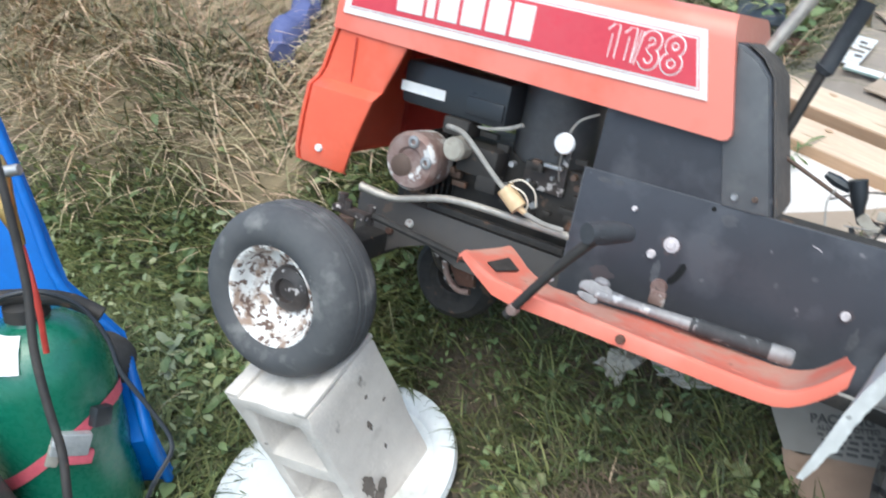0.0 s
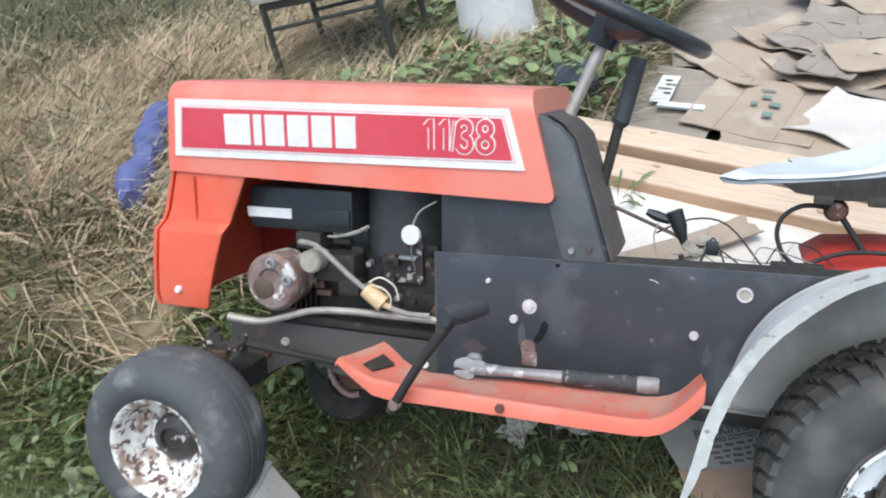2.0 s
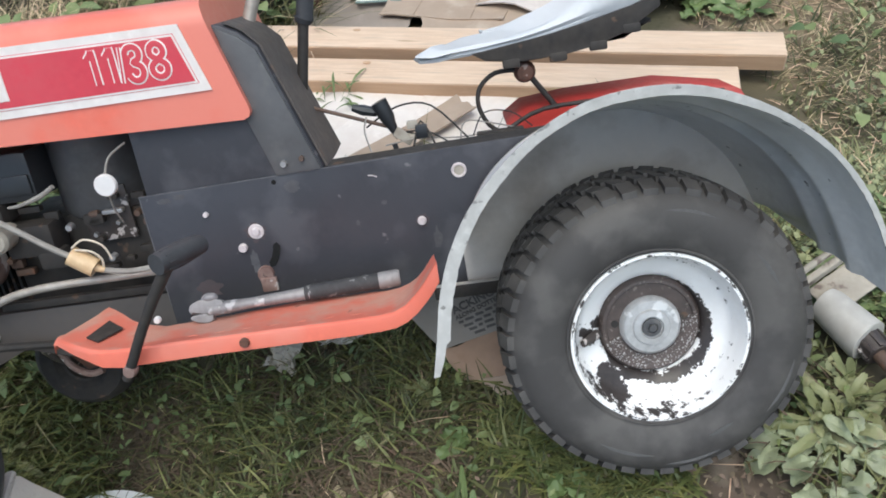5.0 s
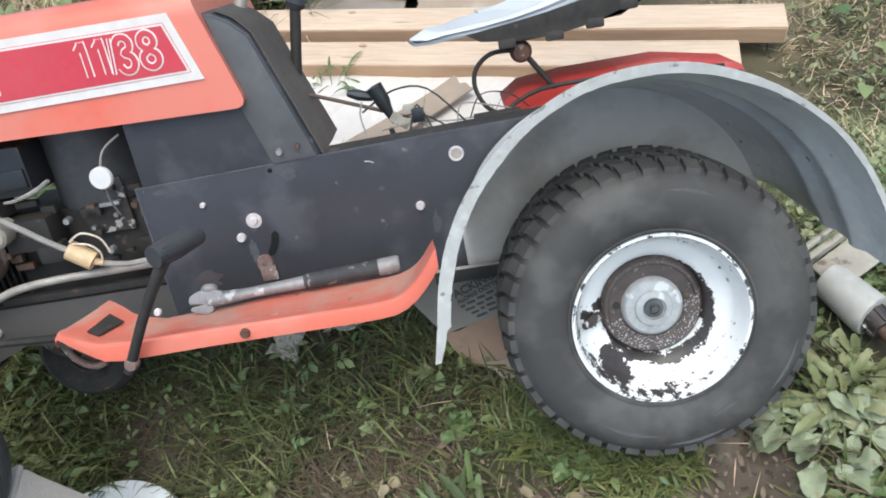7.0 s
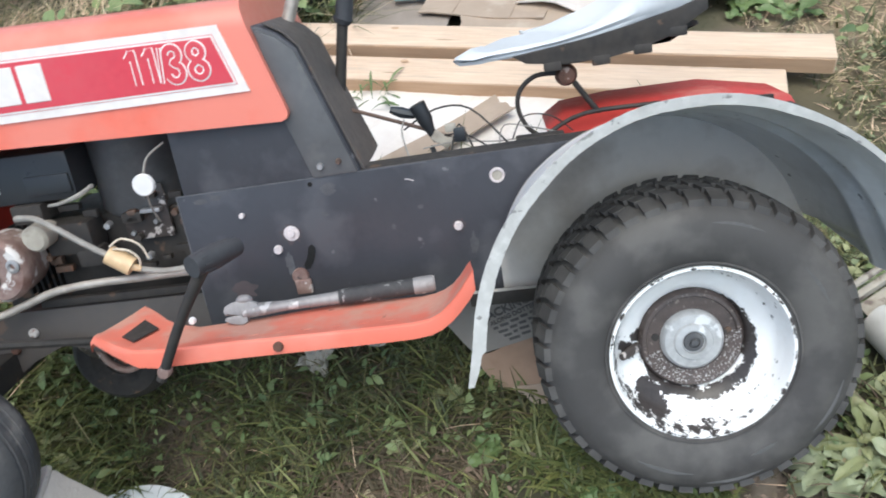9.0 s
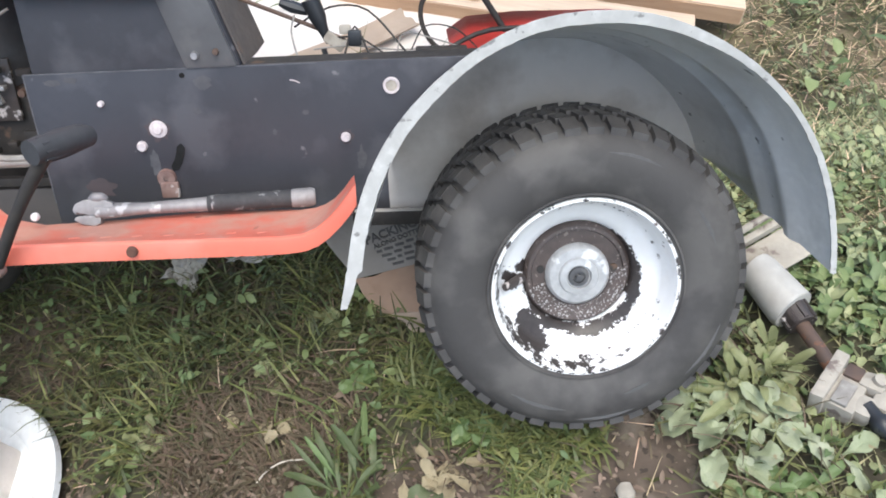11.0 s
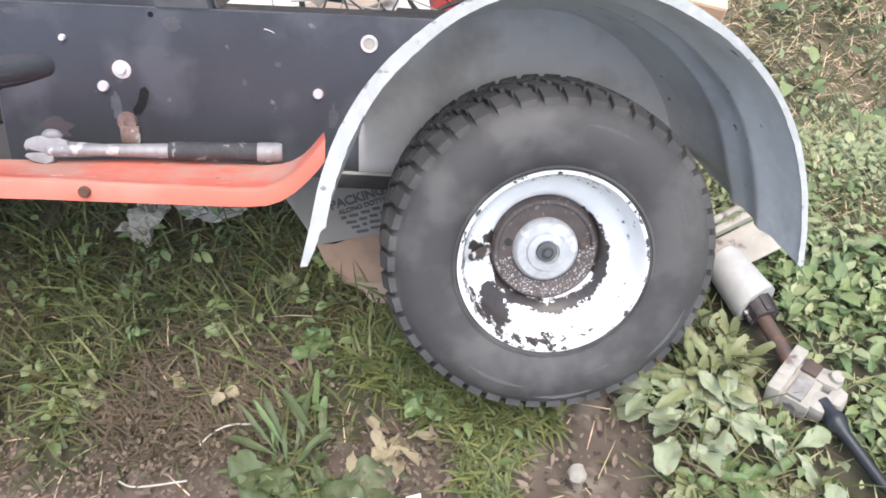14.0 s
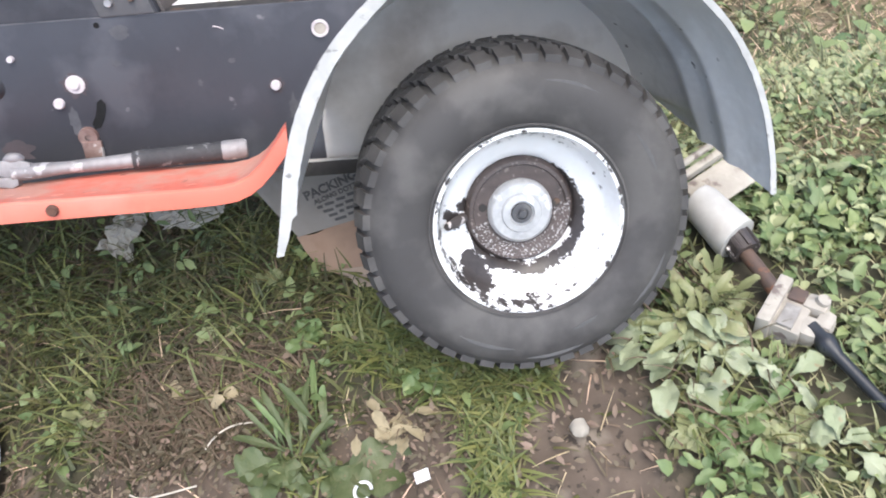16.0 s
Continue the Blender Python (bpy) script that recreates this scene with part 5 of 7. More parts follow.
def build_controls():
    bm = bmesh.new()
    tube(bm, [(-0.500, 0.10, 0.36), (-0.452, 0.12, 0.475), (-0.436, 0.125, 0.512)], 0.0095, 12, smooth=0)
    col = part("steering_column", bm, PIPE, tractor, "bare steel steering column")
    c = Vector((-0.425, 0.13, 0.545))
    axis = Vector((0.42, 0.0, 0.90)).normalized()
    u = axis.orthogonal().normalized()
    v = axis.cross(u)
    bm = bmesh.new()
    ring = [c + axis * 0.02 + 0.14 * (math.cos(a) * u + math.sin(a) * v) for a in (2 * math.pi * k / 28 for k in range(29))]
    tube(bm, ring, 0.0125, 10, caps=False, smooth=0)
    sw = part("steering_wheel", bm, PLASTIC, col, "black plastic steering wheel")
    for a in (20, 140, 260):
        d = math.cos(radians(a)) * u + math.sin(radians(a)) * v
        bm = bmesh.new()
        tube(bm, [c, c + 0.08 * d + axis * 0.004, c + 0.14 * d + axis * 0.02], [0.022, 0.018, 0.014], 8)
        part("spoke", bm, PLASTIC, sw)
    bm = bmesh.new()
    tube(bm, [c - axis * 0.035, c + axis * 0.006], [0.024, 0.032], 14, smooth=0)
    part("boss", bm, PLASTIC, sw)
    bm = bmesh.new()
    tube(bm, [(-0.425, 0.12, 0.30), (-0.402, 0.12, 0.405)], 0.008, 10, smooth=0)
    lever = part("lever", bm, BLACK_FLAT, tractor, "black hand lever beside the steering column")
    bm = bmesh.new()
    tube(bm, [(-0.405, 0.12, 0.395), (-0.402, 0.12, 0.402), (-0.400, 0.12, 0.405), (-0.379, 0.12, 0.495)], [0.011, 0.0145, 0.0125, 0.0125], 12, smooth=0)
    part("grip", bm, DUSTY_RUBBER, lever, "black plastic grip")
    # small levers and loose cables behind the panel
    bm = bmesh.new()
    tube(bm, [(-0.447, 0.10, 0.289), (-0.37, 0.105, 0.257), (-0.290, 0.10, 0.225), (-0.262, 0.09, 0.212)], 0.0030, 8)
    rod = part("throttle_rod", bm, BROWN, tractor, "thin rusty control rod")
    bm = bmesh.new()
    tube(bm, [(-0.292, 0.10, 0.212), (-0.300, 0.10, 0.234), (-0.304, 0.10, 0.246), (-0.313, 0.10, 0.270)], [0.004, 0.008, 0.0115, 0.0125], 12, smooth=0)
    tube(bm, [(-0.30, 0.10, 0.205), (-0.295, 0.09, 0.19)], 0.004, 8, smooth=0)
    part("knob", bm, PLASTIC, rod, "black control knob")
    bm = bmesh.new()
    tube(bm, [(-0.354, 0.105, 0.266), (-0.338, 0.105, 0.260), (-0.318, 0.105, 0.254)], [0.005, 0.0085, 0.0065], 8)
    part("knob", bm, PLASTIC, rod)
    random.seed(11)
    cables = [[(-0.335, 0.1, 0.25), (-0.34, 0.09, 0.23), (-0.33, 0.06, 0.20)], [(-0.29, 0.09, 0.22), (-0.25, 0.08, 0.222), (-0.21, 0.05, 0.202)], [(-0.20, 0.06, 0.20), (-0.19, 0.09, 0.225), (-0.15, 0.10, 0.215), (-0.11, 0.11, 0.20)],
              [(-0.27, 0.07, 0.20), (-0.255, 0.09, 0.235), (-0.235, 0.06, 0.20)], [(-0.18, 0.08, 0.205), (-0.16, 0.10, 0.232), (-0.12, 0.11, 0.226), (-0.09, 0.11, 0.20)], [(-0.31, 0.07, 0.21), (-0.26, 0.08, 0.212), (-0.2, 0.08, 0.205), (-0.14, 0.09, 0.205)]]
    for k in range(1):
        x0, x1 = random.uniform(-0.37, -0.30), random.uniform(-0.27, -0.12)
        top = random.uniform(0.215, 0.262)
        cables.append([(x0, 0.11, random.uniform(0.20, 0.27)), ((2 * x0 + x1) / 3, random.uniform(0.08, 0.13), top), ((x0 + 2 * x1) / 3, random.uniform(0.07, 0.13), top - random.uniform(0.0, 0.03)), (x1, 0.07, 0.202)])
    for pts in cables:
        bm = bmesh.new()
        tube(bm, pts, random.choice((0.0011, 0.0016, 0.0013)), 6)
        part("cable", bm, random.choice((BLACK_FLAT, BLACK_FLAT, BROWN, HOSE)), tractor)
    bm = bmesh.new()
    box(bm, (-0.283, 0.090, 0.216), (0.030, 0.010, 0.016), 0.003, Matrix.Translation((-0.283, 0, 0.216)) @ Matrix.Rotation(radians(38), 4, "Y") @ Matrix.Translation((0.283, 0, -0.216)))
    box(bm, (-0.268, 0.088, 0.232), (0.016, 0.012, 0.012), 0.003)
    box(bm, (-0.258, 0.088, 0.214), (0.034, 0.008, 0.008), 0.002)
    part("switch_bracket", bm, CAST, tractor)
    bm = bmesh.new()
    box(bm, (-0.255, 0.08, 0.222), (0.018, 0.012, 0.02), 0.003)
    part("switch", bm, PLASTIC, tractor)
    bm = bmesh.new()
    box(bm, (-0.14, 0.08, 0.203), (0.07, 0.02, 0.010), 0.003)
    part("cable_clamp", bm, BLACK_FLAT, tractor)


build_bonnet()
build_grille()
build_body()
build_engine()
build_board()
wheel("rear_wheel", (0.003, -0.165, -0.003), -7, 0, 0.962, True, "rear wheel, chipped white rim, turf tyre")
wheel("front_wheel", (-1.052, -0.165, -0.104), 0, 3, 0.97, False, "front wheel, rusty white rim, bald tyre")
build_fender()
build_seat()
build_controls()

# ---- things on the ground round the tractor ----


def on_land(x, y, up=0.0, rz=0.0, tilt=True):
    """A pose on the soil, lying with its slope."""
    if not tilt:
        return pose(x, y, land(x, y) + up, 0, 0, rz)
    e = 0.03
    n = Vector((-(land(x + e, y) - land(x - e, y)) / (2 * e), -(land(x, y + e) - land(x, y - e)) / (2 * e), 1)).normalized()
    q = Vector((0, 0, 1)).rotation_difference(n).to_matrix().to_4x4()
    return Matrix.Translation((x, y, land(x, y) + up)) @ q @ Matrix.Rotation(radians(rz), 4, "Z")


def turn_z(bm, profile, steps=40):
    """Turns (radius, z) round the upright axis."""
    turn_y(bm, (0, 0, 0), [(r, -z) for r, z in profile], steps)
    bmesh.ops.rotate(bm, verts=bm.verts, matrix=Matrix.Rotation(radians(-90), 3, "X"))


def make_lid():
    lid = thing("plastic_cover", on_land(-1.018, -0.038, 0.004), "dirty white round plastic cover lying under the block", "plastic cover")
    bm = bmesh.new()
    turn_z(bm, [(0, 0.012), (0.203, 0.012), (0.210, 0.018), (0.234, 0.018), (0.247, 0.012), (0.250, 0.0), (0.242, 0.002)], 72)
    # the thin sheet sags with the hollow that it lies in
    for v in bm.verts:
        v.co.x *= 0.93 if v.co.x < 0 else 1.0
        w = lid.matrix_world @ v.co
        v.co = lid.matrix_world.inverted() @ Vector((w.x, w.y, land(w.x, w.y) + 0.008 + v.co.z))
    part("disc", bm, LID_WHITE, lid)
    bm = bmesh.new()
    tube(bm, [(0.16, 0.10, 0.020), (0.20, 0.06, 0.026), (0.232, 0.01, 0.024), (0.25, -0.04, 0.012)], 0.0022, 6)
    part("twig", bm, BROWN, lid, "thin dark twig")
    bm = bmesh.new()
    tube(bm, [(-0.21, -0.02, 0.016), (-0.18, -0.09, 0.024), (-0.12, -0.17, 0.02)], 0.003, 6)
    part("cord", bm, BLACK_FLAT, lid)


def make_block():
    top = 0.096
    lean = Vector((-0.156, -0.089, 0.984))
    tall, wide, deep = (top - land(-0.97, -0.01) - 0.012) / lean.z, 0.197, 0.192
    foot = Vector((-1.015, -0.036, top)) - lean * tall
    turned = Vector((0, 0, 1)).rotation_difference(lean).to_matrix().to_4x4() @ Matrix.Rotation(radians(2), 4, "Z")
    ob = thing("concrete_block", Matrix.Translation(foot) @ turned, "chipped pale hollow concrete block standing on end", "concrete block")
    xs = [-wide / 2, -wide / 2 + 0.034, wide / 2 - 0.034, wide / 2]
    zs = [0, 0.032, tall / 2 - 0.018, tall / 2 + 0.018, tall - 0.034, tall]
    bm = bmesh.new()
    vs = [[bm.verts.new((x, -deep / 2, z)) for x in xs] for z in zs]
    faces = []
    for j in range(5):
        for i in range(3):
            if i == 1 and j in (1, 3):
                continue
            faces.append(bm.faces.new((vs[j][i], vs[j][i + 1], vs[j + 1][i + 1], vs[j + 1][i])))
    out = bmesh.ops.extrude_face_region(bm, geom=faces)
    bmesh.ops.translate(bm, verts=[g for g in out["geom"] if isinstance(g, bmesh.types.BMVert)], vec=(0, deep, 0))
    bmesh.ops.recalc_face_normals(bm, faces=bm.faces)
    sharp = [e for e in bm.edges if len(e.link_faces) == 2 and e.calc_face_angle() > 1]
    bmesh.ops.bevel(bm, geom=sharp, offset=0.008, segments=2, affect="EDGES", profile=0.6)
    bmesh.ops.subdivide_edges(bm, edges=[e for e in bm.edges if e.calc_length() > 0.05], cuts=2, use_grid_fill=True)
    for v in bm.verts:
        v.co += Vector((noise.noise(v.co * 40), noise.noise(v.co * 40 + Vector((9, 0, 0))), noise.noise(v.co * 40 + Vector((0, 9, 0))))) * 0.0026 + 0.005 * noise.noise_vector(v.co * 13)
    part("block_body", bm, CONCRETE, ob)
    for k, (y, z, w, h) in enumerate(((-0.060, 0.34, 0.014, 0.027), (-0.034, 0.25, 0.013, 0.015), (-0.050, 0.21, 0.013, 0.016), (0.000, 0.62, 0.005, 0.012), (0.020, 0.78, 0.004, 0.004), (0.052, 0.66, 0.005, 0.003), (0.010, 0.42, 0.003, 0.006))):
        bm = bmesh.new()
        blot(bm, (wide / 2 + 0.0035, y, z * tall), (0, 1, 0), (0, 0, 1), w, h, 2.7 * k, 0.001)
        part("mud_stain", bm, DIRT, ob, "dark mud stain")
    # raised rim along the top edges
    for x, w in ((-wide / 2 + 0.018, 0.034), (wide / 2 - 0.016, 0.030)):
        bm = bmesh.new()
        box(bm, (x, 0, tall + 0.004), (w, deep, 0.010), 0.004)
        part("end_ridge", bm, CONCRETE, ob)


def plank(x0, y0, x1, y1, lift, wide, thick, label):
    z0, z1 = land(x0, y0) + lift, land(x1, y1) + lift
    d = Vector((x1 - x0, y1 - y0, z1 - z0))
    m = Matrix.Translation((x0, y0, z0)) @ d.to_track_quat("X", "Z").to_matrix().to_4x4()
    ob = thing("plank", m, label, "plank", "pine planks")
    bm = bmesh.new()
    box(bm, (d.length / 2, 0, thick / 2), (d.length, wide, thick), 0.0025)
    for v in bm.verts:
        v.co.z += 0.002 * math.sin(v.co.x * 3)
    part("board", bm, WOOD, ob)
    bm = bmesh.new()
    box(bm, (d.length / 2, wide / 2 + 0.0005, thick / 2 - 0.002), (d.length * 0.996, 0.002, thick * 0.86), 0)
    part("dark_edge", bm, WOOD_EDGE, ob, "darker brown edge along one side")
    for u, v, r in ((0.3, 0.2, 0.008), (0.55, -0.3, 0.006), (0.78, 0.1, 0.007)):
        bm = bmesh.new()
        turn_z(bm, [(0, 0.0006), (r, 0.0006), (r, 0.0)], 14)
        bmesh.ops.scale(bm, vec=(1.7, 1, 1), verts=bm.verts)
        bmesh.ops.translate(bm, verts=bm.verts, vec=(d.length * u, wide * v, thick + 0.0005 + 0.002 * math.sin(d.length * u * 3)))
        part("knot", bm, WOOD_EDGE, ob)
    return ob


def card(x, y, w, d, rz, mat, label, up=0.008, kind="cardboard_sheet", curl=0.012, flaps=True):
    ob = thing(kind, on_land(x, y, up, rz), label, "cardboard", "cardboard sheets")
    n = 8
    bm = bmesh.new()
    seed = x * 7 + y * 3
    rows = []
    for j in range(n + 1):
        row = []
        for i in range(n + 1):
            u, v = i / n - 0.5, j / n - 0.5
            jag = 0.012 * noise.noise((u * 6 + seed, v * 6, 2.0))
            row.append((u * w + (jag if abs(v) == 0.5 or abs(u) == 0.5 else 0), v * d + (jag if abs(u) == 0.5 else 0),
                        curl * (noise.noise((u * 2.2 + seed, v * 2.2, 1.0)) + 0.35) + curl * 1.2 * (abs(u * 2) ** 4 + abs(v * 2) ** 4) * max(0, noise.noise((seed, u, v)))))
        rows.append(row)
    grid(bm, rows, (0, 0, -0.004))
    sheet = part("sheet", bm, mat, ob)
    if flaps:
        for u in (-0.22, 0.24):
            bm = bmesh.new()
            pts = []
            for j in range(n + 1):
                v = j / n - 0.5
                z = curl * (noise.noise((u * 2.2 + seed, v * 2.2, 1.0)) + 0.35) + curl * 1.2 * (abs(u * 2) ** 4 + abs(v * 2) ** 4) * max(0, noise.noise((seed, u, v)))
                pts.append((u * w, v * d * 0.98, z + 0.0005))
            tube(bm, pts, 0.0014, 5, smooth=0)
            part("fold", bm, CARD_FOLD, sheet)
    return ob


def make_cardboard():
    grey, brown = "damp greyish-brown flattened cardboard sheet", "plain brown flattened cardboard sheet"
    card(0.02, 2.30, 1.05, 0.85, 8, CARD_GREY, grey, 0.010)
    card(0.42, 1.80, 0.70, 0.62, -24, CARD_GREY, grey, 0.018, curl=0.02)
    card(-0.20, 1.86, 0.34, 0.36, 38, CARD, brown, 0.026, curl=0.02)
    card(0.02, 1.78, 0.30, 0.30, 25, CARD, brown, 0.034, curl=0.02)
    card(-0.05, 2.02, 0.34, 0.30, -40, CARD, brown, 0.040, curl=0.03)
    card(0.28, 1.98, 0.42, 0.34, 15, CARD_GREY, grey, 0.050, curl=0.04)
    a = card(-0.42, 1.56, 0.34, 0.44, -14, CARD_GREY, "pale cardboard sheet with a white shipping label", 0.020, flaps=False)
    b = card(-0.17, 1.50, 0.34, 0.36, -16, CARD, "brown cardboard box side with faded green print", 0.034, curl=0.008)
    card(-0.12, 1.30, 0.30, 0.14, -8, CARD, "torn tan strip of cardboard", 0.030, flaps=False)
    card(0.08, 1.42, 0.30, 0.28, -30, PAPER_DULL, "pale torn paper board", 0.036, curl=0.03, flaps=False)
    card(0.30, 1.42, 0.34, 0.30, 12, PAPER_DULL, "pale torn paper board", 0.022, curl=0.03, flaps=False)
    for x, y, w, d, r in ((-0.40, 0.88, 0.38, 0.26, 10), (-0.17, 0.86, 0.30, 0.24, -18), (-0.02, 0.78, 0.26, 0.22, 8), (-0.52, 0.98, 0.30, 0.24, -6)):
        card(x, y, w, d, r, PAPER, "pale paper-faced board tucked under the planks", 0.010, flaps=False)
    card(-0.32, 0.80, 0.36, 0.07, 38, CARD, "narrow cardboard strip lying on paper boards", 0.030, flaps=False)
    random.seed(31)
    for k in range(14):
        x, y = random.uniform(-0.05, 0.50), random.uniform(1.62, 2.45)
        mat, word = random.choice(((CARD, "crumpled brown cardboard flap"), (CARD_GREY, "crumpled greyish cardboard flap")))
        card(x, y, random.uniform(0.16, 0.32), random.uniform(0.10, 0.24), random.uniform(0, 180), mat, word + " on the pile", random.uniform(0.045, 0.085), curl=random.uniform(0.010, 0.024), flaps=k % 2 == 0)
    bm = bmesh.new()
    box(bm, (-0.02, 0.03, 0.020), (0.055, 0.19, 0.003), 0, Matrix.Rotation(radians(8), 4, "Z"))
    box(bm, (0.045, -0.075, 0.020), (0.13, 0.03, 0.003), 0, Matrix.Rotation(radians(8), 4, "Z"))
    label = part("label", bm, WHITE, a, "white shipping label")
    for k in range(4):
        bm = bmesh.new()
        box(bm, (-0.02 + (k % 2) * 0.012, 0.085 - 0.03 * k, 0.0222), (0.020 + 0.01 * (k % 3), 0.014, 0.001), 0, Matrix.Rotation(radians(8), 4, "Z"))
        part("print_bar", bm, INK, label)
    bm = bmesh.new()
    box(bm, (0.045, -0.097, 0.021), (0.13, 0.010, 0.002), 0, Matrix.Rotation(radians(8), 4, "Z"))
    part("tape", bm, PRINT, label, "green tape edge")
    for x, y, w, d in ((0.0, 0.05, 0.026, 0.018), (0.032, 0.01, 0.030, 0.024), (-0.02, 0.0, 0.020, 0.018), (0.03, -0.055, 0.026, 0.026), (-0.008, 0.095, 0.04, 0.008)):
        bm = bmesh.new()
        box(bm, (x, y, 0.0135), (w, d, 0.002), 0.0008)
        part("print_mark", bm, PRINT, b)


def make_box():
    """A carton on its edge: grey printed side, brown bottom flap bent out towards the wheel."""
    m = TRACTOR @ pose(-0.318, 0.085, -0.040, 0, -13, 0)
    ob = thing("cardboard_box", m, "stained cardboard box with printing, wedged under the tractor", "box")
    bm = bmesh.new()
    prism(bm, [(-0.016, 0.0), (0.34, 0.0), (0.34, -0.108), (0.016, -0.112), (0.005, -0.081), (-0.017, -0.020)], 0.0, 0.20, 0.003)
    for v in bm.verts:
        v.co += Vector((0, 0.003 * noise.noise(v.co * 9), 0.003 * noise.noise(v.co * 11)))
    part("carton", bm, BOX_CARD, ob)
    bm = bmesh.new()
    prism(bm, [(-0.015, -0.002), (0.338, -0.002), (0.338, -0.105), (0.017, -0.109), (0.006, -0.080), (-0.015, -0.020)], -0.0055, -0.002)
    face = part("printed_face", bm, BOX_FACE, ob, "greyish printed box face")
    lettering("PACKING", 0.0195, INK, face, pose(0.0895, -0.0072, -0.0447, 90, -8, 0), name="lettering", fat=0.0005)
    lettering("ALONG DOTTED", 0.0105, INK, face, pose(0.0985, -0.0072, -0.0575, 90, -8, 0), name="lettering", fat=0.0002)
    random.seed(21)
    for k in range(4):
        x = 0.060 + 0.006 * k
        while x < 0.145:
            w = random.uniform(0.006, 0.018)
            bm = bmesh.new()
            box(bm, (x + w / 2, -0.0062, -0.0725 - 0.0095 * k + 0.14 * (x - 0.060)), (w, 0.001, 0.0042), 0)
            part("print_bar", bm, INK, face)
            x += w + 0.004
    for flap, mat, rows, label in (("bottom_flap", BOX_CARD, [[(0.014, -0.003, -0.111), (0.05, -0.003, -0.110), (0.106, -0.003, -0.108), (0.34, -0.003, -0.106)], [(0.024, -0.016, -0.138), (0.060, -0.030, -0.140), (0.104, -0.045, -0.140), (0.34, -0.046, -0.136)], [(0.034, -0.026, -0.162), (0.066, -0.052, -0.166), (0.096, -0.080, -0.170), (0.34, -0.084, -0.164)]], "orange-brown bottom flap"),
                                   ("torn_edge", CARD, [[(0.060, -0.048, -0.158), (0.085, -0.062, -0.156), (0.12, -0.070, -0.156), (0.34, -0.074, -0.152)], [(0.072, -0.064, -0.170), (0.088, -0.086, -0.174), (0.12, -0.098, -0.176), (0.34, -0.100, -0.170)]], "pale torn paper layer")):
        bm = bmesh.new()
        grid(bm, rows, (0, 0.003, -0.001))
        bmesh.ops.subdivide_edges(bm, edges=bm.edges, cuts=3, use_grid_fill=True)
        for v in bm.verts:
            v.co += 0.004 * noise.noise_vector(v.co * 45)
        part(flap, bm, mat, ob, label)


def make_bag():
    for x, y, w, d, seed, rough, mat, label in ((-0.585, 0.345, 0.085, 0.060, 3.0, 1.0, BAG, "crumpled clear plastic film on the grass"), (-0.470, 0.362, 0.12, 0.060, 8.0, 0.35, BAG, "pale torn plastic sheet on the grass")):
        ob = thing("plastic_bag", on_land(x, y, 0.018, 20 * seed if rough == 1 else 6), label, "plastic bag")
        bm = bmesh.new()
        rows = []
        for j in range(15):
            row = []
            for i in range(15):
                u, v = i / 14 - 0.5, j / 14 - 0.5
                q = Vector((u * 5 + seed, v * 5, seed))
                edge = 1 + 0.5 * noise.noise(q * 0.6)
                row.append((u * w * edge, v * d * edge, rough * (0.020 * noise.noise(q) + 0.014 * noise.noise(q * 2.3) + 0.02 * max(0, 0.4 - abs(u)))))
            rows.append(row)
        grid(bm, rows, (0, 0, -0.0006))
        part("bag_film", bm, mat, ob, smooth=False)

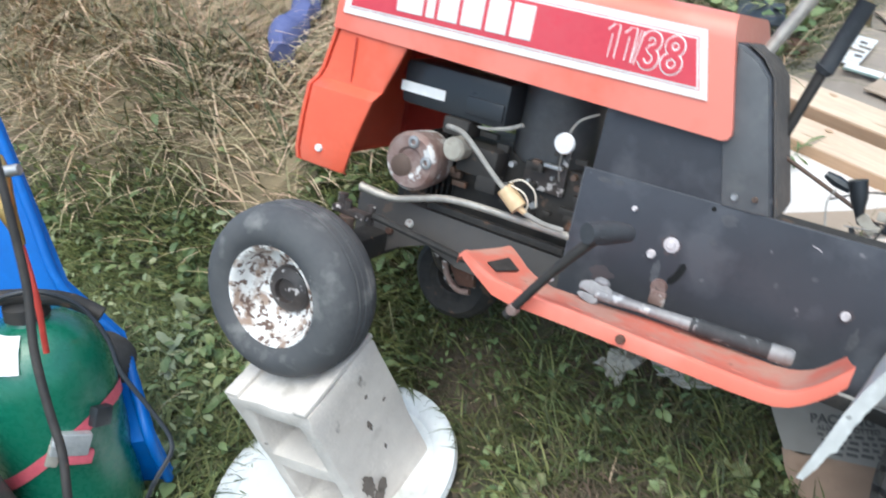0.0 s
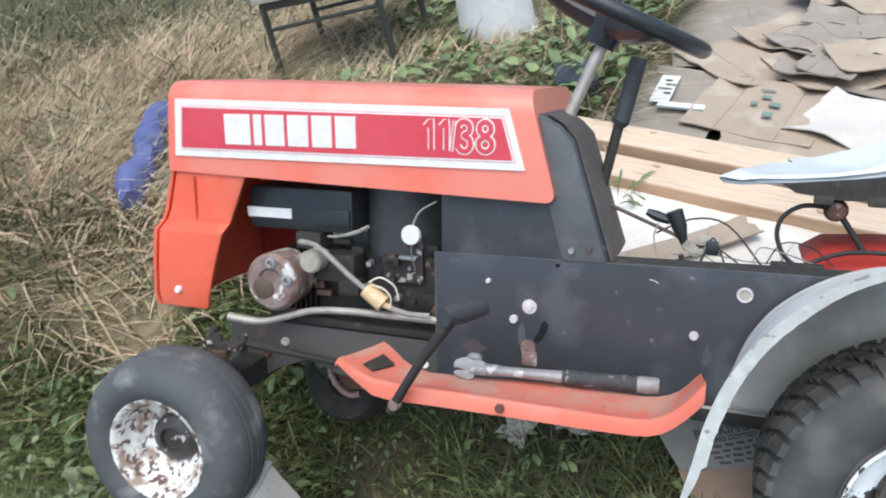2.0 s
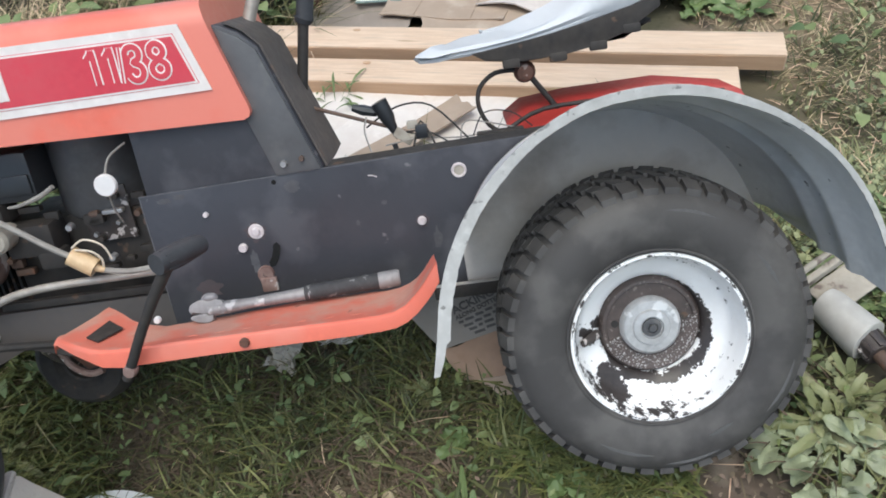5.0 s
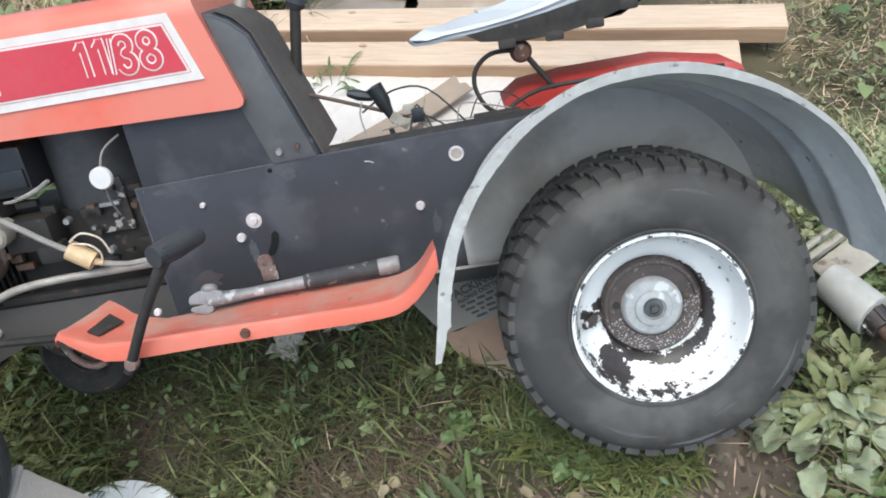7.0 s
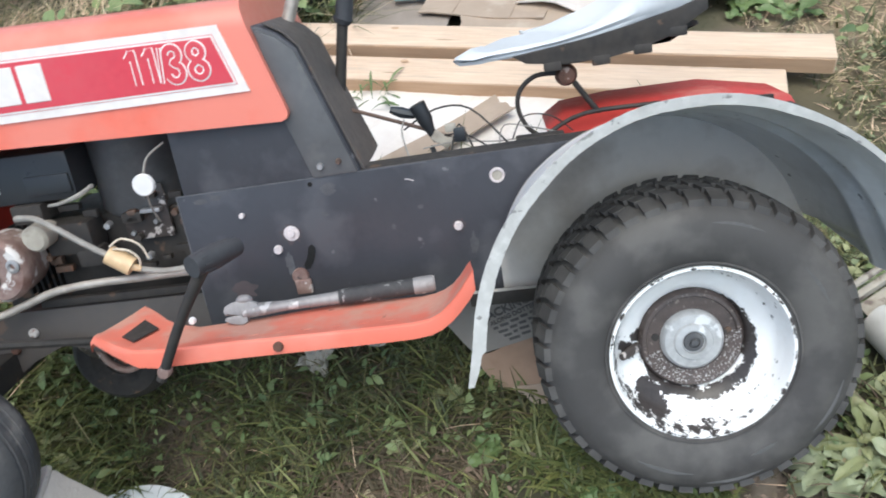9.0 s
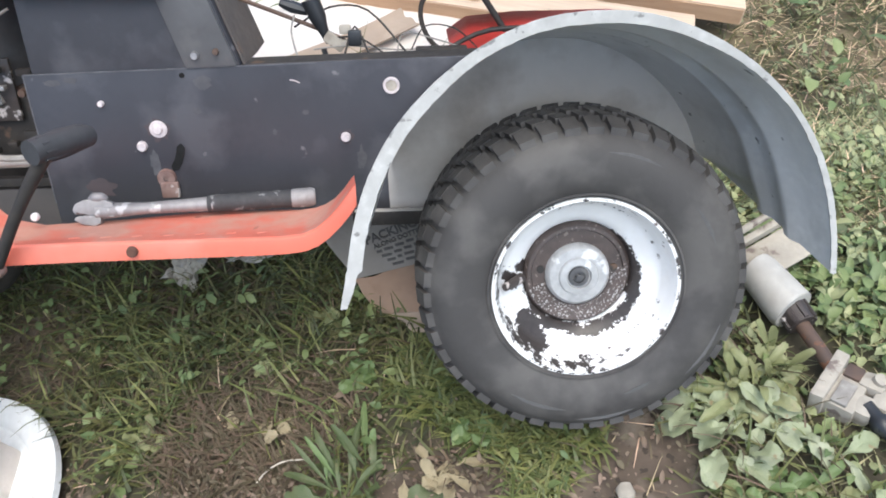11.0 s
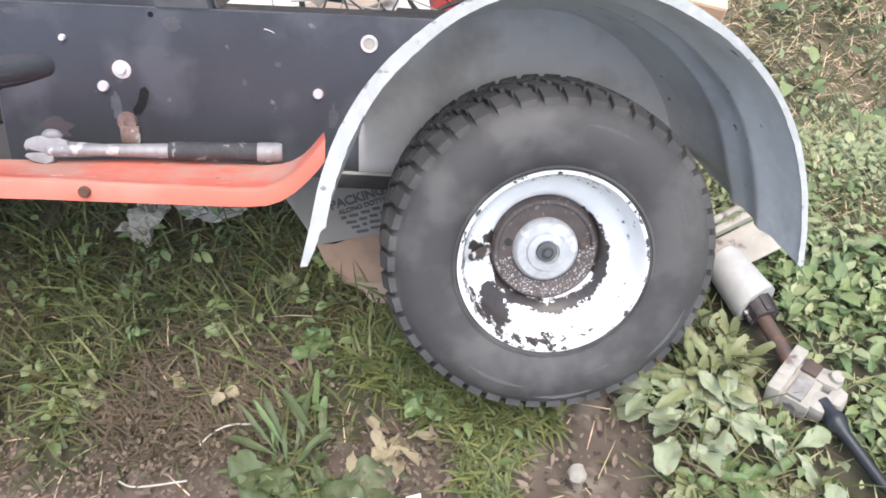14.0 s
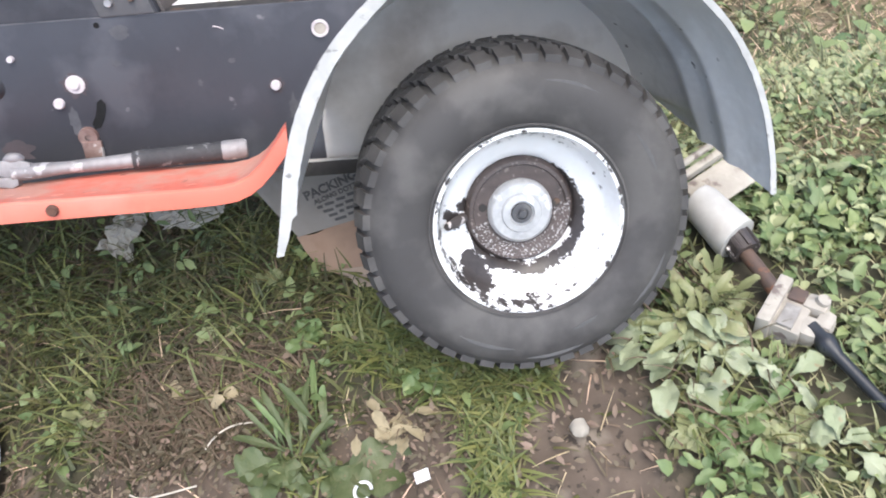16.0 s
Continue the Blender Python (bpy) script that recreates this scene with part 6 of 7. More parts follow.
def make_gas_cart():
    base = Vector((-1.370, -0.355, land(-1.37, -0.355)))
    top = Vector((-1.374, -0.262, 0.248))
    axis = (top - base).normalized()
    q = Vector((0, 0, 1)).rotation_difference(axis).to_matrix().to_4x4()
    h = (top - base).length
    ob = thing("gas_cylinder", Matrix.Translation(base) @ q, "green gas cylinder strapped to a blue cart", "gas cylinder")
    bm = bmesh.new()
    turn_z(bm, [(0, 0.0), (0.095, 0.0), (0.108, 0.015), (0.110, 0.03), (0.110, h - 0.10), (0.105, h - 0.07), (0.090, h - 0.035), (0.062, h - 0.010), (0.034, h), (0.028, h + 0.012), (0, h + 0.012)], 48)
    body = part("cylinder_body", bm, TANK_GREEN, ob, "glossy green steel shell")
    bm = bmesh.new()
    turn_z(bm, [(0.0, h + 0.040), (0.022, h + 0.038), (0.034, h + 0.030), (0.036, h + 0.008), (0.030, h + 0.004)], 24)
    part("collar", bm, BLACK_FLAT, body, "black valve collar")
    bm = bmesh.new()
    rows = []
    for r, z in ((0.052, h - 0.0045), (0.078, h - 0.020), (0.100, h - 0.048)):
        rows.append([(1.012 * r * math.cos(a), 1.012 * r * math.sin(a), z + 0.003) for a in (radians(252 + 8 * k) for k in range(9))])
    grid(bm, rows)
    part("sticker", bm, WHITE, body, "white hazard sticker, writing unreadable")
    bm = bmesh.new()
    rows = []
    for z, r in ((0.0, 0.1125), (0.026, 0.1125)):
        rows.append([(r * math.cos(a), r * math.sin(a), z + 0.225 + 0.08 * math.cos(a - radians(30))) for a in (radians(7.5 * k) for k in range(49))])
    grid(bm, rows)
    part("strap", bm, STRAP, ob, "pink-red ratchet strap")
    def clasp(name, angle, size, mat, label, shift=0.0):
        a = radians(angle)
        z = 0.238 + 0.08 * math.cos(a - radians(30)) + shift
        bm = bmesh.new()
        box(bm, (0.118, 0, z), size, 0.004, Matrix.Rotation(a, 4, "Z") @ Matrix.Translation((0, 0, z)) @ Matrix.Rotation(radians(-24), 4, "X") @ Matrix.Translation((0, 0, -z)))
        return part(name, bm, mat, ob, label)
    clasp("buckle", -20, (0.018, 0.060, 0.040), CAP, "metal ratchet buckle")
    clasp("ratchet", 8, (0.020, 0.034, 0.034), PLASTIC, "black ratchet drum")
    clasp("buckle_plate", -34, (0.010, 0.020, 0.044), CAST, "", 0.004)
    clasp("strap_loop", -18, (0.012, 0.050, 0.026), STRAP, "", -0.032)

    ob = thing("gas_cylinder", pose(-1.345, -0.515, land(-1.345, -0.515)), "dark grey gas cylinder beside the green one", "gas cylinder")
    bm = bmesh.new()
    turn_z(bm, [(0, 0), (0.075, 0), (0.085, 0.02), (0.085, 0.33), (0.07, 0.38), (0.03, 0.405), (0, 0.405)], 40)
    part("cylinder_body", bm, TANK_GREY, ob)

    cart = thing("cylinder_cart", Matrix(), "bright blue cylinder cart with rubber hoses", "cart")
    left = Vector((-0.22, -0.16, 0.0))
    bm = bmesh.new()
    edge = [Vector(v) for v in ((-1.290, -0.212, -0.175), (-1.262, -0.222, -0.038), (-1.325, -0.180, 0.02), (-1.405, -0.130, 0.078), (-1.491, -0.148, 0.189), (-1.545, -0.115, 0.32), (-1.600, -0.080, 0.470), (-1.68, -0.05, 0.66))]
    rows = [[p + Vector((0.006, -0.008, 0)), p, p + left * 0.5, p + left] for p in edge]
    grid(bm, rows, (-0.010, 0.020, 0.0))
    part("back_plate", bm, BLUE, cart, "bright blue back plate")
    bm = bmesh.new()
    tube(bm, edge, 0.010, 10)
    part("rail", bm, BLUE, cart)
    bm = bmesh.new()
    turn_y(bm, (0, 0, 0), [(0.02, -0.03)] + [(0.052 + 0.004 * (k % 2), -0.03 + 0.004 * k) for k in range(16)] + [(0.02, 0.032)], 24)
    bmesh.ops.rotate(bm, verts=bm.verts, matrix=Matrix.Rotation(radians(35), 3, "Z"))
    bmesh.ops.translate(bm, verts=bm.verts, vec=(-1.405, -0.180, 0.060))
    part("cart_wheel", bm, TYRE, cart, "small ribbed rubber wheel")
    bm = bmesh.new()
    tube(bm, [(-1.30, -0.20, 0.63), (-1.238, -0.247, 0.544), (-1.21, -0.279, 0.461), (-1.186, -0.307, 0.399), (-1.158, -0.345, 0.337), (-1.122, -0.377, 0.273), (-1.088, -0.401, 0.223), (-1.057, -0.433, 0.180), (-1.05, -0.47, 0.08), (-1.10, -0.52, -0.10), (-1.16, -0.55, -0.18)], 0.0062, 10)
    part("hose", bm, BLACK_FLAT, cart, "dark rubber gas hose")
    bm = bmesh.new()
    tube(bm, [(-1.38, -0.30, 0.31), (-1.331, -0.251, 0.312), (-1.29, -0.214, 0.270), (-1.251, -0.212, 0.212), (-1.22, -0.229, 0.161), (-1.167, -0.234, 0.097), (-1.126, -0.247, 0.049), (-1.119, -0.307, 0.019), (-1.16, -0.36, -0.08), (-1.22, -0.42, -0.185)], 0.004, 8)
    part("hose", bm, PLASTIC, cart, "thin dark hose loop")
    bm = bmesh.new()
    tube(bm, [(-1.45, -0.42, 0.30), (-1.40, -0.30, 0.305), (-1.33, -0.22, 0.275), (-1.28, -0.19, 0.235)], 0.013, 10)
    part("hose", bm, BLACK_FLAT, cart)
    bm = bmesh.new()
    tube(bm, [(-1.335, -0.20, 0.53), (-1.323, -0.211, 0.506), (-1.312, -0.233, 0.463), (-1.302, -0.239, 0.438), (-1.295, -0.245, 0.41)], [0.006, 0.010, 0.014, 0.010, 0.007], 10)
    fitting = part("regulator", bm, BRASS, cart, "brass regulator fitting")
    bm = bmesh.new()
    tube(bm, [(-1.345, -0.23, 0.512), (-1.300, -0.195, 0.512)], 0.009, 10, smooth=0)
    part("union", bm, STEEL, fitting)
    bm = bmesh.new()
    tube(bm, [(-1.295, -0.245, 0.41), (-1.27, -0.27, 0.34), (-1.262, -0.30, 0.25)], 0.005, 8)
    part("hose", bm, RED_DARK, cart, "dull red hose")


def make_chair():
    x, y = -1.56, 1.85
    ob = thing("garden_chair", pose(x, y, land(x, y), 0, 0, 4), "dark metal garden chair with a weathered grey seat", "chair")
    hgt, w, d = 0.325, 0.43, 0.36
    bm = bmesh.new()
    box(bm, (0, 0, hgt), (w + 0.05, d + 0.05, 0.035), 0.010)
    part("seat", bm, CUSHION, ob, "weathered grey seat pad")
    bm = bmesh.new()
    box(bm, (0, -d / 2, hgt - 0.03), (w, 0.022, 0.030), 0.003)
    part("seat_rail", bm, DARK_FRAME, ob)
    for sx in (-1, 1):
        for sy in (-1, 1):
            bm = bmesh.new()
            drop = land(x + sx * w / 2, y + sy * d / 2) - land(x, y)
            tube(bm, [(sx * w / 2, sy * d / 2, hgt - 0.02), (sx * (w / 2 + 0.01), sy * (d / 2 + 0.015), drop)], 0.012, 8, smooth=0)
            part("leg", bm, DARK_FRAME, ob)
    for sy, z in ((-1, 0.22), (1, 0.18)):
        bm = bmesh.new()
        tube(bm, [(-w / 2, sy * d / 2, z - 0.01), (w / 2, sy * d / 2, z + 0.01)], 0.007, 8, smooth=0)
        part("stretcher", bm, DARK_FRAME, ob)
    bm = bmesh.new()
    tube(bm, [(-w / 2, d / 2, hgt), (-w / 2, d / 2 + 0.05, hgt + 0.40), (0, d / 2 + 0.06, hgt + 0.46), (w / 2, d / 2 + 0.05, hgt + 0.40), (w / 2, d / 2, hgt)], 0.012, 8)
    part("backrest", bm, DARK_FRAME, ob)


def make_bucket():
    x, y = -1.07, 2.04
    ob = thing("bucket", pose(x, y, land(x, y) - 0.004, 4, 3, 0), "white plastic bucket standing upside down in tall grass", "bucket")
    bm = bmesh.new()
    turn_z(bm, [(0, 0.285), (0.120, 0.285), (0.128, 0.278), (0.140, 0.07), (0.142, 0.058), (0.152, 0.056), (0.153, 0.046), (0.144, 0.044), (0.146, 0.012), (0.150, 0.010), (0.150, 0.0), (0.146, 0.0)], 48)
    part("bucket_body", bm, WHITE, ob)
    bm = bmesh.new()
    tube(bm, [(0.155 * math.cos(a), 0.155 * math.sin(a), 0.038 - 0.02 * math.sin(a * 2)) for a in (radians(180 + 15 * k) for k in range(13))], 0.0025, 6)
    part("handle", bm, STEEL, ob, "wire handle")


def make_tub():
    x, y = 0.86, 1.84
    ob = thing("plastic_tub", pose(x, y, land(x, y)), "large dark grey plastic tub on the grass", "tub")
    bm = bmesh.new()
    turn_z(bm, [(0.30, 0.0), (0.315, 0.03), (0.345, 0.22), (0.362, 0.225), (0.364, 0.245), (0.345, 0.247), (0.330, 0.235), (0.29, 0.02), (0, 0.02)], 56)
    part("tub_shell", bm, PLASTIC, ob)
    x, y = 0.26, 2.62
    ob = thing("stove_pipe", pose(x, y, land(x, y) + 0.06, 0, 90, 70), "short black metal pipe lying on cardboard", "pipe")
    bm = bmesh.new()
    turn_z(bm, [(0.055, -0.18), (0.060, -0.18), (0.060, 0.16), (0.068, 0.165), (0.068, 0.19), (0.055, 0.19), (0.055, -0.18)], 32)
    part("pipe_wall", bm, BLACK_FLAT, ob)


def make_pump():
    """A pump head on a rod, lying in the weeds behind the wheel."""
    m = Matrix()
    ob = thing("pump_part", m, "old pump with a white cup and rusty rod lying in weeds", "pump")
    bm = bmesh.new()
    tube(bm, [(0.276, 0.100, 0.096), (0.280, 0.092, 0.096), (0.302, 0.034, 0.090), (0.304, 0.030, 0.090)], [0.024, 0.026, 0.030, 0.028], 28, smooth=0)
    part("cup", bm, CUP, ob, "dirty white plastic cup")
    bm = bmesh.new()
    tube(bm, [(0.302, 0.036, 0.090), (0.306, 0.022, 0.089), (0.309, 0.008, 0.088)], [0.0195, 0.0185, 0.0175], 18, smooth=0)
    coupling = part("coupling", bm, HUB_RUST, ob, "ribbed dark coupling")
    for a in range(8):
        w = Matrix.Translation((0.306, 0.022, 0.089)) @ Vector((0.007, -0.028, -0.002)).to_track_quat("Z", "Y").to_matrix().to_4x4() @ Matrix.Rotation(a * math.pi / 4, 4, "Z")
        bm = bmesh.new()
        box(bm, (0.0185, 0, 0), (0.004, 0.006, 0.026), 0.001, w)
        part("rib", bm, HUB_RUST, coupling)
    bm = bmesh.new()
    tube(bm, [(0.307, 0.012, 0.088), (0.321, -0.055, 0.086)], 0.0095, 12, smooth=0)
    part("rod", bm, BROWN, ob, "brown rusty rod")
    turn = pose(0.329, -0.087, 0.080, 0, -6, -44)
    bm = bmesh.new()
    box(bm, (-0.024, 0.002, 0.002), (0.016, 0.076, 0.036), 0.003, turn)
    box(bm, (-0.002, -0.004, -0.003), (0.036, 0.056, 0.028), 0.004, turn)
    box(bm, (0.018, 0.022, 0.0), (0.030, 0.028, 0.030), 0.010, turn)
    box(bm, (0.020, -0.012, -0.002), (0.028, 0.030, 0.027), 0.010, turn)
    box(bm, (0.034, 0.006, -0.002), (0.022, 0.028, 0.024), 0.009, turn)
    tube(bm, [turn @ Vector((0.022, 0.024, 0.008)), turn @ Vector((0.024, 0.024, 0.019))], [0.010, 0.008], 12, smooth=0)
    for v in bm.verts:
        v.co += 0.0016 * noise.noise_vector(v.co * 60)
    head = part("pump_head", bm, CAST, ob, "chalky cast housing")
    bm = bmesh.new()
    box(bm, (-0.002, -0.012, 0.012), (0.018, 0.034, 0.006), 0.0015, turn)
    part("recess", bm, HOSE, head, "grey recessed plate")
    bm = bmesh.new()
    box(bm, (-0.004, 0.022, 0.011), (0.020, 0.020, 0.008), 0.003, turn)
    part("lug", bm, BROWN, head, "rusty brown lug")
    bm = bmesh.new()
    tube(bm, [(0.338, -0.108, 0.086), (0.344, -0.124, 0.085), (0.346, -0.129, 0.085), (0.348, -0.136, 0.084), (0.351, -0.143, 0.084), (0.353, -0.150, 0.083), (0.372, -0.205, 0.081), (0.376, -0.215, 0.081), (0.392, -0.258, 0.080)], [0.0095, 0.0095, 0.0125, 0.0125, 0.0088, 0.0072, 0.0066, 0.0058, 0.0058], 14, smooth=0)
    part("shaft", bm, PLASTIC, ob, "black shaft")
    ob = thing("scrap_bracket", pose(0.300, 0.125, 0.110, 12, -14, 20), "rusty folded sheet-metal bracket in the weeds", "scrap metal")
    bm = bmesh.new()
    box(bm, (-0.01, 0.02, 0), (0.10, 0.010, 0.018), 0.003)
    box(bm, (0.01, -0.012, -0.008), (0.09, 0.05, 0.004), 0.001)
    tube(bm, [(-0.06, 0.03, 0.018), (0.06, 0.03, 0.018)], 0.005, 8, smooth=0)
    part("bracket_plate", bm, CAST, ob)


def make_wrench():
    a, b = Vector((-0.573, -0.081, 0.0500)), Vector((-0.308, -0.054, 0.0500))
    d = (b - a)
    m = TRACTOR @ Matrix.Translation(a) @ d.to_track_quat("X", "Z").to_matrix().to_4x4()
    ob = thing("adjustable_wrench", m, "steel adjustable wrench with black grip on the running board", "wrench")
    n = d.length
    bm = bmesh.new()
    tube(bm, [(0.0, 0, 0), (0.03, 0, 0), (0.06, 0, 0), (n * 0.50, 0, 0), (n * 0.52, 0, 0)], [0.012, 0.0105, 0.0085, 0.0105, 0.0115], 12)
    bmesh.ops.scale(bm, vec=(1, 1, 0.85), verts=bm.verts)
    part("shank", bm, WRENCH, ob)
    bm = bmesh.new()
    xs = [0.50, 0.53] + [0.53 + 0.0175 * k for k in range(1, 21)] + [0.90]
    tube(bm, [(n * x, 0, 0) for x in xs], [0.0108] + [(0.0108, 0.0116, 0.0116)[k % 3] for k in range(21)] + [0.0108], 14, smooth=0)
    part("grip", bm, GRIP, ob, "black rubber grip")
    bm = bmesh.new()
    tube(bm, [(n * 0.885, 0, 0), (n * 0.90, 0, 0), (n * 0.985, 0, 0), (n, 0, 0)], [0.0110, 0.0122, 0.0122, 0.010], 14, smooth=0)
    part("end_cap", bm, WRENCH, ob)
    lean = Matrix.Rotation(radians(-24), 3, "X")
    bm = bmesh.new()
    prism(bm, [(0.022, 0.0095), (0.008, 0.0150), (-0.012, 0.0150), (-0.024, 0.0100), (-0.0265, 0.0030), (-0.0240, -0.0030), (-0.004, -0.0015), (0.010, -0.0075), (0.022, -0.0095)], -0.009, 0.009, 0.003)
    bmesh.ops.rotate(bm, verts=bm.verts, matrix=lean)
    part("fixed_jaw", bm, WRENCH, ob, "dull worn steel jaw")
    bm = bmesh.new()
    prism(bm, [(0.006, -0.0060), (-0.004, -0.0032), (-0.0230, -0.0050), (-0.0265, -0.0090), (-0.017, -0.0150), (-0.002, -0.0185), (0.006, -0.0150)], -0.008, 0.008, 0.0025)
    bmesh.ops.rotate(bm, verts=bm.verts, matrix=lean)
    part("sliding_jaw", bm, WRENCH, ob, "dull worn sliding jaw")
    bm = bmesh.new()
    tube(bm, [(-0.006, 0.003, 0.0140), (0.000, 0.003, 0.0165), (0.008, 0.003, 0.0160), (0.013, 0.003, 0.0125)], [0.004, 0.0068, 0.0068, 0.004], 12)
    part("adjuster", bm, WRENCH, ob)


def make_blue_cloth():
    ob = thing("blue_cloth", on_land(-1.86, 0.98, 0.02, 116), "faded blue bundled cloth in the straw", "cloth")
    bm = bmesh.new()
    tube(bm, [(-0.26, 0.0, 0.02), (-0.16, 0.01, 0.04), (-0.04, -0.01, 0.05), (0.08, 0.012, 0.05), (0.2, 0.0, 0.05), (0.34, 0.02, 0.04)], [0.036, 0.045, 0.038, 0.042, 0.045, 0.036], 16, smooth=5)
    for v in bm.verts:
        v.co += Vector((0, noise.noise(v.co * 18) * 0.02, noise.noise(v.co * 18 + Vector((4, 0, 0))) * 0.02))
    part("cloth", bm, BLUE_TARP, ob)


def make_scraps():
    ob = thing("plastic_crate", on_land(-0.70, 1.56, 0.0, 14), "small dark blue-grey plastic crate", "crate")
    bm = bmesh.new()
    box(bm, (0, 0, 0.05), (0.13, 0.16, 0.10), 0.008)
    part("crate_shell", bm, PLASTIC, ob)
    ob = thing("brick", on_land(-0.60, 1.54, 0.0, 30), "broken reddish brick beside the crate", "brick")
    bm = bmesh.new()
    box(bm, (0, 0, 0.03), (0.06, 0.11, 0.06), 0.006)
    part("brick_body", bm, RUST, ob)
    ob = thing("pebble", on_land(0.057, -0.165, 0.006), "small pale pebble on bare soil", "pebble")
    bm = bmesh.new()
    bmesh.ops.create_icosphere(bm, subdivisions=2, radius=0.0125)
    for v in bm.verts:
        v.co *= 0.9 + 0.3 * noise.noise(v.co * 90)
        v.co.z *= 0.65
    part("stone", bm, STONE, ob)
    ob = thing("paper_scrap", on_land(-0.132, -0.178, 0.010, 8), "small white square of paper on soil", "paper scrap")
    bm = bmesh.new()
    box(bm, (0, 0, 0), (0.018, 0.014, 0.0015), 0)
    part("paper", bm, WHITE, ob)
    ob = thing("plastic_ring", on_land(-0.205, -0.178, 0.010), "small white plastic ring on soil", "ring")
    bm = bmesh.new()
    tube(bm, [(0.011 * math.cos(a), 0.011 * math.sin(a), 0) for a in (radians(30 * k) for k in range(11))], 0.0022, 6)
    part("ring", bm, WHITE, ob)
    for k, pts in enumerate(([(-0.422, -0.062, 0), (-0.405, -0.050, 0.006), (-0.38, -0.042, 0.006), (-0.345, -0.044, 0)], [(-0.53, -0.098, 0), (-0.50, -0.112, 0.004), (-0.43, -0.112, 0.002)])):
        ob = thing("straw_stalk", Matrix(), "pale bent dry stalk on soil", "stalk", "dry stalks")
        bm = bmesh.new()
        tube(bm, [(x, y, land(x, y) + 0.004 + z) for x, y, z in pts], 0.0013, 6)
        part("stalk", bm, PALE_STALK, ob)


make_lid()
make_block()
plank(0.545, 0.962, -1.25, 1.44, 0.030, 0.100, 0.040, "pale sawn pine plank lying on cardboard")
plank(0.412, 0.868, -1.10, 1.262, 0.010, 0.100, 0.040, "pale sawn pine plank beside another")
make_cardboard()
make_box()
make_bag()
make_gas_cart()
make_chair()
make_bucket()
make_tub()
make_pump()
make_wrench()
make_blue_cloth()
make_scraps()

# ---- plants ----
rng = np.random.default_rng(7)


def covered(x, y):
    """Where something lies on the soil, so that nothing grows through it."""
    if math.hypot((x + 1.018) * (1.06 if x < -1.018 else 1.0), y + 0.038) < 0.254:
        return True
    u = y - 1.05 + 0.26 * x
    if -1.1 < x < 0.5 and -0.17 < u < 0.12:
        return True
    if -0.62 < x < 0.72 and 1.15 < y < 2.7 and y > 0.9:
        return -0.6 + 0.12 * (y - 1.2) < x < 0.40 + 0.3 * smooth_step(y, 1.45, 1.75)
    if (-0.13 < y < 0.11 and abs(x - 0.305 + 0.26 * (y - 0.03)) < 0.034) or along(x, y, 0.335, -0.12, 0.39, -0.255) < 0.016:
        return True
    if -0.34 < x < -0.10 and 0.30 - 0.9 * (x + 0.30) < y + 0.03 and 0.13 < y < 0.30:
        return True
    return math.hypot(x - 0.86, y - 1.84) < 0.32 or (-0.6 < x < 0.1 and 0.72 < y < 1.05)


def stuff(name, verts, faces, mat, label, category):
    me = bpy.data.meshes.new(name)
    me.vertices.add(len(verts))
    me.vertices.foreach_set("co", np.asarray(verts, dtype=np.float32).ravel())
    f = np.asarray(faces, dtype=np.int32)
    me.loops.add(f.size)
    me.loops.foreach_set("vertex_index", f.ravel())
    me.polygons.add(len(f))
    me.polygons.foreach_set("loop_start", np.arange(0, f.size, f.shape[1], dtype=np.int32))
    me.update(calc_edges=True)
    me.validate()
    me.materials.append(mat)
    tagged(new(name, me), label, category, kind="stuff")


def scatter(n, box4, weight):
    """Up to n roots in a rectangle, kept by a weight from 0 to 1."""
    x0, x1, y0, y1 = box4
    out = []
    for x, y, r in zip(rng.uniform(x0, x1, n), rng.uniform(y0, y1, n), rng.random(n)):
        if not covered(x, y) and r < weight(x, y):
            out.append((x, y, land(x, y) - 0.012))
    return np.array(out).reshape(-1, 3)


def blades(roots, tall, wide, lean, droop, flow=None):
    """Curved tapering strips, four rows of points each."""
    n = len(roots)
    h = rng.uniform(*tall, n)
    w = rng.uniform(*wide, n)
    a, tip = rng.uniform(0, 2 * math.pi, n), np.abs(rng.normal(lean, 0.22, n))
    if flow is not None:
        a = np.array([0.5 + 2.4 * noise.noise((x * 1.1, y * 1.1, flow)) + 1.2 * noise.noise((x * 5, y * 5, flow)) for x, y, z in roots]) + rng.normal(0, 0.8, n)
    d = np.stack([np.cos(a), np.sin(a), np.zeros(n)], 1)
    s = np.stack([-np.sin(a), np.cos(a), np.zeros(n)], 1)
    rows = []
    for u in (0.0, 0.38, 0.72, 1.0):
        out = np.sin(tip) * u + droop * u * u
        up = np.cos(tip) * u - 0.55 * droop * u * u * u
        c = roots + d * (h * out)[:, None] + np.array([0, 0, 1]) * (h * np.maximum(up, 0.03 * u))[:, None]
        half = s * (w * (1 - u ** 1.6) * 0.5 + 0.0002)[:, None]
        rows += [c - half, c + half]
    v = np.stack(rows, 1).reshape(-1, 3)
    base = (np.arange(n) * 8)[:, None, None]
    f = base + np.array([[0, 1, 3, 2], [2, 3, 5, 4], [4, 5, 7, 6]])[None]
    return v, f.reshape(-1, 4)


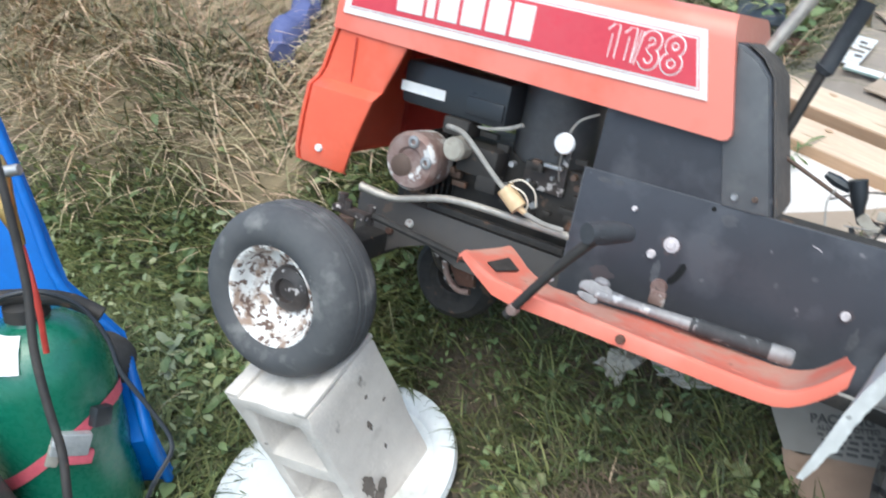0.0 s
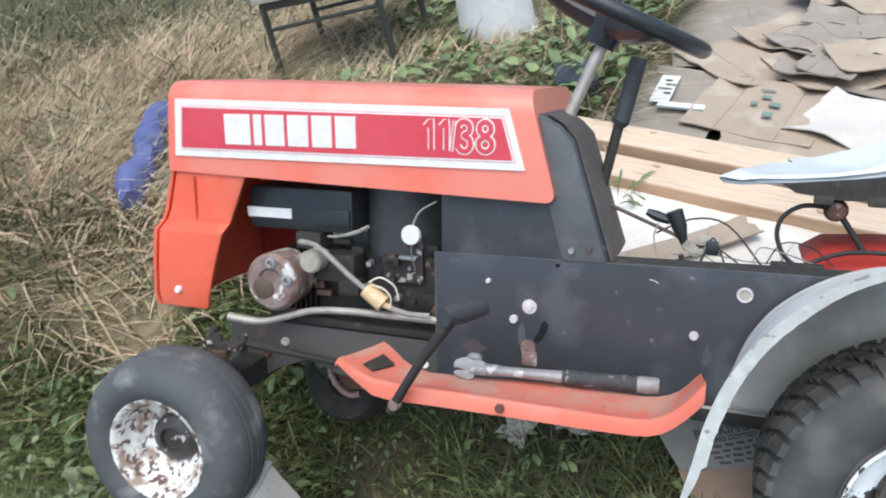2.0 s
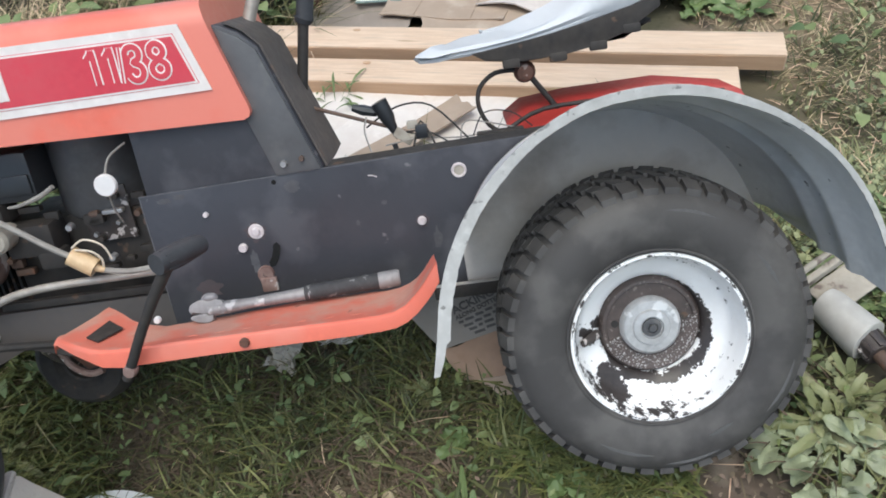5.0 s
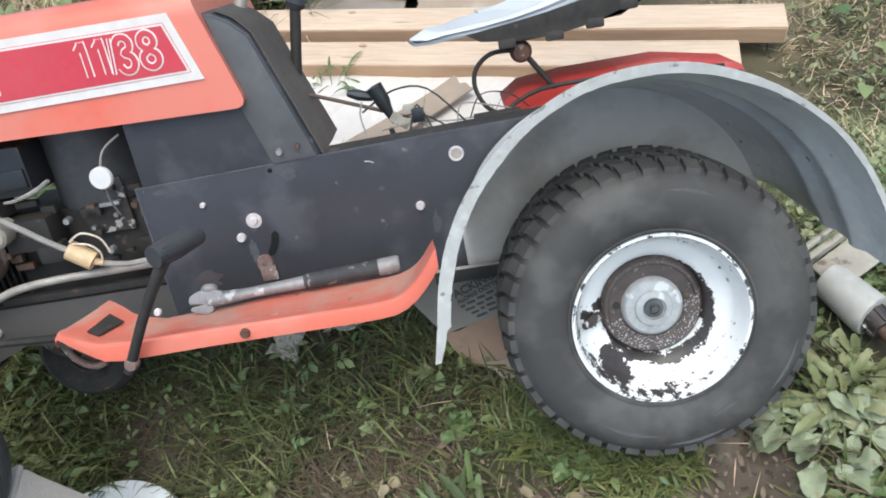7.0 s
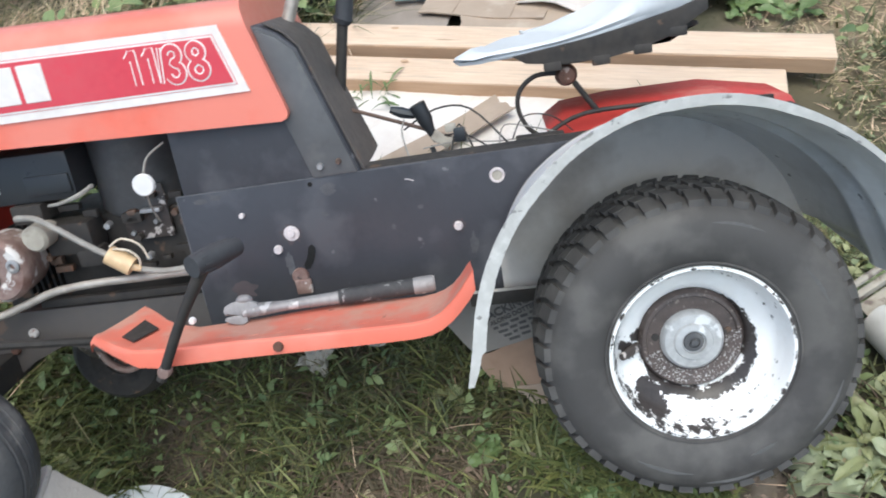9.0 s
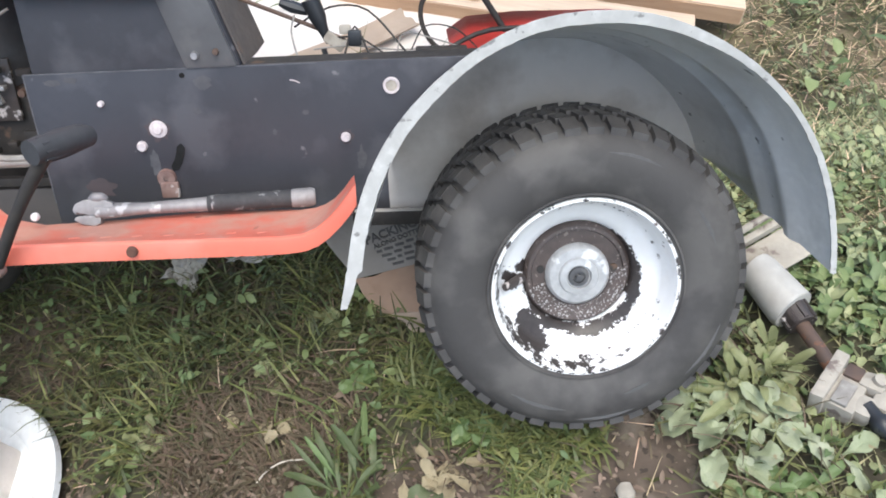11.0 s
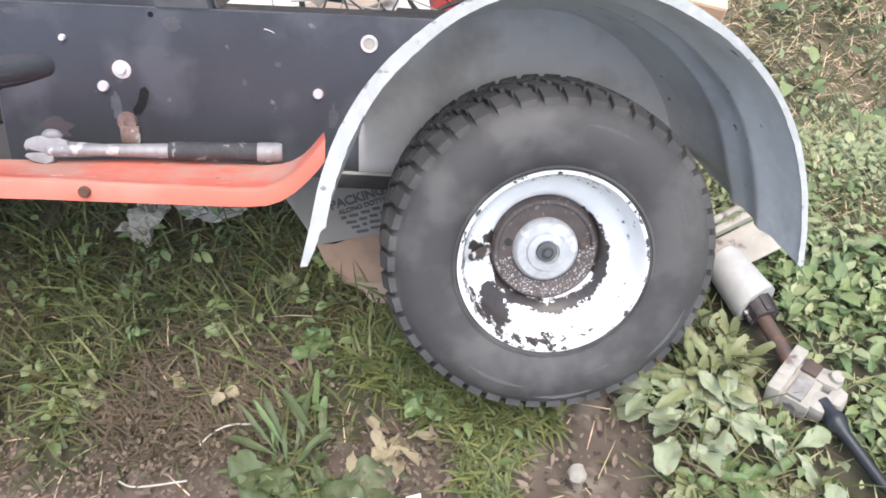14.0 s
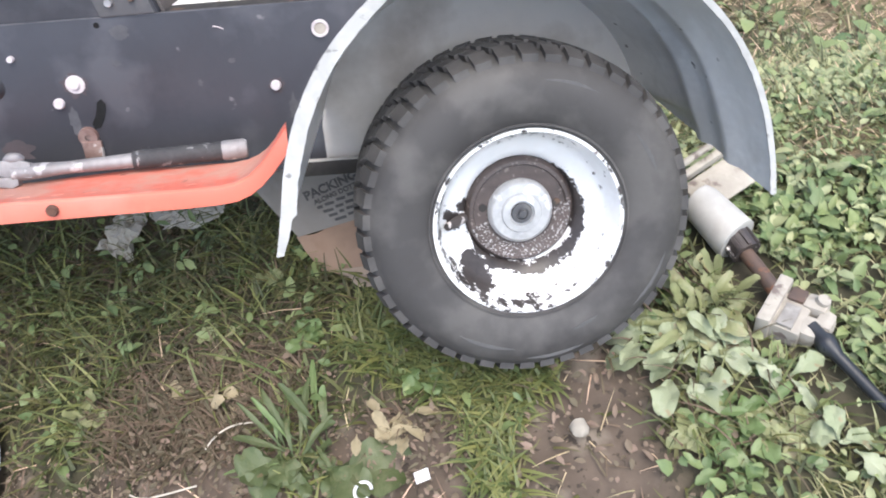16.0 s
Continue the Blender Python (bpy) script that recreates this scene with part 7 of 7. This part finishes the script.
def leaves(roots, rise, size, slim, tilt):
    """Folded oval leaves on short unseen stalks."""
    n = len(roots)
    L = rng.uniform(*size, n)
    W = L * rng.uniform(*slim, n)
    a, t = rng.uniform(0, 2 * math.pi, n), rng.normal(tilt, 0.35, n)
    d = np.stack([np.cos(a) * np.cos(t), np.sin(a) * np.cos(t), np.sin(t)], 1)
    s = np.stack([-np.sin(a), np.cos(a), rng.normal(0, 0.25, n)], 1)
    up = np.cross(d, s)
    o = roots + np.array([0, 0, 1]) * rng.uniform(*rise, n)[:, None]
    pts = []
    for u, half, sag in ((0.0, 0.04, 0.0), (0.28, 0.5, 0.06), (0.68, 0.42, 0.05), (1.0, 0.02, -0.10)):
        c = o + d * (L * u)[:, None]
        pts += [c - s * (W * half)[:, None] + up * (L * (sag + 0.10 * half))[:, None], c + up * (L * (sag - 0.04 * (half > 0.1)))[:, None], c + s * (W * half)[:, None] + up * (L * (sag + 0.10 * half))[:, None]]
    v = np.stack(pts, 1).reshape(-1, 3)
    base = (np.arange(n) * 12)[:, None, None]
    q = []
    for k in range(3):
        for j in range(2):
            i = 3 * k + j
            q.append([i, i + 1, i + 4, i + 3])
    return v, (base + np.array(q)[None]).reshape(-1, 4)


def grow(name, pieces, mat, label, category):
    vs, fs, at = [], [], 0
    for v, f in pieces:
        vs.append(v)
        fs.append(f + at)
        at += len(v)
    stuff(name, np.concatenate(vs), np.concatenate(fs), mat, label, category)


def open_ground(x, y):
    """Trampled bare ground round the chair and the bucket."""
    a = smooth_step(math.hypot(x + 1.56, y - 1.75), 0.25, 0.45)
    return a * smooth_step(math.hypot(x + 1.03, y - 1.98), 0.08, 0.22)


def green_at(x, y):
    return growth(x, y)[0]


def straw_at(x, y):
    return growth(x, y)[1]


def bare_at(x, y):
    return growth(x, y)[2]


def clumps(x, y, size=9.0):
    """Uneven stand: thick and thin places."""
    return smooth_step(noise.noise((x * size, y * size, 4.0)) + 0.5 * noise.noise((x * size * 2.3, y * size * 2.3, 6.0)), -0.35, 0.35)


near, under, front, back = (-1.25, 0.55, -0.5, 0.35), (-1.3, 0.3, 0.1, 0.8), (-2.3, -1.0, -0.5, 0.9), (0.2, 1.7, 0.1, 2.2)
grow("green_grass", [
    blades(scatter(22000, near, lambda x, y: 0.02 + 0.62 * green_at(x, y) * (0.15 + 0.85 * clumps(x, y))), (0.014, 0.046), (0.0026, 0.0064), 0.70, 0.50),
    blades(scatter(14000, under, lambda x, y: (0.06 + 0.74 * green_at(x, y)) * (0.30 + 0.70 * clumps(x, y))), (0.026, 0.080), (0.0026, 0.0062), 0.55, 0.50),
    blades(scatter(20000, front, lambda x, y: 0.8 * green_at(x, y)), (0.03, 0.09), (0.002, 0.0050), 0.55, 0.45),
    blades(scatter(16000, back, lambda x, y: 0.8 * green_at(x, y)), (0.02, 0.06), (0.002, 0.0045), 0.7, 0.4),
    blades(scatter(24000, (-1.7, -0.3, 1.35, 2.9), lambda x, y: 0.75 * open_ground(x, y)), (0.06, 0.20), (0.003, 0.007), 0.6, 0.6),
    blades(scatter(9000, (-0.75, -0.1, 1.75, 2.5), lambda x, y: 0.9), (0.05, 0.16), (0.002, 0.004), 0.5, 0.5),
    blades(scatter(19000, (-3.6, -1.0, 0.4, 2.8), lambda x, y: (0.35 + 0.55 * smooth_step(y, 1.3, 2.0)) * straw_at(x, y) * clumps(x, y, 1.8) ** 2), (0.08, 0.24), (0.003, 0.0085), 0.75, 0.5),
    blades(scatter(24000, (-6.0, 0.2, 0.5, 6.5), lambda x, y: 0.25 + 0.75 * smooth_step(y - 0.35 * min(0, x + 2.6), 1.8, 2.2)), (0.08, 0.26), (0.004, 0.009), 0.6, 0.6),
    blades(scatter(16000, (0.6, 5.0, 0.2, 6.0), lambda x, y: 0.6), (0.03, 0.09), (0.004, 0.009), 0.7, 0.4),
], GREEN_BLADE, "uneven green lawn grass and taller tufts", "grass")
grow("fresh_grass", [
    blades(scatter(13000, (-0.45, 0.1, -0.28, 0.18), lambda x, y: 0.85 * tuft(x, y)), (0.014, 0.044), (0.0028, 0.0062), 0.62, 0.55),
    blades(scatter(9000, (-1.0, 0.2, 0.0, 0.5), lambda x, y: 0.45 * clumps(x, y, 6.0) ** 2 * (0.3 + 0.7 * green_at(x, y))), (0.03, 0.09), (0.0024, 0.0056), 0.55, 0.45),
    blades(scatter(34000, (-2.7, -1.0, -0.45, 0.9), lambda x, y: 0.85 * green_at(x, y)), (0.03, 0.105), (0.003, 0.0085), 0.6, 0.55),
    blades(scatter(900, (0.16, 0.34, -0.24, 0.02), lambda x, y: 0.10), (0.04, 0.08), (0.002, 0.005), 0.4, 0.4),
], FRESH_BLADE, "bright fresh grass tufts by the rear wheel", "grass")
grow("yard_grass", [
    blades(scatter(12000, (0.26, 1.15, -0.32, 0.62), lambda x, y: (0.35 + 0.5 * clumps(x, y, 5.0)) * (1 - 0.75 * trodden(x, y))), (0.014, 0.042), (0.0018, 0.0044), 0.9, 0.35),
], YARD_BLADE, "short yellow-green grass in the yard", "grass")
grow("dry_grass", [
    blades(scatter(44000, (-3.6, -1.0, 0.25, 2.6), lambda x, y: straw_at(x, y) * (1 - 0.35 * clumps(x, y, 1.8))), (0.07, 0.26), (0.0024, 0.0066), 1.05, 0.40, 2.0),
    blades(scatter(14000, (-7.0, -2.2, 0.3, 6.5), lambda x, y: 0.6 * straw_at(x, y)), (0.12, 0.34), (0.004, 0.008), 0.9, 0.45),
    blades(scatter(1500, near, lambda x, y: 0.15 + 0.35 * bare_at(x, y)), (0.012, 0.045), (0.0008, 0.0020), 1.2, 0.25),
    blades(scatter(420, under, lambda x, y: 0.5), (0.03, 0.08), (0.0012, 0.0026), 0.95, 0.4),
    blades(scatter(14000, back, lambda x, y: 0.7), (0.02, 0.06), (0.0015, 0.0035), 1.2, 0.2),
    blades(scatter(6000, (-1.8, -0.4, 1.3, 2.8), lambda x, y: 0.6 * open_ground(x, y)), (0.10, 0.26), (0.002, 0.005), 0.7, 0.5),
    blades(scatter(4500, (-2.4, -1.15, 0.0, 0.7), lambda x, y: 0.10), (0.05, 0.14), (0.002, 0.005), 1.0, 0.4),
], DRY_BLADE, "dry bent straw and dead grass", "dry grass")
grow("dead_grass", [
    blades(scatter(16000, near, lambda x, y: (0.10 + 0.7 * min(1, bare_at(x, y))) * clumps(x, y, 7.0) * smooth_step(y, -0.16, -0.02)), (0.012, 0.045), (0.0016, 0.0040), 0.85, 0.35),
    blades(scatter(3000, near, lambda x, y: 0.5 * bare_at(x, y)), (0.010, 0.035), (0.0010, 0.0026), 1.3, 0.15),
    blades(scatter(15000, under, lambda x, y: 0.4 + 0.5 * bare_at(x, y)), (0.018, 0.055), (0.0018, 0.0042), 0.8, 0.4),
    blades(scatter(14000, (-3.6, -1.0, 0.25, 2.6), lambda x, y: 0.8 * straw_at(x, y)), (0.05, 0.18), (0.0018, 0.0045), 1.1, 0.35, 2.0),
    blades(scatter(9000, (-2.6, -1.0, -0.4, 0.9), lambda x, y: 0.45), (0.03, 0.10), (0.0016, 0.0035), 0.9, 0.4),
    blades(scatter(8000, back, lambda x, y: 0.5), (0.015, 0.05), (0.0015, 0.0035), 1.2, 0.2),
    blades(scatter(250, (0.16, 0.34, -0.24, 0.02), lambda x, y: 0.5), (0.03, 0.08), (0.0016, 0.004), 0.6, 0.4),
    blades(scatter(9000, (-0.66, -0.2, -0.10, 0.16), lambda x, y: smooth_step(0.2 - math.hypot(x + 0.44, (y - 0.03) * 1.5), 0.0, 0.1) * (0.25 + 0.75 * clumps(x, y, 9.0))), (0.014, 0.048), (0.0020, 0.0046), 0.80, 0.40),
], BROWN_BLADE, "brown withered grass between the green", "dead grass")
grow("weeds", [
    leaves(scatter(5000, (-2.8, -0.95, -0.35, 0.85), lambda x, y: 0.90 * green_at(x, y) * (0.15 + 0.85 * clumps(x, y, 5.0))), (0.01, 0.070), (0.010, 0.046), (0.35, 0.65), 0.25),
    leaves(scatter(3600, near, lambda x, y: 0.6 * green_at(x, y) * clumps(x, y, 8.0)), (0.006, 0.03), (0.010, 0.026), (0.35, 0.6), 0.35),
    leaves(scatter(3600, under, lambda x, y: 0.8 * green_at(x, y) * clumps(x, y, 4.0) ** 2), (0.008, 0.04), (0.008, 0.030), (0.3, 0.6), 0.35),
    leaves(scatter(1600, (0.14, 0.72, -0.42, 0.42), lambda x, y: (0.5 if noise.noise((x * 9, y * 9, 4)) > -0.05 else 0.08) * (1 - trodden(x, y))), (0.006, 0.024), (0.010, 0.024), (0.45, 0.75), 0.35),
    leaves(scatter(2600, (-1.5, -0.3, 1.4, 2.4), lambda x, y: 0.5 * open_ground(x, y)), (0.03, 0.12), (0.03, 0.07), (0.5, 0.75), 0.2),
    leaves(scatter(6000, (0.6, 4.0, 0.3, 4.5), lambda x, y: 0.6), (0.01, 0.06), (0.02, 0.05), (0.45, 0.7), 0.3),
], LEAF, "low broad-leaved weeds and clover", "weeds")
grow("yard_weeds", [
    leaves(scatter(8500, back, lambda x, y: (0.2 + 0.8 * clumps(x, y, 4.0)) * green_at(x, y) * (1 - 0.8 * trodden(x, y))), (0.004, 0.025), (0.010, 0.027), (0.35, 0.6), 0.3),
    leaves(scatter(15000, (0.14, 0.95, -0.42, 0.55), lambda x, y: (0.15 + 0.85 * clumps(x, y, 6.0)) * smooth_step(x + 0.25 * y, 0.16, 0.30) * (1 - 0.92 * trodden(x, y)) * (1 - 0.7 * smooth_step(0.16 - y, -0.06, 0.06))), (0.004, 0.024), (0.007, 0.016), (0.5, 0.8), 0.30),
    leaves(scatter(1500, (0.28, 0.80, -0.40, 0.22), lambda x, y: (0.25 + 0.75 * clumps(x, y, 6.0)) * smooth_step(x + 0.25 * y, 0.27, 0.36) * (1 - 0.92 * trodden(x, y))), (0.006, 0.028), (0.014, 0.029), (0.36, 0.62), 0.28),
    leaves(scatter(1500, (-2.6, -1.0, -0.45, 0.8), lambda x, y: 0.8 * green_at(x, y) * clumps(x, y, 4.0)), (0.02, 0.07), (0.016, 0.034), (0.35, 0.6), 0.3),
], LEAF_YELLOW, "yellow-green flat weeds in the yard", "weeds")
grow("rough_lawn", [
    blades(scatter(30000, (-2.8, 1.8, -1.5, -0.42), lambda x, y: (0.35 + 0.6 * clumps(x, y, 3.0)) * (1 - smooth_step(max(-y - 0.42, 0.8 * (abs(x + 0.5) - 1.2)), 0.1, 0.95))), (0.03, 0.08), (0.003, 0.007), 0.7, 0.45),
    blades(scatter(60000, (-4.5, 4.5, -4.0, -0.45), lambda x, y: (0.3 + 0.6 * clumps(x, y, 1.5)) * (1 - smooth_step(math.hypot(x, y), 2.5, 4.4))), (0.03, 0.10), (0.004, 0.010), 0.7, 0.4),
    blades(scatter(26000, (-9.0, 9.0, 2.0, 10.0), lambda x, y: 0.35 * clumps(x, y, 1.0)), (0.06, 0.18), (0.006, 0.014), 0.7, 0.5),
], GREEN_BLADE, "rough lawn round the tractor", "grass")
grow("leaf_litter", [
    leaves(scatter(5200, (-1.2, 0.25, -0.5, 0.16), lambda x, y: 0.10 + 0.7 * bare_at(x, y) * (0.3 + 0.7 * clumps(x, y, 6.0))), (0.008, 0.014), (0.004, 0.018), (0.25, 0.6), 0.05),
    leaves(scatter(12000, (-0.9, 0.2, -0.42, 0.16), lambda x, y: (0.12 + 0.7 * bare_at(x, y)) * (1 - 0.85 * smooth_step(x, -0.2, -0.02))), (0.007, 0.013), (0.0025, 0.008), (0.3, 0.9), 0.15),
    leaves(scatter(1500, back, lambda x, y: 0.5 * bare_at(x, y)), (0.010, 0.018), (0.008, 0.022), (0.3, 0.6), 0.05),
], DEAD_LEAF, "brown dead leaves and plant litter", "leaf litter")

grow("creeping_weeds", [
    leaves(scatter(3000, (0.28, 0.80, -0.40, 0.22), lambda x, y: (0.25 + 0.75 * clumps(x, y, 7.0)) * smooth_step(x + 0.25 * y, 0.27, 0.36) * (1 - 0.92 * trodden(x, y))), (0.006, 0.030), (0.014, 0.032), (0.34, 0.60), 0.30),
    leaves(scatter(2600, (0.36, 0.75, -0.30, 0.35), lambda x, y: (0.2 + 0.3 * clumps(x, y, 8.0)) * (1 - 0.9 * trodden(x, y))), (0.004, 0.020), (0.007, 0.017), (0.45, 0.75), 0.30),
    blades(scatter(1500, (0.30, 0.75, -0.30, 0.35), lambda x, y: 0.6 * clumps(x, y, 7.0)), (0.02, 0.05), (0.002, 0.005), 0.7, 0.45),
], LEAF, "creeping green weeds beside the pump", "weeds")


def big_leaf(length, width, mat, parent, yaw, rise, bend, label=""):
    """One broad leaf with a midrib and wavy edge, from the plant's heart."""
    bm = bmesh.new()
    rows = []
    for k in range(13):
        u = k / 12
        half = 0.5 * width * (0.14 + 0.86 * smooth_step(u, 0.08, 0.60)) * math.sqrt(1 - max(0.0, (u - 0.60) / 0.42) ** 2.4) * (1 + 0.06 * math.sin(23 * u + 7 * yaw) + 0.04 * math.sin(41 * u + 3 * yaw))
        out = length * (u * math.cos(rise) + 0.10 * bend * u * u)
        up = length * (u * math.sin(rise) - bend * u * u)
        row = []
        for j in (-1, -0.5, 0, 0.5, 1):
            wave = 0.11 * width * math.sin(13 * u + 3 * j + 5 * yaw) * abs(j)
            row.append((out, j * half * (1 + 0.05 * math.sin(31 * u + 4 * j + yaw)), up + abs(j) * half * 0.35 + wave))
        rows.append(row)
    grid(bm, rows)
    bmesh.ops.rotate(bm, verts=bm.verts, matrix=Matrix.Rotation(yaw, 3, "Z"))
    return part("leaf", bm, mat, parent, label)


def rosette(x, y, count, length, width, mat, label, seed, rise=(0.25, 0.9), name="dock_plant", group="dock plants", lift=0.0, spread=0.008):
    random.seed(seed)
    ob = thing(name, pose(x, y, land(x, y) - 0.004 + lift), label, "weed plant", group)
    for k in range(count):
        leaf = big_leaf(length * random.uniform(0.55, 1.15), width * random.uniform(0.7, 1.2), mat, ob, k * 2.4 + random.uniform(-0.6, 0.6), random.uniform(*rise), random.uniform(0.2, 0.7))
        leaf.location = (random.gauss(0, spread), random.gauss(0, spread), random.uniform(-0.003, 0.006))
        leaf.rotation_euler = (random.gauss(0, 0.2), random.gauss(0, 0.2), 0)
    return ob


dock, olive, weed = "pale grey-green dock plant with drooping leaves", "olive narrow-leaved dock with brown stems", "fresh green broad-leaved weed"
for k, (x, y, count, long, wide) in enumerate(((0.168, -0.074, 8, 0.052, 0.030), (0.180, -0.128, 9, 0.050, 0.029), (0.214, -0.112, 8, 0.052, 0.025), (0.250, -0.136, 4, 0.066, 0.024), (0.292, -0.158, 3, 0.058, 0.020), (0.320, -0.232, 4, 0.040, 0.026))):
    rosette(x, y, count, long, wide, LEAF_PALE, dock, 1 + k, (0.05, 0.60), spread=0.012, lift=0.014)
for k, (x, y, count, long) in enumerate(((0.226, -0.060, 24, 0.088), (0.256, -0.032, 16, 0.080), (0.206, -0.040, 12, 0.066))):
    rosette(x, y, count, long, 0.0145, LEAF_OLIVE, olive, 90 + k, (0.45, 1.35), spread=0.010)
for k, (x, y, count, long) in enumerate(((0.186, -0.196, 12, 0.044), (0.226, -0.190, 12, 0.048), (0.262, -0.214, 12, 0.046), (0.205, -0.235, 10, 0.044), (0.292, -0.226, 5, 0.036))):
    rosette(x, y, int(count * 1.5), long * 0.9, 0.0165, LEAF_FRESH if k % 2 else LEAF_OLIVE, weed, 14 + k, (0.15, 0.9), group="broad weeds", name="broad_weed", spread=0.014)
random.seed(118)
for x, y, count, long in ((-0.300, -0.105, 13, 0.110), (-0.272, -0.080, 10, 0.090)):
    plant = thing("broad_weed", pose(x, y, land(x, y) - 0.002), "upright narrow-leaved green weed", "weed plant", "broad weeds")
    for k in range(count):
        leaf = big_leaf(long * random.uniform(0.6, 1.15), random.uniform(0.006, 0.012), LEAF_DEEP if k % 5 else LEAF_FRESH, plant, 1.55 + random.gauss(0, 0.95), random.uniform(0.3, 1.15), random.uniform(0.1, 0.6))
        leaf.location = (random.gauss(0, 0.013), random.gauss(0, 0.010), 0)
rosette(-0.262, -0.145, 10, 0.040, 0.024, LEAF_DEEP, weed, 119, (0.2, 0.8), group="broad weeds", name="broad_weed", spread=0.014)
for x, y, sheets in ((-0.250, -0.138, ((0.108, 0.074, -0.15, 0.16, 0.18, LEAF_DEEP), (0.070, 0.052, -0.75, 0.40, 0.30, LEAF_DEEP))), (-0.312, -0.104, ((0.058, 0.056, 3.55, 0.35, 0.2, LEAF_DEEP), (0.060, 0.048, 4.25, 0.30, 0.3, LEAF_DEEP), (0.050, 0.044, 5.0, 0.5, 0.3, LEAF_DEEP)))):
    plant = thing("broad_weed", pose(x, y, land(x, y) + 0.004), "large round-leaved green weed lying flat on the soil", "weed plant", "broad weeds")
    for long, wide, yaw, rise, bend, mat in sheets:
        big_leaf(long, wide, mat, plant, yaw, rise, bend)
for k, (x, y, count, long) in enumerate(((-0.400, -0.005, 3, 0.045), (-0.150, -0.110, 6, 0.044), (-0.185, -0.095, 5, 0.040), (-0.480, 0.055, 2, 0.026), (-0.395, 0.02, 2, 0.026))):
    rosette(x, y, count, long, 0.018, TAN_LEAF, "withered tan leaves on soil", 80 + k, (0.0, 0.5), "withered_leaves", "withered leaves", 0.008, 0.016)
for k, (x, y) in enumerate(((-0.33, 0.19), (-0.28, 0.08), (-0.42, 0.12), (0.52, 0.10), (-0.62, 0.05), (-0.11, -0.06))):
    rosette(x, y, 6, 0.045, 0.026, LEAF_FRESH if k % 2 else LEAF_OLIVE, "small green plantain weed", 20 + k, (0.3, 0.9), "plantain", "plantain weeds")
for k, (x, y, count, long, wide) in enumerate(((-1.22, 0.10, 8, 0.070, 0.040), (-1.35, 0.24, 9, 0.085, 0.048), (-1.48, 0.08, 7, 0.075, 0.044), (-1.30, 0.38, 8, 0.070, 0.036), (-1.55, 0.32, 10, 0.090, 0.046), (-1.68, 0.18, 8, 0.080, 0.044), (-1.42, 0.42, 8, 0.070, 0.034),
                                               (-1.26, 0.20, 12, 0.095, 0.022), (-1.44, 0.17, 14, 0.105, 0.024), (-1.60, 0.06, 12, 0.10, 0.022), (-1.50, 0.24, 12, 0.10, 0.026), (-1.20, 0.29, 10, 0.08, 0.022), (-1.36, 0.06, 12, 0.09, 0.024), (-1.64, 0.40, 12, 0.10, 0.024), (-1.78, 0.30, 12, 0.10, 0.026))):
    rosette(x, y, count, long, wide, (LEAF_FRESH, LEAF_PALE, LEAF_FRESH, LEAF_OLIVE)[k % 4], "green leafy weed at the tractor's front" if k < 7 else "narrow-leaved green weed at the tractor's front", 40 + 30 * (k > 6) + k, (0.3, 1.1), "leafy_weed", "leafy weeds", 0.02, 0.014)
rosette(-0.50, 1.015, 26, 0.11, 0.006, LEAF_FRESH, "green grass tuft beside the planks", 130, (0.25, 1.1), "grass_tuft", "grass tufts", 0.01, 0.03)
for k, (x, y) in enumerate(((0.44, 1.28), (0.50, 1.36), (0.55, 1.24))):
    rosette(x, y, 9, 0.085, 0.040, LEAF_FRESH, "green leafy weed beside the planks", 70 + k, (0.3, 1.0), "leafy_weed", "leafy weeds")
for k, (x, y) in enumerate(((-0.98, 1.70), (-0.84, 1.80))):
    rosette(x, y, 8, 0.11, 0.075, LEAF_FRESH, "tall broad burdock in long grass", 60 + k, (0.5, 1.1), "burdock", "burdocks", 0.04)
